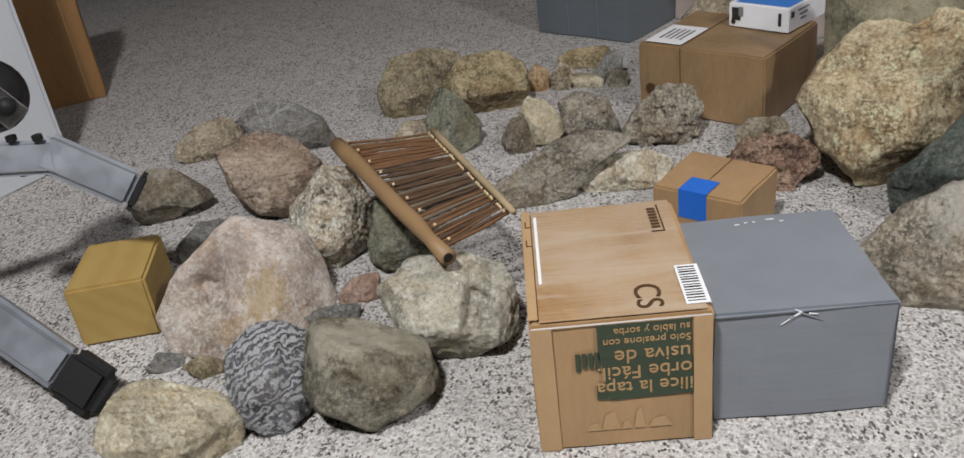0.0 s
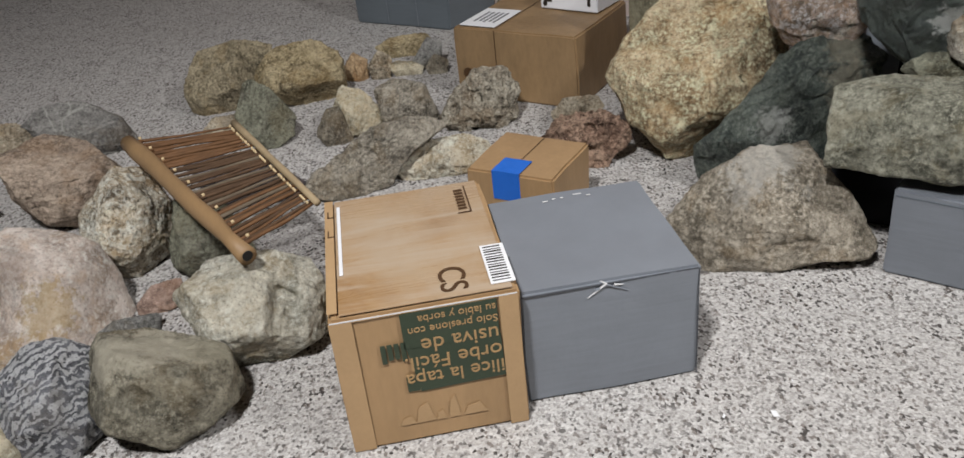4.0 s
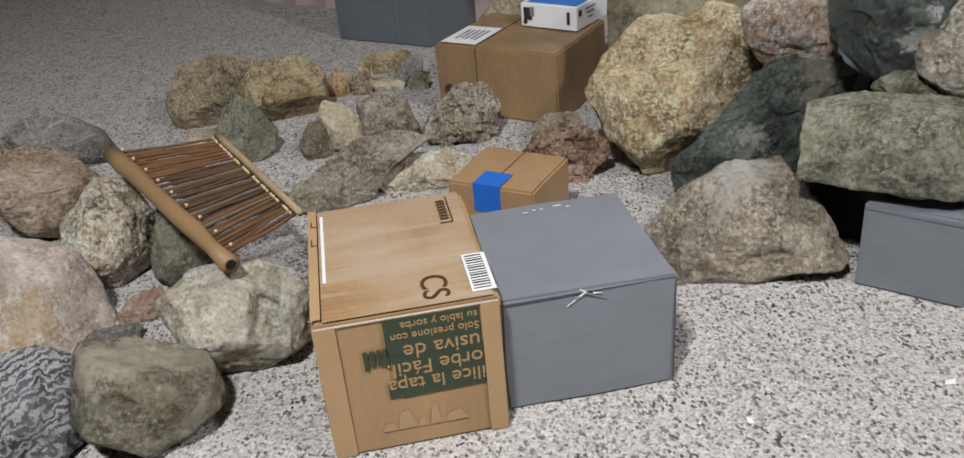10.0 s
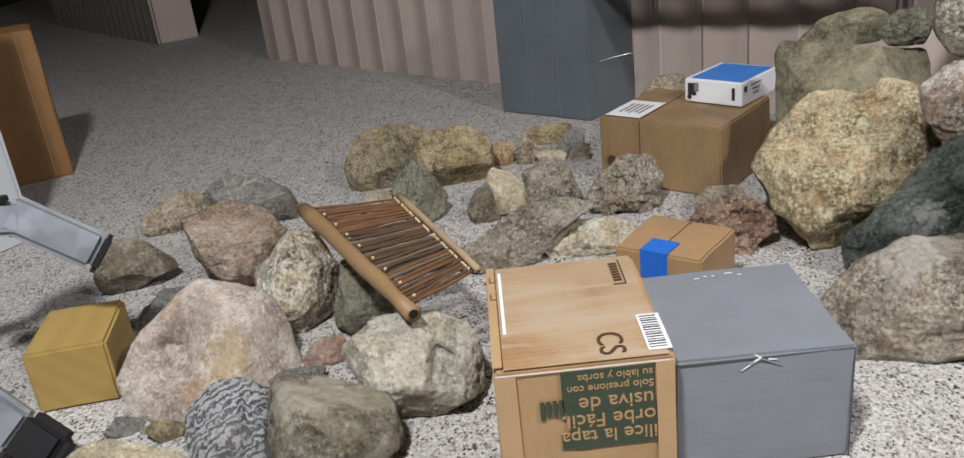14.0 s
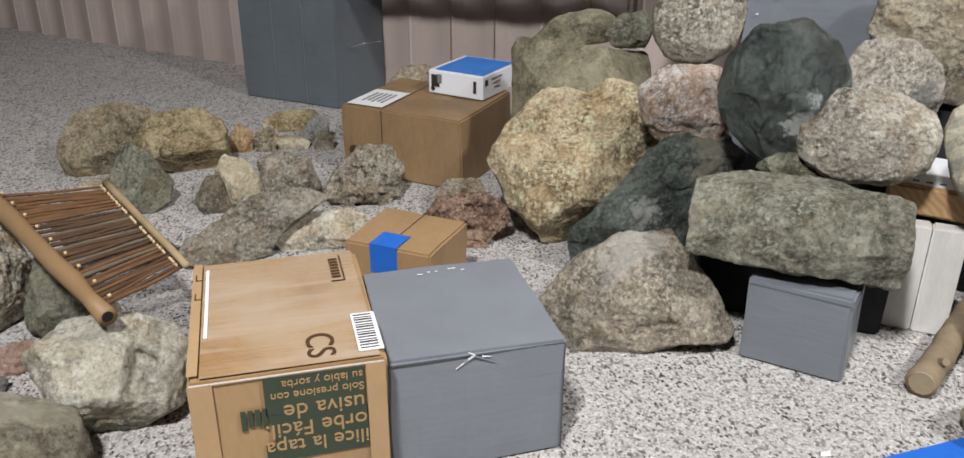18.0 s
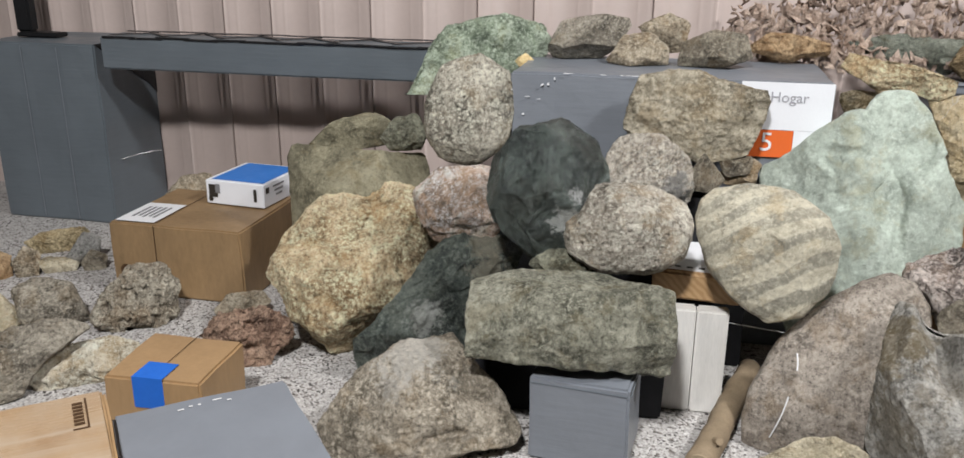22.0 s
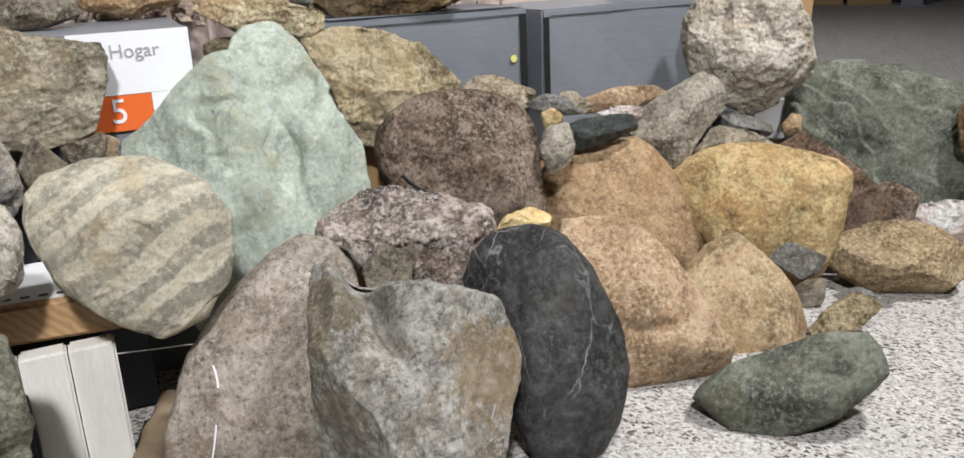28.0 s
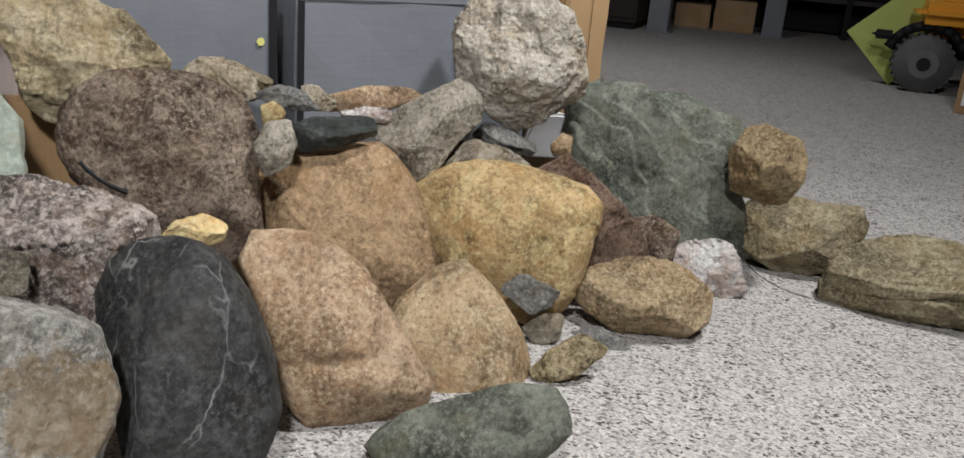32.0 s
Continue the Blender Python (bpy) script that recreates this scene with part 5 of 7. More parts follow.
rock("boulder", "upright grey rock with a deep cleft and brown flank", "cleft", (1.271, 0.677, 0.133), (-26, -10, -59), (0.117, 0.062, 0.153), "94 106 107 102 98 98 93 94 84 80 77 75 77 82 84 92 100 101 108 118 107 85 71 63 60 60 64 74", 0, 51)
rock("boulder", "tall black oval stone with thin pale veins", "blackvein", (1.463, 0.590, 0.128), (-25, 1, -68), (0.105, 0.075, 0.151), "85 81 77 76 79 82 90 95 100 106 114 119 117 89 75 69 67 68 73 80 93 101 104 110 106 102 96 93", 0, 52)
rock("pebble", "flat grey brown stone on the carpet", "greybrown", (1.302, 0.589, 0.020), (-32, -13, -62), (0.059, 0.023, 0.030), "86 76 72 71 75 77 79 86 101 101 91 88 88 94 90 84 81 83 77 75 77 84 96 91 88 89 95 104", 0, 53)
rock("rock", "violet grey sparkling rough rock", "violet", (1.500, 0.809, 0.240), (-18, 4, -60), (0.122, 0.050, 0.069), "89 90 94 93 84 80 81 85 94 101 97 98 99 104 100 83 74 69 70 76 86 98 103 113 102 93 87 86", 0.05, 54)
rock("boulder", "rounded mauve brown boulder", "mauve", (1.778, 0.869, 0.276), (-14, 0, -51), (0.136, 0.090, 0.125), "94 96 97 99 98 93 93 93 95 101 106 111 108 106 102 95 85 80 80 81 86 97 109 115 128 121 104 96", 0.1, 55)
rock("pebble", "small pale yellow stone", "yellow", (1.590, 0.683, 0.239), (-18, 2, -67), (0.043, 0.021, 0.027), "93 97 107 105 99 99 100 86 79 76 78 76 72 72 76 85 103 125 117 106 84 72 66 64 65 70 80 93", None, 56)
rock("boulder", "large pink brown granite boulder", "pinkbrown", (1.687, 0.537, 0.096), (-26, -0, -61), (0.128, 0.069, 0.129), "72 65 62 62 65 73 79 89 102 114 129 116 84 70 62 59 60 64 73 81 94 92 96 104 111 120 112 86", 0, 57)
rock("boulder", "tan rounded boulder in the front row", "tan", (1.860, 0.422, 0.042), (-27, 2, -67), (0.105, 0.061, 0.111), "98 90 83 80 80 85 92 104 101 99 93 92 95 95 88 85 88 89 94 104 90 83 81 83 88 99 111 106", 0, 58)
rock("boulder", "large brown tan boulder in the second row", "browntan", (1.969, 0.662, 0.151), (-19, 3, -59), (0.157, 0.082, 0.139), "87 80 78 80 84 92 97 93 91 92 97 99 98 97 98 98 84 75 71 71 75 83 99 109 111 112 108 98", 0, 59)
rock("boulder", "large yellow tan boulder in the second row", "yellowtan", (2.067, 0.419, 0.152), (-19, -0, -70), (0.152, 0.085, 0.129), "88 93 102 100 92 87 85 86 92 98 103 108 114 104 95 86 80 79 79 83 90 97 111 114 109 99 91 88", 0, 60)
rock("rock", "brown gravelly block of rock", "gravelly", (2.155, 0.194, 0.050), (-23, -4, -79), (0.113, 0.062, 0.068), "93 96 94 90 91 96 94 97 101 98 101 103 99 100 105 94 89 86 87 92 102 99 101 105 98 96 99 94", 0, 61)
rock("rock", "pale pink and white crystalline rock", "pinkwhite", (2.379, 0.108, 0.050), (-20, -5, -83), (0.074, 0.045, 0.057), "78 77 79 79 84 95 95 92 93 100 103 107 118 103 96 85 76 72 72 75 80 91 109 109 115 117 95 84", 0, 62)
rock("rock", "maroon brown rough rock", "maroon", (2.232, 0.315, 0.159), (-17, -2, -76), (0.125, 0.043, 0.097), "52 44 40 39 39 42 47 58 83 122 126 101 71 57 50 46 44 45 48 54 66 86 89 96 107 130 87 64", 0, 63)
rock("rock", "small dusty mauve rock", "mauve", (2.303, 0.221, 0.119), (-18, -4, -79), (0.055, 0.029, 0.037), "92 94 84 80 80 84 94 97 89 87 89 96 110 98 87 82 82 85 84 85 91 95 90 91 96 100 92 90", 0, 64)
rock("stone_slab", "large dark green slab with diagonal cracks", "greenslab", (2.496, 0.245, 0.204), (-13, -3, -80), (0.180, 0.066, 0.164), "83 87 96 97 88 83 82 85 92 107 119 135 115 105 101 89 82 79 79 81 87 94 106 115 132 120 101 88", 0, 65)
rock("rock", "dark brown rounded rock stacked on another", "brownround", (2.457, 0.044, 0.249), (-12, -4, -87), (0.068, 0.052, 0.072), "100 99 93 93 96 89 87 90 97 111 107 109 104 98 97 101 96 91 90 94 101 97 98 104 102 101 105 100", None, 66)
rock("rock", "olive brown blocky rock", "olive", (2.623, -0.049, 0.072), (-17, -6, -89), (0.116, 0.071, 0.086), "97 99 105 106 93 87 85 88 95 94 98 97 92 93 98 101 97 98 98 96 98 106 94 88 87 85 84 88", 0, 67)
rock("stone_slab", "flat layered olive grey stone on the carpet", "layered", (2.491, -0.253, 0.055), (-18, -9, -95), (0.146, 0.068, 0.081), "86 82 82 86 96 101 103 110 109 110 102 95 94 94 96 102 111 114 108 94 88 86 89 97 108 114 107 95", 0, 68)
rock("stone_slab", "flat dark green grey stone on the carpet", "greenflat", (1.612, 0.302, 0.046), (-28, -6, -81), (0.122, 0.056, 0.07), "80 94 99 108 119 105 90 76 68 65 66 70 76 82 94 107 103 103 109 101 99 89 76 70 67 64 66 70", 0, 69)
rock("rock", "small grey stone wedged between boulders", "darkgrey", (1.950, 0.341, 0.101), (-23, -1, -71), (0.045, 0.023, 0.033), "90 98 85 74 70 68 71 78 91 100 92 89 92 99 92 78 71 68 69 73 83 101 92 87 86 90 89 87", None, 70)
rock("rock", "small brown stone under a boulder", "greybrown", (2.007, 0.328, 0.022), (-26, -1, -72), (0.034, 0.020, 0.028), "81 85 95 112 117 101 93 91 82 76 75 77 84 97 104 95 91 92 98 111 102 89 83 81 84 91 87 82", 0, 71)
rock("rock", "small olive tan stone on the carpet", "olivetan", (1.900, 0.261, 0.033), (-28, -2, -74), (0.060, 0.028, 0.042), "68 87 108 99 97 99 97 74 62 56 54 54 57 61 66 77 99 107 104 106 85 68 59 55 53 52 53 58", 0, 72)
rock("rock", "small flat grey stone", "darkgrey", (2.040, 0.241, 0.010), (-26, -3, -76), (0.050, 0.020, 0.021), "85 74 68 67 68 74 85 107 101 95 94 97 107 89 79 74 73 75 83 97 88 85 85 90 102 101 100 104", 0, 73)
rock("boulder", "tall pale grey pitted rock standing on others", "whitepit", (2.293, 0.501, 0.413), (-7, -1, -70), (0.117, 0.084, 0.124), "97 92 91 92 88 88 93 93 93 98 105 102 103 99 96 94 93 92 90 93 96 103 99 97 98 104 114 104", None, 74)
rock("rock", "grey mottled wedge of rock", "mottgrey", (2.094, 0.588, 0.299), (-12, 1, -64), (0.094, 0.046, 0.089), "68 89 101 108 107 102 78 66 59 57 57 60 65 75 94 95 87 83 87 96 107 86 75 65 58 55 54 57", None, 75)
rock("rock", "flat black green stone", "blackgreen", (1.940, 0.689, 0.305), (-13, 2, -57), (0.069, 0.031, 0.031), "102 104 111 126 113 95 86 83 83 87 79 77 78 83 95 96 99 108 125 111 92 82 78 73 70 72 77 87", None, 76)
rock("rock", "oval grey brown stone wedged upright", "mottgrey", (1.837, 0.722, 0.297), (-14, 3, -53), (0.032, 0.025, 0.043), "89 98 100 102 110 101 90 84 83 87 94 88 86 89 98 97 92 92 97 108 101 90 86 85 90 92 86 85", None, 77)
rock("rock", "long pinkish brown stone in the back row", "pinkbrown", (2.091, 0.694, 0.336), (-10, 1, -60), (0.085, 0.029, 0.024), "90 111 108 111 116 100 93 90 85 75 70 69 72 79 90 91 96 108 131 108 90 81 77 75 70 68 71 77", None, 78)
rock("rock", "flat grey stone in the back row", "darkgrey", (1.950, 0.772, 0.346), (-10, 2, -54), (0.054, 0.022, 0.021), "70 67 67 71 79 86 87 93 106 100 92 89 90 97 92 78 70 67 68 72 81 93 94 100 113 121 92 77", None, 79)
rock("rock", "round tan stone behind the mauve boulder", "paletan", (1.910, 0.870, 0.365), (-9, 2, -65), (0.061, 0.032, 0.037), "93 91 95 90 84 84 87 97 98 98 104 103 94 90 91 97 102 92 87 88 93 97 91 90 94 103 113 99", None, 80)
rock("rock", "dark speckled stone under the pale upright rock", "darkgrey", (2.210, 0.492, 0.271), (-13, -1, -69), (0.058, 0.026, 0.029), "98 79 69 64 63 65 70 81 103 124 108 100 98 91 82 79 80 85 95 86 80 78 80 86 100 125 116 104", None, 81)
rock("rock", "grey tan stone filling a gap between boulders", "mottgrey", (2.119, 0.490, 0.255), (-14, -0, -68), (0.074, 0.031, 0.030), "91 83 80 81 87 90 91 97 111 107 90 81 77 77 81 91 96 99 108 95 88 86 88 92 90 93 101 107", None, 82)
rock("rock", "grey rough rock on the long box", "mottgrey", (1.263, 1.638, 0.573), (-6, -3, -33), (0.089, 0.045, 0.048), "85 93 109 119 107 102 98 92 91 95 97 86 81 81 84 93 103 108 119 109 103 102 99 88 82 81 84 82", 0.532, 83)
rock("rock", "buff rock on the long box", "paletan", (1.312, 1.515, 0.552), (-7, -4, -36), (0.064, 0.033, 0.038), "87 86 83 83 88 99 108 102 102 106 93 86 84 86 94 109 106 93 87 85 88 93 94 100 113 109 96 89", 0.532, 84)
rock("rock", "tan rock behind others on the long box", "paletan", (1.467, 1.627, 0.583), (-5, -4, -38), (0.059, 0.030, 0.037), "83 89 88 82 81 84 92 100 90 85 86 90 101 111 92 82 77 77 80 88 85 86 91 104 111 94 86 82", 0.532, 85)
rock("rock", "dark angular rock on the long box", "greybrown", (1.427, 1.419, 0.564), (-6, -4, -41), (0.072, 0.036, 0.037), "91 91 95 105 103 99 100 106 96 89 87 89 96 92 92 97 109 123 104 94 90 90 92 90 92 99 108 96", 0.532, 86)
rock("rock", "flat rusty rock on the long box", "rusty", (1.605, 1.392, 0.568), (-6, -5, -45), (0.080, 0.031, 0.029), "95 85 75 70 70 72 75 83 97 118 102 93 90 92 99 93 82 77 76 79 87 87 85 87 95 110 106 98", 0.532, 87)
rock("stone_slab", "thin grey green slab lying at the back", "greenslab", (1.842, 1.276, 0.563), (-6, -5, -52), (0.124, 0.035, 0.031), "83 88 84 74 69 68 70 77 90 99 103 114 118 91 77 70 67 68 72 76 77 81 91 110 111 94 86 82", 0.51, 88)
rock("stone_slab", "flat ochre slab lying at the back", "ochre", (1.648, 1.154, 0.530), (-7, -6, -51), (0.100, 0.035, 0.047), "76 62 55 52 51 52 54 59 69 89 135 124 108 80 66 59 56 56 58 65 66 69 75 88 112 115 103 98", None, 89)
rock("boulder", "large brown flat boulder at the back", "brownround", (1.956, 1.084, 0.567), (-6, -6, -58), (0.142, 0.072, 0.070), "93 93 87 87 91 100 104 102 102 99 100 98 93 93 98 107 104 106 106 99 96 95 92 94 100 108 98 93", 0.51, 90)
rock("pebble", "small gold brown stone beside the green slab", "yellow", (1.125, 1.665, 0.526), (-7, -3, -29), (0.023, 0.012, 0.020), "99 83 75 71 71 75 83 93 82 76 75 77 84 98 83 74 70 69 73 81 96 92 79 72 70 71 76 87", None, 91)
rock("rock", "small tan stone beside the white label", "olive", (1.638, 1.213, 0.473), (-9, -6, -49), (0.047, 0.026, 0.025), "93 95 102 117 107 98 95 97 104 110 116 129 111 99 93 93 97 108 123 106 98 95 98 106 121 122 105 96", None, 92)
rock("rock", "pale tan rock behind the carton", "paletan", (0.529, 2.365, 0.127), (-16, 5, -10), (0.077, 0.043, 0.054), "88 85 86 91 103 115 100 93 91 94 89 83 82 85 93 102 99 101 102 93 89 90 95 96 92 93 98 97", 0, 93)
rock("pebble", "rust brown pebble in the back row", "rusty", (0.052, 2.291, 0.024), (-19, 8, -2), (0.033, 0.025, 0.040), "89 91 98 111 99 94 93 98 109 103 94 91 93 100 104 97 95 99 108 100 92 88 90 96 109 117 100 92", 0, 94)
rock("pebble", "tan pebble in the back row", "paletan", (0.114, 2.277, 0.027), (-19, 8, -3), (0.032, 0.025, 0.041), "88 92 102 110 97 92 91 95 105 96 89 87 89 97 102 95 93 97 105 105 93 88 88 92 102 104 93 88", 0, 95)
rock("rock", "pale yellowish rock behind the pebbles", "olivetan", (0.198, 2.435, 0.019), (-18, 7, -5), (0.083, 0.039, 0.042), "89 100 96 97 104 110 94 86 83 84 86 83 84 90 101 93 91 93 100 109 96 89 88 91 90 83 80 82", 0, 96)
rock("pebble", "small pale pebble in the back row", "cream", (0.180, 2.274, 0.014), (-19, 7, -5), (0.044, 0.021, 0.024), "94 101 90 81 77 77 81 90 108 100 94 93 97 101 88 82 81 84 91 102 91 85 84 88 97 105 96 93", 0, 97)
rock("pebble", "grey pebble leaning by the carton", "darkgrey", (0.241, 2.306, 0.032), (-18, 7, -6), (0.043, 0.028, 0.048), "88 90 98 114 103 97 95 99 82 68 61 58 59 62 69 83 110 118 108 103 97 78 68 63 61 63 69 79", 0, 98)
rock("pebble", "brown pebble by the carton", "greybrown", (0.262, 2.251, 0.017), (-19, 7, -7), (0.030, 0.020, 0.028), "89 94 104 108 97 92 92 97 108 102 92 87 87 92 103 100 98 102 113 100 91 87 88 93 105 107 95 90", 0, 99)
rock("rock", "flat grey brown rock behind the cleft rock", "greybrown", (1.401, 0.791, 0.224), (-19, 3, -60), (0.033, 0.020, 0.037), "94 97 105 114 98 89 86 87 93 91 85 83 86 93 104 97 95 98 106 117 94 83 77 75 78 85 99 97", None, 100)
rock("rock", "dark brown stone under the pale green boulder", "greybrown", (1.316, 1.213, 0.384), (-10, 8, -40), (0.029, 0.017, 0.023), "93 96 103 119 112 97 90 87 89 96 106 98 95 97 105 98 94 95 102 115 106 95 89 89 93 102 104 96", None, 101)
rock("rock", "small rusty stone at the foot of the upright rock", "rusty", (2.313, 0.407, 0.255), (-13, -1, -73), (0.021, 0.015, 0.022), "82 86 94 111 112 104 101 104 99 86 80 79 81 89 103 108 103 103 108 101 92 88 89 95 107 101 89 83", None, 102)
rock("rock", "flat olive brown rock behind the mauve boulder", "olivegrey", (1.931, 0.878, 0.370), (-9, 2, -50), (0.069, 0.031, 0.025), "107 93 86 83 85 91 105 106 110 116 100 92 89 91 91 90 94 104 116 98 90 86 87 93 105 125 113 107", None, 103)
rock("pebble", "small orange brown pebble between the back stones", "yellowtan", (1.851, 0.737, 0.340), (-11, 3, -53), (0.019, 0.013, 0.019), "95 104 98 90 87 88 95 101 95 93 97 106 104 90 84 82 85 92 107 105 94 89 89 93 104 100 94 92", None, 104)
rock("rock", "thin pinkish stone under a darker one", "pinkwhite", (2.036, 0.674, 0.319), (-11, 1, -59), (0.044, 0.017, 0.014), "88 93 103 108 99 96 98 106 95 88 85 87 94 108 98 93 94 99 111 101 91 87 88 93 105 105 94 89", None, 105)
rock("rock", "small tan stone beside a pinkish one", "paletan", (2.018, 0.755, 0.338), (-10, 2, -56), (0.031, 0.017, 0.022), "81 69 62 59 60 63 71 86 109 111 119 127 92 75 66 62 61 63 69 81 94 92 95 103 118 113 103 99", None, 106)
rock("rock", "small grey stone beside the pale upright rock", "mottgrey", (2.133, 0.530, 0.258), (-14, 0, -67), (0.044, 0.021, 0.024), "90 87 85 88 96 112 100 93 90 93 81 75 73 75 82 94 118 102 90 83 82 85 92 107 92 84 82 83", None, 107)

rock("rock", "small grey green stone behind the long slab", "greengrey", (0.925, 1.175, 0.27), (-18, -5, -34), (0.052, 0.03, 0.03), "95 100 104 98 92 90 94 99 104 98 92 90 96 103 108 100 94 92 95 99 96 92 94 99 104 101 97 94", None, 108)

# ---- carton details ----
TOP_SIDE = Matrix(((0, 1, 0, 0), (-1, 0, 0, 0), (0, 0, 1, 0), (0, 0, 0, 1)))
FRONT_FLIP = Matrix(((-1, 0, 0, 0), (0, 0, -1, 0), (0, -1, 0, 0), (0, 0, 0, 1)))
FRONT = Matrix(((1, 0, 0, 0), (0, 0, -1, 0), (0, 1, 0, 0), (0, 0, 0, 1)))


def at(m, x, y, z):
    return Matrix.Translation((x, y, z)) @ m


def strip(parent, name, mat, x0, x1, y0, y1, z, thick=0.0008, label=""):
    """A thin piece lying on a top face."""
    return part(name, block(x1 - x0, y1 - y0, thick, (x0 + x1) / 2, (y0 + y1) / 2, z, 0), mat, parent, label)


def front_strip(parent, name, mat, x0, x1, z0, z1, y, thick=0.0008, label=""):
    """A thin piece on a front face, which looks along -y."""
    return part(name, block(x1 - x0, thick, z1 - z0, (x0 + x1) / 2, y - thick / 2, z0, 0), mat, parent, label)


# brown carton with green print
F0 = -0.1518
front_strip(cs, "green_patch", GREEN_INK, -0.03, 0.085, 0.145, 0.196, F0, label="dark green printed patch")
part("green_patch", quad([(-0.018, F0, 0.079), (0.088, F0, 0.082), (0.086, F0, 0.1455), (-0.028, F0, 0.1455)], 0.0008), GREEN_INK, cs, "dark green printed patch")
for words, size, x, z in (("su labio y sorba", 0.0148, 0.084, 0.19), ("Solo presione con", 0.0148, 0.085, 0.1745), ("usiva de", 0.0295, 0.085, 0.1565),
                          ("orbe F\u00e1cil.", 0.0285, 0.0865, 0.1315), ("ilice la tapa", 0.0275, 0.088, 0.107)):
    letters(words, size, CARD_INK, cs, at(FRONT_FLIP, x, F0 - 0.0012, z))
for k in range(4):
    front_strip(cs, "print_bar", GREEN_INK, -0.0585 + 0.008 * k, -0.0525 + 0.008 * k, 0.133 - 0.004 * (k in (0, 3)), 0.156, F0, label="dark green printed bar")
front_strip(cs, "green_patch", GREEN_INK, -0.034, -0.019, 0.081, 0.104, F0 + 0.0001, label="dark green print behind a word")
part("arrow_mark", quad([(-0.112, F0 + 0.001, 0.158), (-0.1, F0 + 0.001, 0.148), (-0.108, F0 + 0.001, 0.135), (-0.112, F0 + 0.001, 0.14)], 0.0006), BROWN_INK, cs, "dark brown corner mark")
for x, w, h in ((-0.05, 0.02, 0.012), (-0.03, 0.024, 0.03), (-0.004, 0.012, 0.014), (0.012, 0.014, 0.034), (0.03, 0.03, 0.016)):
    part("torn_patch", quad([(x, F0, 0.03), (x + w, F0, 0.03), (x + w * 0.7, F0, 0.03 + h), (x + w * 0.2, F0, 0.03 + h * 0.8)], 0.0005), CARD_PALE, cs, "pale torn card patch")
front_strip(cs, "side_flap", CARD_PALE, 0.088, 0.111, 0.002, 0.198, F0 + 0.0002, 0.0016, "folded edge strip of card")
front_strip(cs, "side_flap", CARD_PALE, -0.112, -0.085, 0.002, 0.198, F0 + 0.0002, 0.0016, "folded edge strip of card")
front_strip(cs, "tape_edge", TAPE_SHINE, -0.11, 0.11, 0.1985, 0.2, F0 - 0.0005, label="folded tape edge, its shine put in as pale colour")
strip(cs, "white_streak", WHITE_PAPER, -0.095, -0.0905, -0.06, 0.125, 0.2046, label="white torn tape streak")
strip(cs, "side_flap", CARD_PALE, -0.112, -0.1, -0.14, 0.147, 0.2042, label="bare card edge")
letters("CS", 0.048, BROWN_INK, cs, at(TOP_SIDE, 0.024, -0.08, 0.2048))
for k in range(7):
    strip(cs, "stamp_bar", BROWN_INK, 0.072, 0.084, 0.062 + k * 0.009, 0.067 + k * 0.009, 0.2046)
strip(cs, "stamp_bar", BROWN_INK, 0.087, 0.089, 0.055, 0.13, 0.2046)
strip(cs, "stamp_bar", BROWN_INK, 0.07, 0.089, 0.051, 0.053, 0.2046)
for y in (0.04, 0.095):
    strip(cs, "corner_mark", BROWN_INK, -0.108, -0.1, y, y + 0.0015, 0.2052)
    strip(cs, "corner_mark", BROWN_INK, -0.108, -0.1065, y, y + 0.018, 0.2052)
code = strip(cs, "barcode_label", WHITE_PAPER, 0.083, 0.113, -0.135, -0.045, 0.2046, label="white barcode label")
for k in range(14):
    strip(code, "bar", INK, 0.086, 0.108, -0.13 + k * 0.006, -0.1288 + k * 0.006 + 0.0006 * (k % 3), 0.2055)
# grey carton
part("top_seam", block(0.226, 0.0016, 0.0014, 0, -0.1262, 0.168, 0), GREY_EDGE, grey_box, "dark folded seam")
for x in (-0.114, 0.114):
    part("side_seam", block(0.0014, 0.0014, 0.166, x, -0.1262, 0.002, 0), GREY_EDGE, grey_box)
# creases, every other one pale as a painted glint; then glint strips on top
for k, (x0, z0, x1, z1) in enumerate(((-0.006, 0.169, -0.03, 0.152), (-0.006, 0.168, 0.022, 0.154), (-0.006, 0.169, -0.014, 0.1745), (-0.02, 0.162, -0.004, 0.166), (0.004, 0.166, 0.016, 0.164))):
    part("tape_crease", rod((x0, -0.1275, z0), (x1, -0.1268, z1), 0.0016, 0.0006, 6, 3, 0.0006, k), GREY_PAINT if k % 2 else TAPE_SHINE, grey_box, "raised crease of painted tape, some coloured pale as glints")
for k, (x, w) in enumerate(((-0.035, 0.008), (-0.008, 0.004), (0.012, 0.012), (0.03, 0.006), (-0.02, 0.005))):
    strip(grey_box, "tape_glint", TAPE_SHINE, x, x + w, 0.095 + 0.004 * (k % 3), 0.0975 + 0.004 * (k % 3), 0.1735)
# small carton with blue tape
front_strip(tape_box, "blue_tape", BLUE_TAPE, -0.03, 0.022, 0.07, 0.1225, -0.0795, 0.001, "strip of blue masking tape")
strip(tape_box, "blue_tape", BLUE_TAPE, -0.03, 0.022, -0.0805, -0.028, 0.1226, 0.001, "strip of blue masking tape")
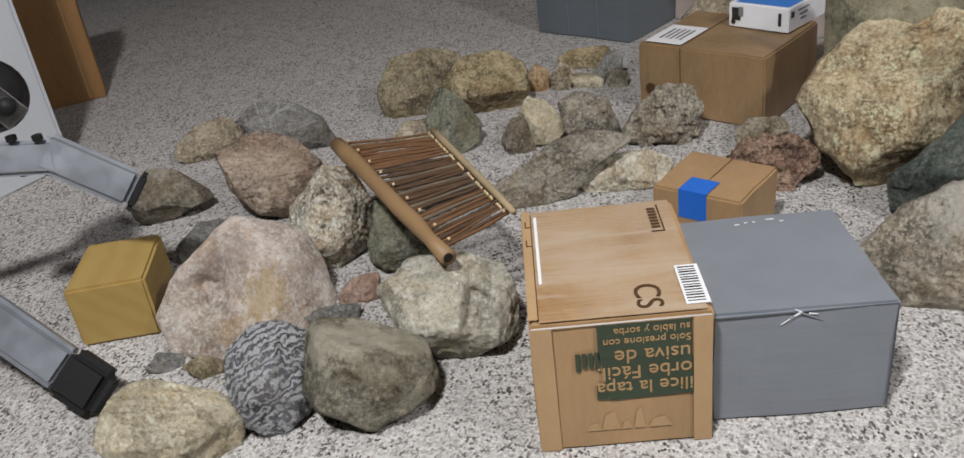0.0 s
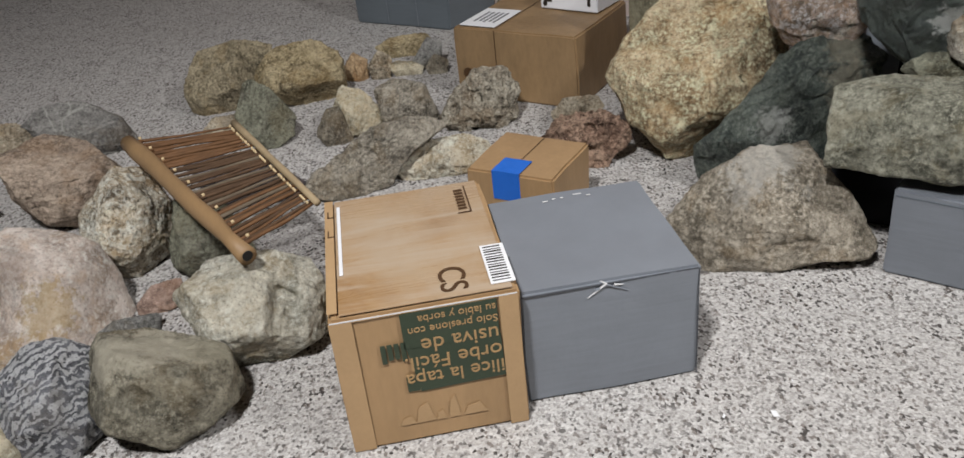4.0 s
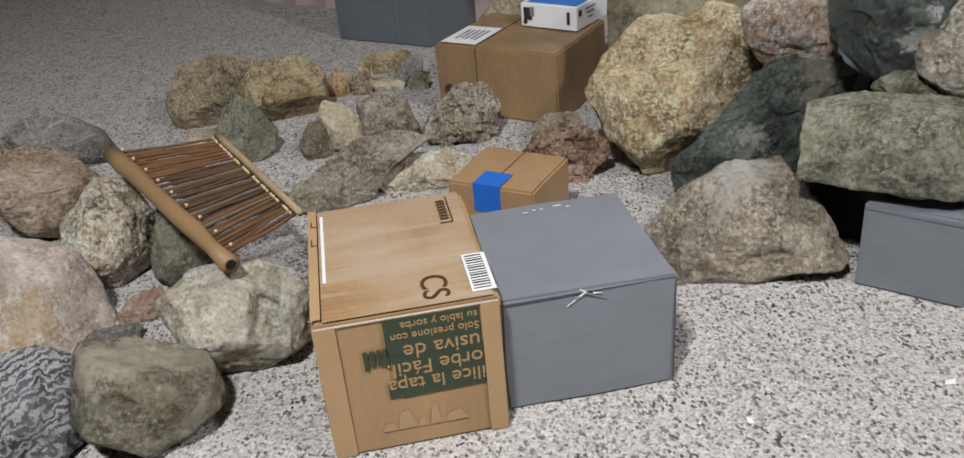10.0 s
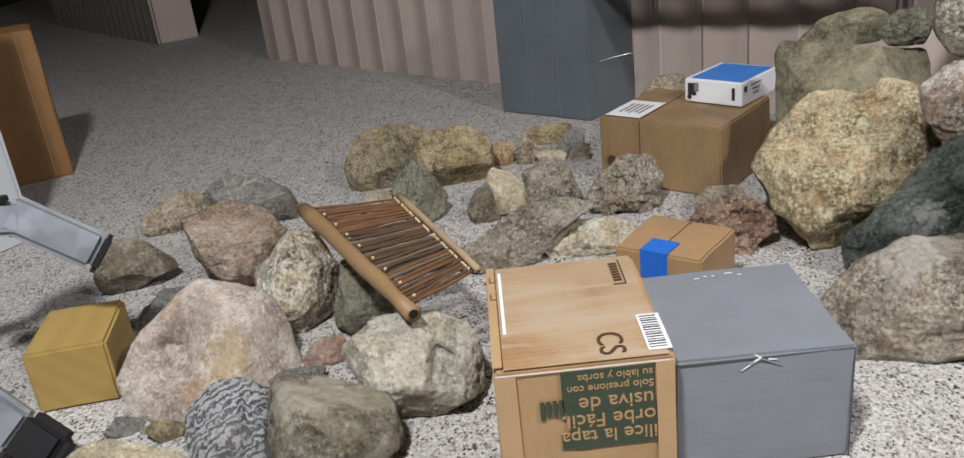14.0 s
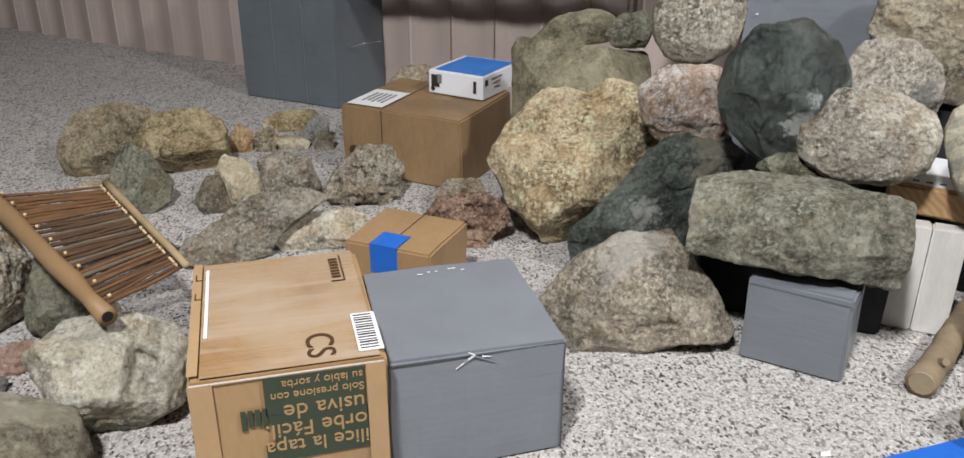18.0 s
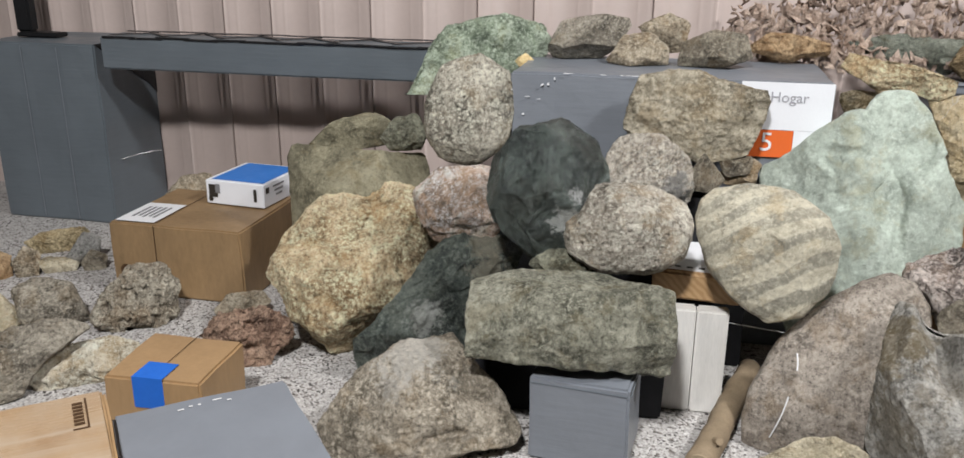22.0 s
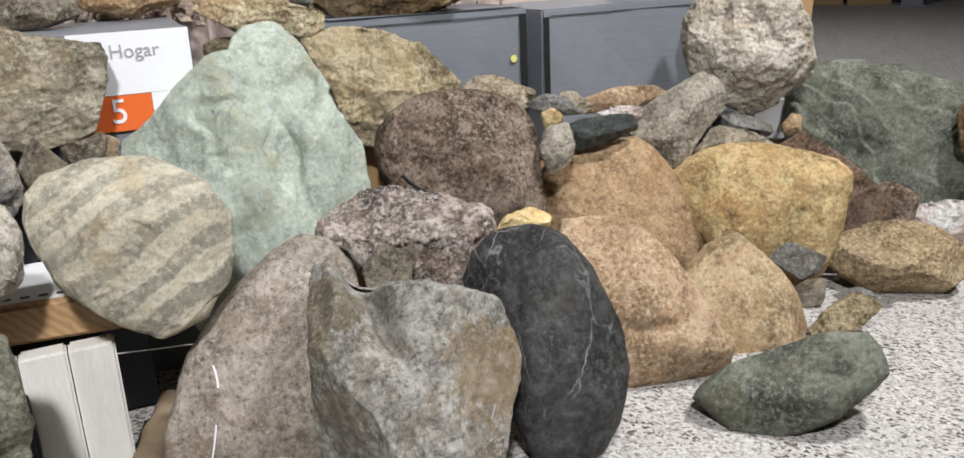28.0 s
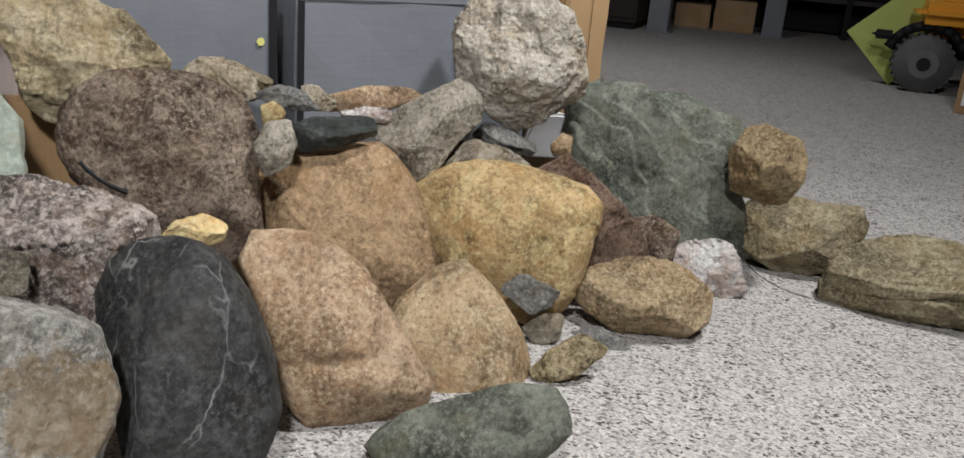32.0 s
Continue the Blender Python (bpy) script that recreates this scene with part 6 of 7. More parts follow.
strip(tape_box, "flap_seam", BROWN_INK, 0.0, 0.001, -0.028, 0.078, 0.1224)
# small grey box
part("lid_seam", block(0.15, 0.0012, 0.0012, 0.0, -0.0662, 0.133, 0), GREY_DARK, small_grey, "dark lid seam")
part("lid_seam", block(0.0012, 0.126, 0.0012, 0.0782, 0, 0.133, 0), GREY_DARK, small_grey, "dark lid seam")
# far carton
strip(far_carton, "shipping_label", WHITE_PAPER, -0.145, -0.05, -0.135, 0.0, 0.1735, label="white shipping label")
for k in range(5):
    strip(far_carton, "label_bar", GREY_INK, -0.125 + 0.013 * k, -0.119 + 0.013 * k, -0.105 + 0.006 * (k % 2), -0.03, 0.1745)
front_strip(far_carton, "flap_seam", BROWN_INK, -0.047, -0.0455, 0.0, 0.17, -0.1455)
strip(far_carton, "flap_seam", BROWN_INK, -0.047, -0.0455, -0.135, 0.14, 0.1733)
for x in (-0.125, -0.085):
    part("stamp", rod((x, -0.1455, 0.06), (x, -0.147, 0.06), 0.014, sides=16), BROWN_INK, far_carton, "round dark printed stamp")
# small white box
strip(white_box, "blue_panel", BLUE_PRINT, -0.062, 0.074, -0.08, 0.075, 0.0592, label="blue printed top panel")
front_strip(white_box, "photo_print", INK, -0.068, -0.045, 0.018, 0.048, -0.0885, label="dark printed picture")
front_strip(white_box, "photo_print", GREY_INK, -0.05, -0.038, 0.028, 0.05, -0.089, label="grey printed picture")
part("logo_shape", rod((-0.064, -0.0885, 0.013), (-0.064, -0.0895, 0.013), 0.006, sides=12), INK, white_box, "round dark printed shape")
front_strip(white_box, "device_print", INK, 0.052, 0.06, 0.015, 0.045, -0.0885, label="black oval printed device")
for k in range(3):
    part("text_bar", block(0.0008, 0.05 - 0.012 * k, 0.004, 0.0782, -0.02, 0.042 - 0.011 * k, 0), GREY_INK, white_box)
part("text_bar", block(0.0008, 0.014, 0.014, 0.0782, -0.07, 0.033, 0), INK, white_box)
# tall grey carton and shelf
for x in (-0.05, 0.06):
    front_strip(pillar, "tape_seam", GREY_PAINT, x, x + 0.002, 0.01, 0.49, -0.138)
part("black_corner_tape", quad([(0.1785, -0.138, 0.5), (0.1785, 0.13, 0.5), (0.1785, 0.13, 0.33), (0.1785, 0.1, 0.36)], 0.001), BLACK_TAPE, pillar, "black tape at the corner")
rnd = random.Random(11)
for k in range(12):
    x, lift = -0.47 + k * 0.078, 0.0868 + 0.0006 * (k % 3)
    y0, y1 = rnd.uniform(-0.046, -0.03), rnd.uniform(0.02, 0.045)
    if k % 2:
        y0, y1 = y1, y0
    part("black_tape", quad([(x, y0, lift), (x + 0.09, y1, lift), (x + 0.096, y1 + 0.01, lift + 0.001), (x + 0.004, y0 + 0.012, lift + 0.001)], 0.0015), BLACK_TAPE, beam, "wrinkled black tape")
    part("black_tape", quad([(x, 0.03 + rnd.uniform(0, 0.01), lift + 0.002), (x + 0.08, 0.03 + rnd.uniform(0, 0.01), lift + 0.002), (x + 0.08, 0.05, lift + 0.003), (x, 0.05, lift + 0.003)], 0.0015), BLACK_TAPE, beam, "wrinkled black tape")
    part("tape_edge", rod((x - 0.01, -0.052, 0.0835 + rnd.uniform(-0.002, 0.002)), (x + 0.085, -0.052, 0.0835 + rnd.uniform(-0.002, 0.002)), 0.0032, 0.003, 6), BLACK_TAPE, beam, "rolled edge of black tape")
stand = thing("stand", "black metal foot standing on the grey carton", "stand", pose(0.23, 2.84, 0.503, 0, 0, -39.8))
part("foot", block(0.13, 0.05, 0.012, 0, 0, 0, 0.003), BLACK_PLASTIC, stand)
part("upright", block(0.05, 0.035, 0.3, -0.045, 0, 0.0125, 0.006), BLACK_PLASTIC, stand)
# long carton with the printed end
LF = -0.1445
front_strip(long_box, "white_panel", WHITE_GLOSS, 0.135, 0.298, 0.442, 0.53, LF, label="white printed end of the carton")
front_strip(long_box, "white_panel", WHITE_GLOSS, 0.2355, 0.298, 0.3, 0.4415, LF, label="white printed end of the carton")
letters("Hogar", 0.027, PALE_INK, long_box, at(FRONT, 0.187, LF - 0.0014, 0.494))
front_strip(long_box, "orange_panel", ORANGE_PRINT, 0.1, 0.235, 0.39, 0.4412, LF, label="orange printed panel")
letters("5", 0.05, WHITE_GLOSS, long_box, at(FRONT, 0.176, LF - 0.0014, 0.402))
rnd = random.Random(3)
for k in range(15):
    x, z, w, h = rnd.uniform(-0.3, -0.2), rnd.uniform(0.36, 0.52), rnd.uniform(0.002, 0.011), rnd.uniform(0.001, 0.006)
    part("paint_chip", quad([(x, LF, z), (x + w, LF, z + rnd.uniform(-0.6, 0.6) * h), (x + w * 0.8, LF, z + h), (x + w * rnd.uniform(0, 0.4), LF, z + h * 0.7)], 0.0006), WHITE_PAPER, long_box, "chip of missing paint")
for k in range(9):
    x = -0.29 + rnd.uniform(0, 0.4)
    part("worn_edge", quad([(x, LF, 0.5302), (x + rnd.uniform(0.004, 0.014), LF, 0.5302), (x + rnd.uniform(0.006, 0.02), LF, 0.5316), (x - 0.002, LF, 0.5316)], 0.0006), WHITE_PAPER, long_box, "worn white edge")
# grey cartons of the back row
part("yellow_spot", rod((0.168, -0.1235, 0.412), (0.168, -0.1245, 0.412), 0.0075, sides=6), plain("yellow_sticker", (0.7, 0.68, 0.22), 0.5), grey_a, "small yellow sticker")
part("top_seam", block(0.39, 0.0016, 0.0016, 0, -0.1224, 0.494, 0), GREY_EDGE, grey_a)
strip(grey_a, "shiny_tape", GREY_PAINT, -0.19, 0.19, -0.12, -0.08, 0.5095, 0.0012, "glossy painted tape")
part("side_seam", block(0.014, 0.002, 0.49, 0.19, -0.123, 0.005, 0), GAP_EDGE_BLACK, grey_a, "black strip down the edge")
part("top_seam", block(0.47, 0.0016, 0.0016, 0, -0.1224, 0.486, 0), GREY_EDGE, grey_b)
part("side_seam", block(0.012, 0.002, 0.48, -0.242, -0.123, 0.005, 0), GAP_EDGE_BLACK, grey_b, "black strip down the edge")

for box, wide, deep, tall in ((side_card, 0.3, 0.06, 0.33), (end_card, 0.12, 0.25, 0.56), (ledge, 0.6, 0.2, 0.2)):
    front_strip(box, "flap_seam", BROWN_INK, wide * 0.1, wide * 0.1 + 0.0012, 0.01, tall - 0.01, -deep / 2 - 0.004)
    front_strip(box, "corner_tape", CARD, -wide * 0.48, -wide * 0.48 + 0.012, 0.005, tall - 0.005, -deep / 2 - 0.004, label="brown tape down the corner")

# ---- timber, post, stick and tape ----
post = thing("board", "white painted wooden board standing under a timber", "board", pose(1.11, 1.09, 0, 0, 0, -38))
for k in range(3):
    part("plank", block(0.052, 0.03, 0.19, -0.056 + k * 0.0535, 0.0015 * (k % 2), 0, 0.003), WHITE_WOOD, post)
timber = thing("timber", "sawn timber offcut with a white paper on top", "timber", pose(1.248, 1.2, 0.195, 0, 0, -45))
part("body", block(0.15, 0.32, 0.05, 0, 0, 0, 0.005, 3), RAW_WOOD, timber)
part("paper", block(0.14, 0.3, 0.001, 0, 0, 0.0502, 0), WHITE_PAPER, timber, "white printed paper sheet")
for k in range(6):
    strip(timber, "print_bar", INK, -0.06 + k * 0.02, -0.05 + k * 0.02, -0.14, -0.134, 0.0514)
stick = thing("stick", "dry grey brown stick lying on the carpet", "stick")
part("bark", rod((1.005, 0.9, 0.024), (1.29, 1.1, 0.026), 0.023, 0.02, 14, 12, 0.003, 3), STICK, stick, smooth=True)
part("cut_end", rod((1.0045, 0.8995, 0.024), (1.0025, 0.898, 0.024), 0.019, 0.018, 14), STICK_END, stick, "weathered cut end")
part("knot", rod((1.05, 0.925, 0.036), (1.045, 0.905, 0.05), 0.009, 0.006, 8), STICK, stick)
floor_tape = thing("tape_strip", "strip of blue masking tape stuck to the carpet", "tape")
part("strip", quad([(0.83, 0.742, 0.0012), (1.004, 0.75, 0.0012), (1.016, 0.8, 0.0012), (0.835, 0.789, 0.0012)], 0.0012), BLUE_TAPE, floor_tape)


def wire(label, points, r=0.0007, mat=None, name="wire"):
    """A thin bent wire or thread along a few points."""
    cu = bpy.data.curves.new(name, "CURVE")
    cu.dimensions, cu.bevel_depth, cu.bevel_resolution = "3D", r, 1
    sp = cu.splines.new("NURBS")
    sp.points.add(len(points) - 1)
    for p, c in zip(sp.points, points):
        p.co = (*c, 1)
    sp.use_endpoint_u, sp.order_u, sp.resolution_u = True, 3, 6
    tmp = bpy.data.objects.new(name, cu)
    scene.collection.objects.link(tmp)
    bpy.context.view_layer.update()
    me = bpy.data.meshes.new_from_object(tmp.evaluated_get(bpy.context.evaluated_depsgraph_get()))
    bpy.data.objects.remove(tmp)
    me.materials.clear()
    me.materials.append(mat or WHITE_PAPER)
    return tagged(new(name, me), label, "wire")


# ---- twig rack ----
rack = thing("twig_rack", "rack of dark twigs set between two peeled poles", "rack")
A, B, C, D = Vector((-0.352, 1.552, 0.2)), Vector((-0.126, 1.143, 0.165)), Vector((-0.168, 1.556, 0.2)), Vector((-0.022, 1.215, 0.186))
part("pole", rod(A, B, 0.015, 0.0125, 18, 8, 0.002, 1), BAMBOO, rack, "thick peeled pole", True)
# solid pole: a black disc paints the dark inside of its end
part("pole_core", rod(B + (B - A).normalized() * 0.0005, B + (B - A).normalized() * 0.002, 0.008, 0.008, 12), BLACK_TAPE, rack, "black disc standing in for the shade of a hollow end")
part("pole", rod(C + Vector((0, 0, 0.007)), D + Vector((0, 0, 0.007)), 0.0065, 0.0055, 10, 6, 0.001, 2), BARE_STICK, rack, "thin pale pole", True)
rnd = random.Random(21)
for k in range(42):
    f = 0.03 + 0.94 * (k + rnd.uniform(-0.35, 0.35)) / 41
    a, b = A.lerp(B, f) + Vector((0, 0, 0.004)), C.lerp(D, f + rnd.uniform(-0.015, 0.015)) + Vector((0, 0, 0.002))
    way = (b - a).normalized()
    tw = part("twig", rod(a, b + way * rnd.uniform(0.0, 0.006), rnd.uniform(0.0026, 0.0042), rnd.uniform(0.002, 0.0032), 8, 6, 0.003, k), (TWIG_RUST if k < 13 or k > 30 and k % 2 else TWIG_GREY if k % 5 == 2 else TWIG), rack, smooth=True)
    if k % 5 == 1:
        part("cut_end", rod(a + way * 0.012 + Vector((0, 0, 0.012)), a + way * 0.016 + Vector((0, 0, 0.0125)), 0.0026, 0.0026, 8), TWIG_CUT, tw, "pale cut end")
    else:
        part("cut_end", rod(b - way * 0.012 + Vector((0, 0, 0.003)), b - way * 0.009 + Vector((0, 0, 0.003)), 0.0032, 0.0032, 8), TWIG_CUT, tw, "pale cut end")

# ---- threads and scraps ----
wire("thin white wire across the gap under the banded boulder", [(1.162, 1.032, 0.173), (1.2, 1.0, 0.168), (1.235, 0.965, 0.166)], 0.0006)
wire("white thread lying on the purple grey boulder", [(1.1914, 0.9092, 0.1651), (1.1882, 0.9008, 0.1534), (1.1828, 0.8973, 0.1424)], 0.0013)
wire("white thread lying on the purple grey boulder", [(1.1663, 0.8924, 0.103), (1.157, 0.8908, 0.0786), (1.149, 0.8947, 0.0532), (1.1462, 0.9017, 0.0319)], 0.0013)
wire("white wire bent up between two boulders", [(1.358, 0.659, 0.001), (1.2722, 0.6014, 0.0812), (1.2664, 0.5839, 0.1134), (1.2581, 0.5728, 0.1469)], 0.0011)
wire("white thread on the carpet beside a cream rock", [(1.0976, 0.6922, 0.0012), (1.1266, 0.667, 0.0011), (1.1669, 0.6486, 0.0011)], 0.0007)
wire("pale wire hooked round a brown rock", [(2.4922, 0.1088, 0.2029), (2.475, 0.082, 0.182), (2.455, 0.062, 0.175), (2.4409, 0.0433, 0.1829)], 0.0016, CHROME)
wire("pale wire looped on the carpet under a rock", [(2.6, 0.05, 0.0015), (2.55, 0.035, 0.0015), (2.5, -0.0015, 0.0015), (2.46, -0.043, 0.0015), (2.45, -0.0823, 0.0015)], 0.0008, CHROME)
wire("pale wire sticking out by the tall grey carton", [(0.3793, 2.642, 0.175), (0.43, 2.65, 0.185), (0.49, 2.66, 0.187)], 0.0011, CHROME)
wire("dark cable end under the mauve boulder", [(1.6613, 0.919, 0.2785), (1.6654, 0.895, 0.2517), (1.6835, 0.8609, 0.2393)], 0.004, BLACK_PLASTIC, "cable")
wire("short white thread on the carpet near the tape", [(0.933, 0.847, 0.0012), (0.925, 0.838, 0.004), (0.919, 0.829, 0.0012)], 0.0007)
for sx, sy, size in ((0.5118, 0.8177, 0.006), (0.7893, 0.817, 0.008), (0.62, 0.93, 0.0025), (0.56, 0.87, 0.002), (0.45, 0.83, 0.0025)):
    scrap = thing("paper_scrap", "tiny torn white scrap on the carpet", "paper", pose(sx, sy, 0.0005, 0, 0, sx * 900), "scraps on the carpet")
    part("flake", quad([(-size, -0.4 * size, 0.0), (0.7 * size, -0.6 * size, 0.001), (size, 0.5 * size, 0.0025), (-0.5 * size, 0.7 * size, 0.0)], 0.0006), WHITE_PAPER, scrap)

# ---- left side: pine block, tripod, panel, carton ----
pine = thing("wood_block", "sawn yellowed pine block standing on the carpet", "block", pose(-0.735, 1.328, 0, 0, 0, 9))
part("body", worn_block(0.135, 0.165, 0.115, 0.005, 0.002, 31, 4), PINE, pine)
tripod = thing("tripod", "silver aluminium tripod with black rubber feet", "tripod")


def channel(a, b, wide, thick, mat, parent, name, label="", face=(0.45, -0.85, 0.28)):
    """A flat oval-edged tube from a to b, its broad side turned to face."""
    a, b = Vector(a), Vector(b)
    z = (b - a).normalized()
    y = (Vector(face) - z * z.dot(Vector(face))).normalized()
    bm = block(wide, thick, (b - a).length, 0, 0, 0, thick * 0.3, 3)
    bm.transform(Matrix.Translation(a) @ Matrix((y.cross(z), y, z)).transposed().to_4x4())
    return part(name, bm, mat, parent, label)


arm = channel((-0.77, 1.3005, 0.345), (-0.654, 1.323, 0.249), 0.066, 0.03, SILVER, tripod, "arm", "silver channel arm")
channel((-0.6545, 1.3229, 0.2494), (-0.645, 1.3247, 0.2415), 0.07, 0.034, BLACK_PLASTIC, arm, "end_cap", "black rounded end cap")
brace = channel((-0.9, 1.262, 0.356), (-0.745, 1.302, 0.33), 0.056, 0.024, SILVER, tripod, "brace", "silver channel brace")
for f in (0.62, 0.85):
    c = Vector((-0.9, 1.262, 0.362)).lerp(Vector((-0.742, 1.302, 0.334)), f)
    for dz in (0.026, -0.034):
        part("bolt", rod(c + Vector((0, 0, dz)), c + Vector((0, 0, dz + 0.008)), 0.0085, sides=12), BLACK_PLASTIC, brace, "black bolt head")
joint = part("joint", rod((-0.842, 1.335, 0.432), (-0.818, 1.285, 0.45), 0.06, 0.05, 28), BLACK_PLASTIC, tripod, "black plastic hinge joint", True)
channel((-0.812, 1.272, 0.466), (-0.775, 1.284, 0.404), 0.044, 0.007, CHROME, joint, "hinge_plate", "bright steel hinge plate")
part("knob", rod((-0.782, 1.276, 0.43), (-0.774, 1.26, 0.435), 0.016, 0.013, 16), BLACK_PLASTIC, joint, "round black knob", True)
leg = channel((-1.1, 1.25, 0.29), (-0.725, 1.078, 0.064), 0.072, 0.036, SILVER, tripod, "leg", "silver square leg")
foot = channel((-0.734, 1.082, 0.069), (-0.664, 1.05, 0.031), 0.082, 0.046, BLACK_PLASTIC, leg, "rubber_foot", "black rubber foot")
for v in foot.data.vertices:
    v.co.z = max(v.co.z, 0.001)
channel((-1.1, 1.25, 0.29), (-0.83, 1.34, 0.4), 0.04, 0.03, SILVER, tripod, "strut", "silver strut")
channel((-1.1, 1.25, 0.29), (-1.3, 1.0, 0.0), 0.05, 0.036, SILVER, tripod, "leg", "silver square leg")
panel = thing("white_panel", "plain white upright panel behind the tripod", "panel", pose(-1.285, 1.965, 0, 0, 0, 61))
part("sheet", block(0.36, 0.035, 0.8, -0.02, 0.0, 0.0, 0.004), PLASTIC_WHITE, panel)
part("trim", block(0.008, 0.037, 0.8, 0.164, 0.0, 0.0, 0.002), PLASTIC_WHITE, panel)
left_carton = carton("tall narrow brown carton standing on the carpet", pose(-1.485, 2.665, 0, 0, 0, 25), 0.3, 0.18, 0.46, CARD_DEEP, 14)
front_strip(left_carton, "tape_seam", CARD, 0.1, 0.104, 0.01, 0.45, -0.0925)

# ---- back row bits ----
bag = thing("paper_scrap", "crumpled white paper between the back stones", "paper")
bm = worn_block(0.115, 0.016, 0.095, 0.005, 0.012, 77, 8)
bm.transform(pose(2.442, 0.482, 0.196, 14, 6, -39.6))
part("sheet", bm, WHITE_PAPER, bag)
rnd = np.random.RandomState(4)
verts, faces = [], []
for k in range(1500):
    f = rnd.rand()
    u = rnd.rand() ** 0.8
    # ridge of flakes along the ribbed wall, sinking towards the cartons
    c = np.array([1.66 + 0.62 * f, 1.66 - 0.59 * f, 0.0]) + np.array([-0.69, -0.727, 0]) * 0.2 * u
    c[2] = 0.52 + (0.1 + 0.12 * f) * (1 - u) + rnd.uniform(-0.01, 0.02)
    s = rnd.uniform(0.007, 0.021)
    R = np.array(Euler(rnd.uniform(0, 6.3, 3)).to_matrix())
    shape = np.array([[1, 0, 0], [-1, 0.1, 0], [0, 0.55, 0.05], [0.1, -0.55, 0], [0.2, 0.1, 0.2], [-0.1, 0, -0.2]]) * rnd.uniform(0.7, 1.3, (6, 3)) * s
    n0 = len(verts)
    verts += (shape @ R.T + c).tolist()
    faces += [tuple(n0 + i for i in t) for t in ((0, 2, 4), (2, 1, 4), (1, 3, 4), (3, 0, 4), (2, 0, 5), (1, 2, 5), (3, 1, 5), (0, 3, 5))]
me = bpy.data.meshes.new("gravel_heap")
me.from_pydata(verts, [], faces)
me.materials.append(STONES["gravel"])
tagged(new("gravel_heap", me), "heap of pinkish brown stone flakes against the wall", "gravel", kind="stuff")

# ---- far end of the room ----
cabinet = thing("cabinet", "low dark maroon cabinet at the far end", "cabinet", pose(8.15, 1.75, 0, 0, 0, 90))
part("body", block(0.9, 0.5, 1.0, 0, 0, 0.05, 0.01), CABINET, cabinet)
part("plinth", block(0.86, 0.44, 0.05, 0, 0, 0, 0.003), BLACK_PLASTIC, cabinet)
part("door", block(0.42, 0.02, 0.9, -0.22, 0.262, 0.09, 0.004), CABINET, cabinet)
part("door", block(0.42, 0.02, 0.9, 0.22, 0.262, 0.09, 0.004), CABINET, cabinet)
for x, y in ((8.0, 1.13), (8.65, 0.28)):
    pst = thing("post", "square grey steel post at the far end", "post", pose(x, y, 0), "far posts")
    part("tube", block(0.16, 0.16, 2.6, 0, 0, 0, 0.01), GREY_POST, pst)
    part("base_plate", block(0.22, 0.22, 0.012, 0, 0, 0, 0.002), GREY_POST, pst)
for k, (x, y, w, h) in enumerate(((8.95, 0.98, 0.3, 0.2), (8.9, 0.62, 0.34, 0.26))):
    carton("low brown carton at the far end", pose(x, y, 0, 0, 0, 4), 0.3, w, h, CARD, 40 + k)
shelf = thing("shelf", "dark shelf unit in the shade at the far end", "shelf", pose(9.4, 0.3, 0, 0, 0, 90))
for x in (-1.9, -0.6, 0.6, 1.9):
    part("side", block(0.05, 0.5, 1.9, x, 0, 0, 0.004), BLACK_PLASTIC, shelf)
for z in (0.3, 0.9, 1.5, 1.85):
    part("board", block(3.8, 0.48, 0.04, 0, 0, z, 0.004), CABINET, shelf)
part("back", block(3.8, 0.02, 1.88, 0, -0.25, 0.02, 0.002), BLACK_PLASTIC, shelf)
truck = thing("toy_truck", "large yellow and black toy truck with grey tyres", "toy truck", pose(6.05, -0.6, 0))


def wheel(y, x=0.0):
    w = part("wheel", rod((x - 0.06, y, 0.152), (x + 0.06, y, 0.152), 0.15, 0.15, 32), RUBBER, truck, "grey knobbly tyre", True)
    for k in range(24):
        t = 2 * math.pi * k / 24
        part("tread", block(0.11, 0.02, 0.014, 0, 0, 0.146, 0.003, 1, Matrix.Translation((x, y, 0.152)) @ Matrix.Rotation(t, 4, "X")), RUBBER, w)
    part("rim", rod((x - 0.066, y, 0.152), (x - 0.055, y, 0.152), 0.075, 0.07, 24), HUB, w, "pale hub")
    part("hub_cap", rod((x - 0.072, y, 0.152), (x - 0.066, y, 0.152), 0.035, 0.035, 16), BLACK_PLASTIC, w, "black hub cap")


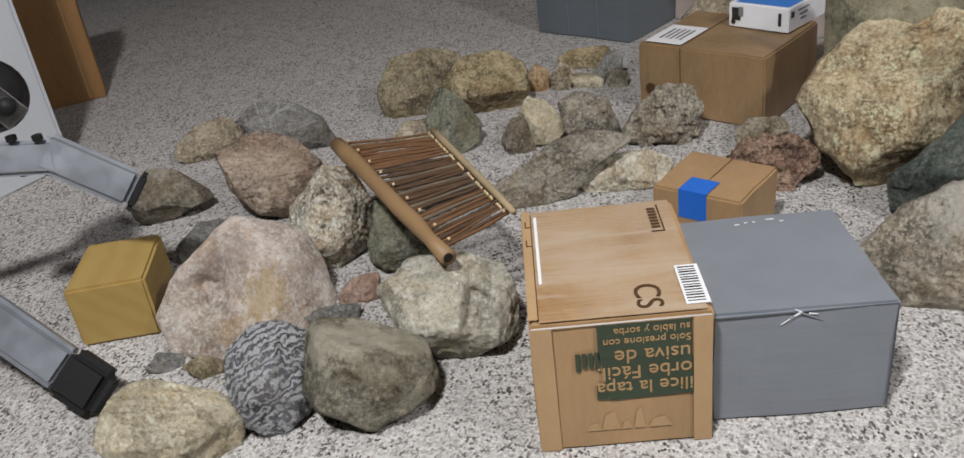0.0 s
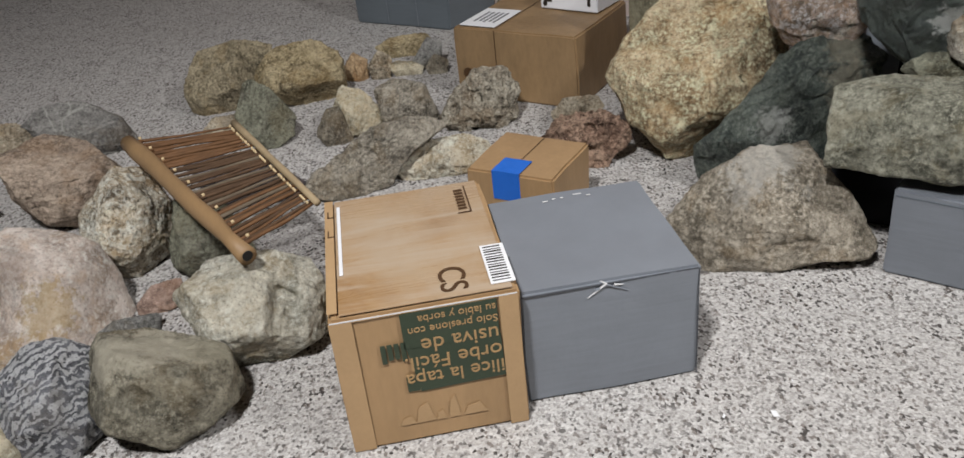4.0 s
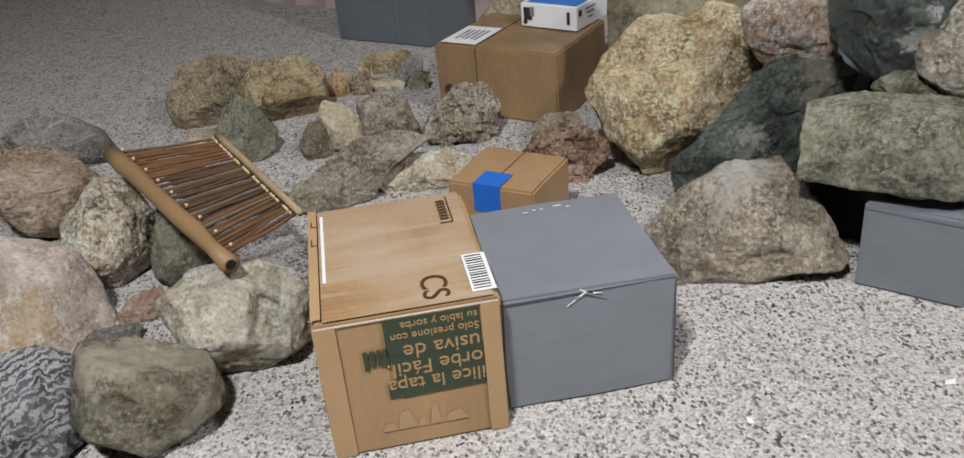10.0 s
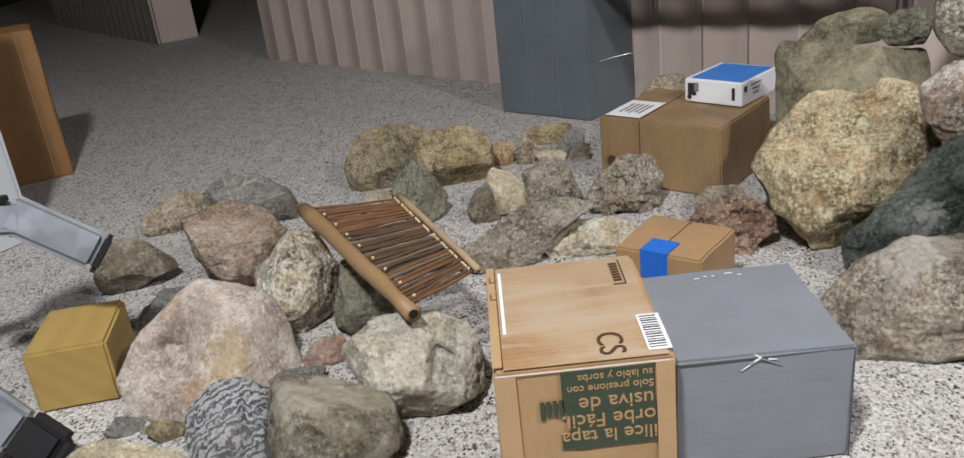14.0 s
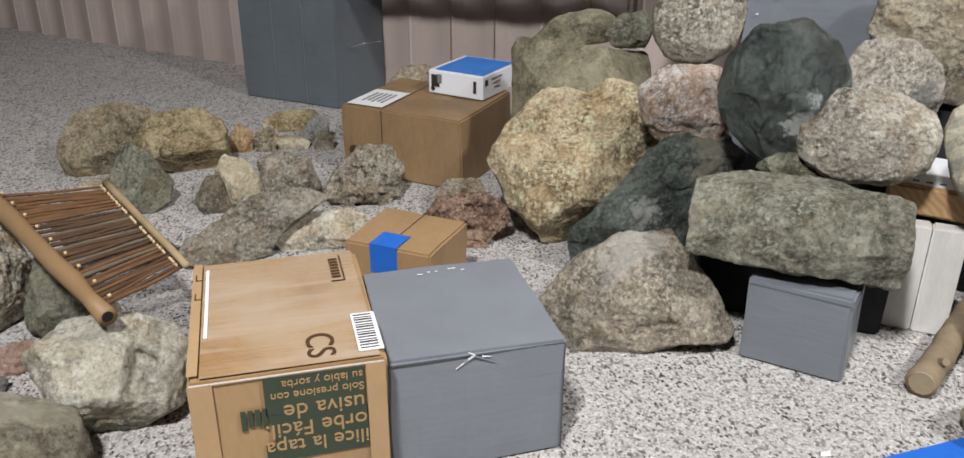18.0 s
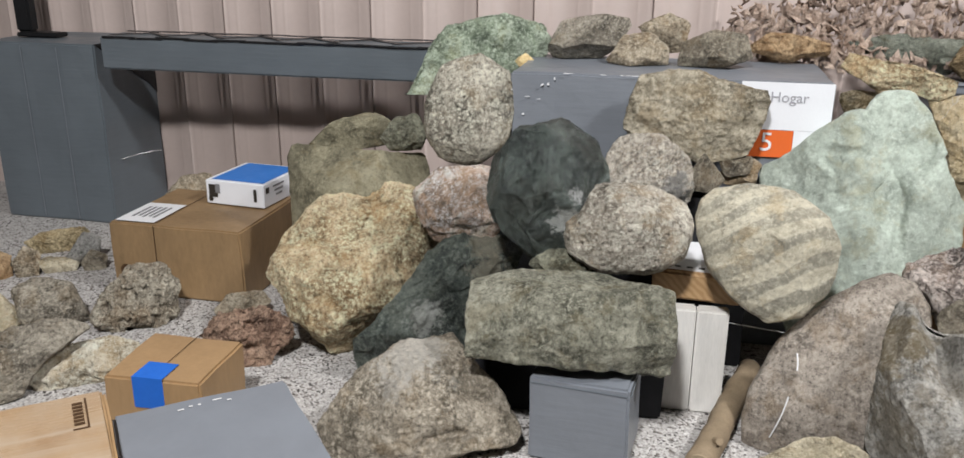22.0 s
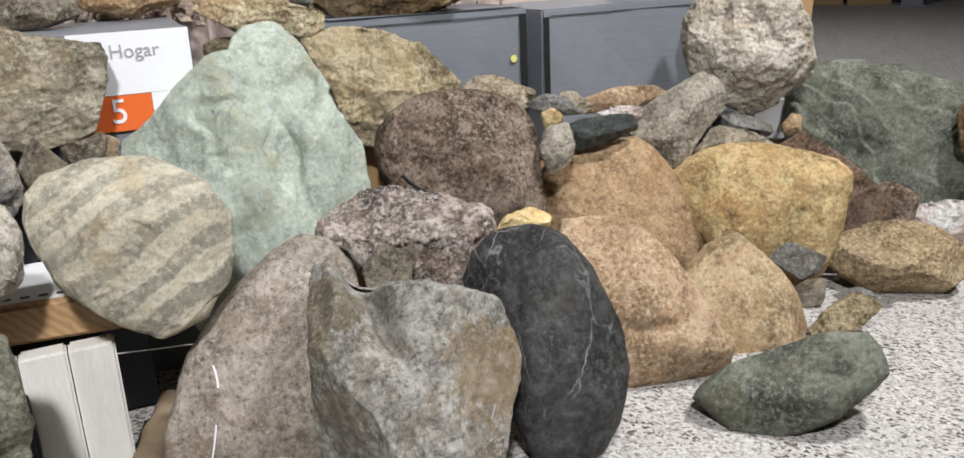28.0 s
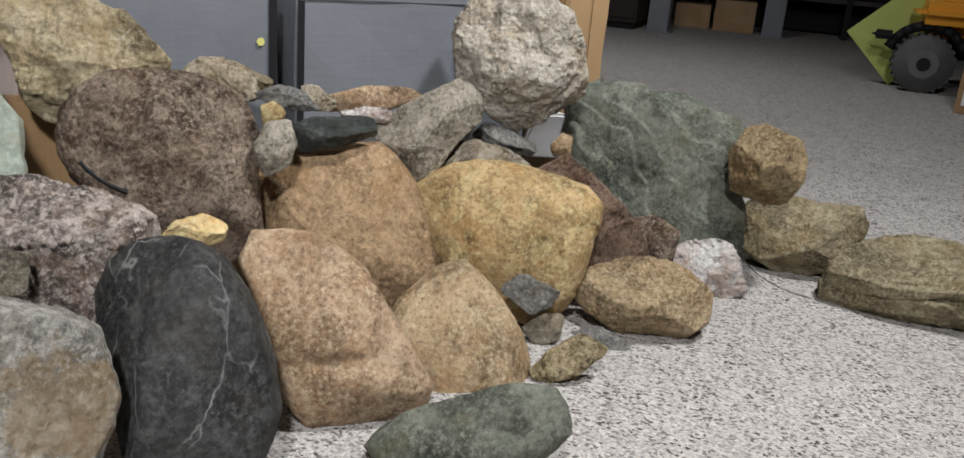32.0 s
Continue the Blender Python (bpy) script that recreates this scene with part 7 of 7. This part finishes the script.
wheel(0.0)
wheel(-0.75)
wheel(0.0, 0.6)
wheel(-0.75, 0.6)
part("chassis", block(0.5, 1.0, 0.1, 0.3, -0.35, 0.18, 0.02), BLACK_PLASTIC, truck)
part("fender", block(0.3, 0.42, 0.12, 0.02, -0.12, 0.36, 0.05, 4), YELLOW_PLASTIC, truck, "yellow plastic fender")
part("body", block(0.6, 0.9, 0.25, 0.32, -0.42, 0.28, 0.06, 4), YELLOW_PLASTIC, truck, "yellow plastic body")
part("cab", block(0.45, 0.45, 0.22, 0.32, -0.5, 0.53, 0.05, 4), BLACK_PLASTIC, truck)
for k in range(9):
    t0, t1 = math.radians(20 + 15 * k), math.radians(36 + 15 * k)
    part("wheel_arch", rod((-0.04, 0.2 * math.cos(t0), 0.152 + 0.2 * math.sin(t0)), (-0.04, 0.2 * math.cos(t1), 0.152 + 0.2 * math.sin(t1)), 0.026, sides=8), BLACK_PLASTIC, truck, "black plastic wheel arch", True)
part("bumper", block(0.06, 0.12, 0.05, -0.04, 0.22, 0.26, 0.02, 3), BLACK_PLASTIC, truck)
board = thing("leaning_board", "lime green board leaning on the toy truck", "board")
part("sheet", quad([(6.2, -0.47, 0.0), (6.2, -0.2, 0.27), (6.3, -0.62, 0.66), (6.3, -0.82, 0.44)], 0.012), LIME_BOARD, board)
right_carton = carton("brown carton with a white printed label", pose(5.391, -1.068, 0, 0, 0, 58.7), 0.62, 0.4, 0.36, CARD, 50)
RL = part("label", block(0.56, 0.001, 0.28, 0.0, 0.2052, 0.04, 0), WHITE_PAPER, right_carton, "white printed label")
letters("F", 0.045, INK, right_carton, Matrix(((0, 1, 0, 0.235), (0, 0, 1, 0.2068), (1, 0, 0, 0.058), (0, 0, 0, 1))))
part("print_bar", block(0.035, 0.001, 0.16, 0.245, 0.2068, 0.12, 0), GREY_INK, RL, "grey printed strip")
for k in range(5):
    part("print_bar", block(0.012, 0.001, 0.02 + 0.012 * (k % 3), 0.2, 0.2068, 0.1 + k * 0.04, 0), INK, RL)
part("photo_print", block(0.1, 0.001, 0.1, 0.11, 0.2068, 0.07, 0), GREY_INK, RL, "grey printed picture")
part("photo_print", rod((-0.02, 0.2064, 0.19), (-0.02, 0.2074, 0.19), 0.08, sides=20), INK, RL, "round dark printed picture")
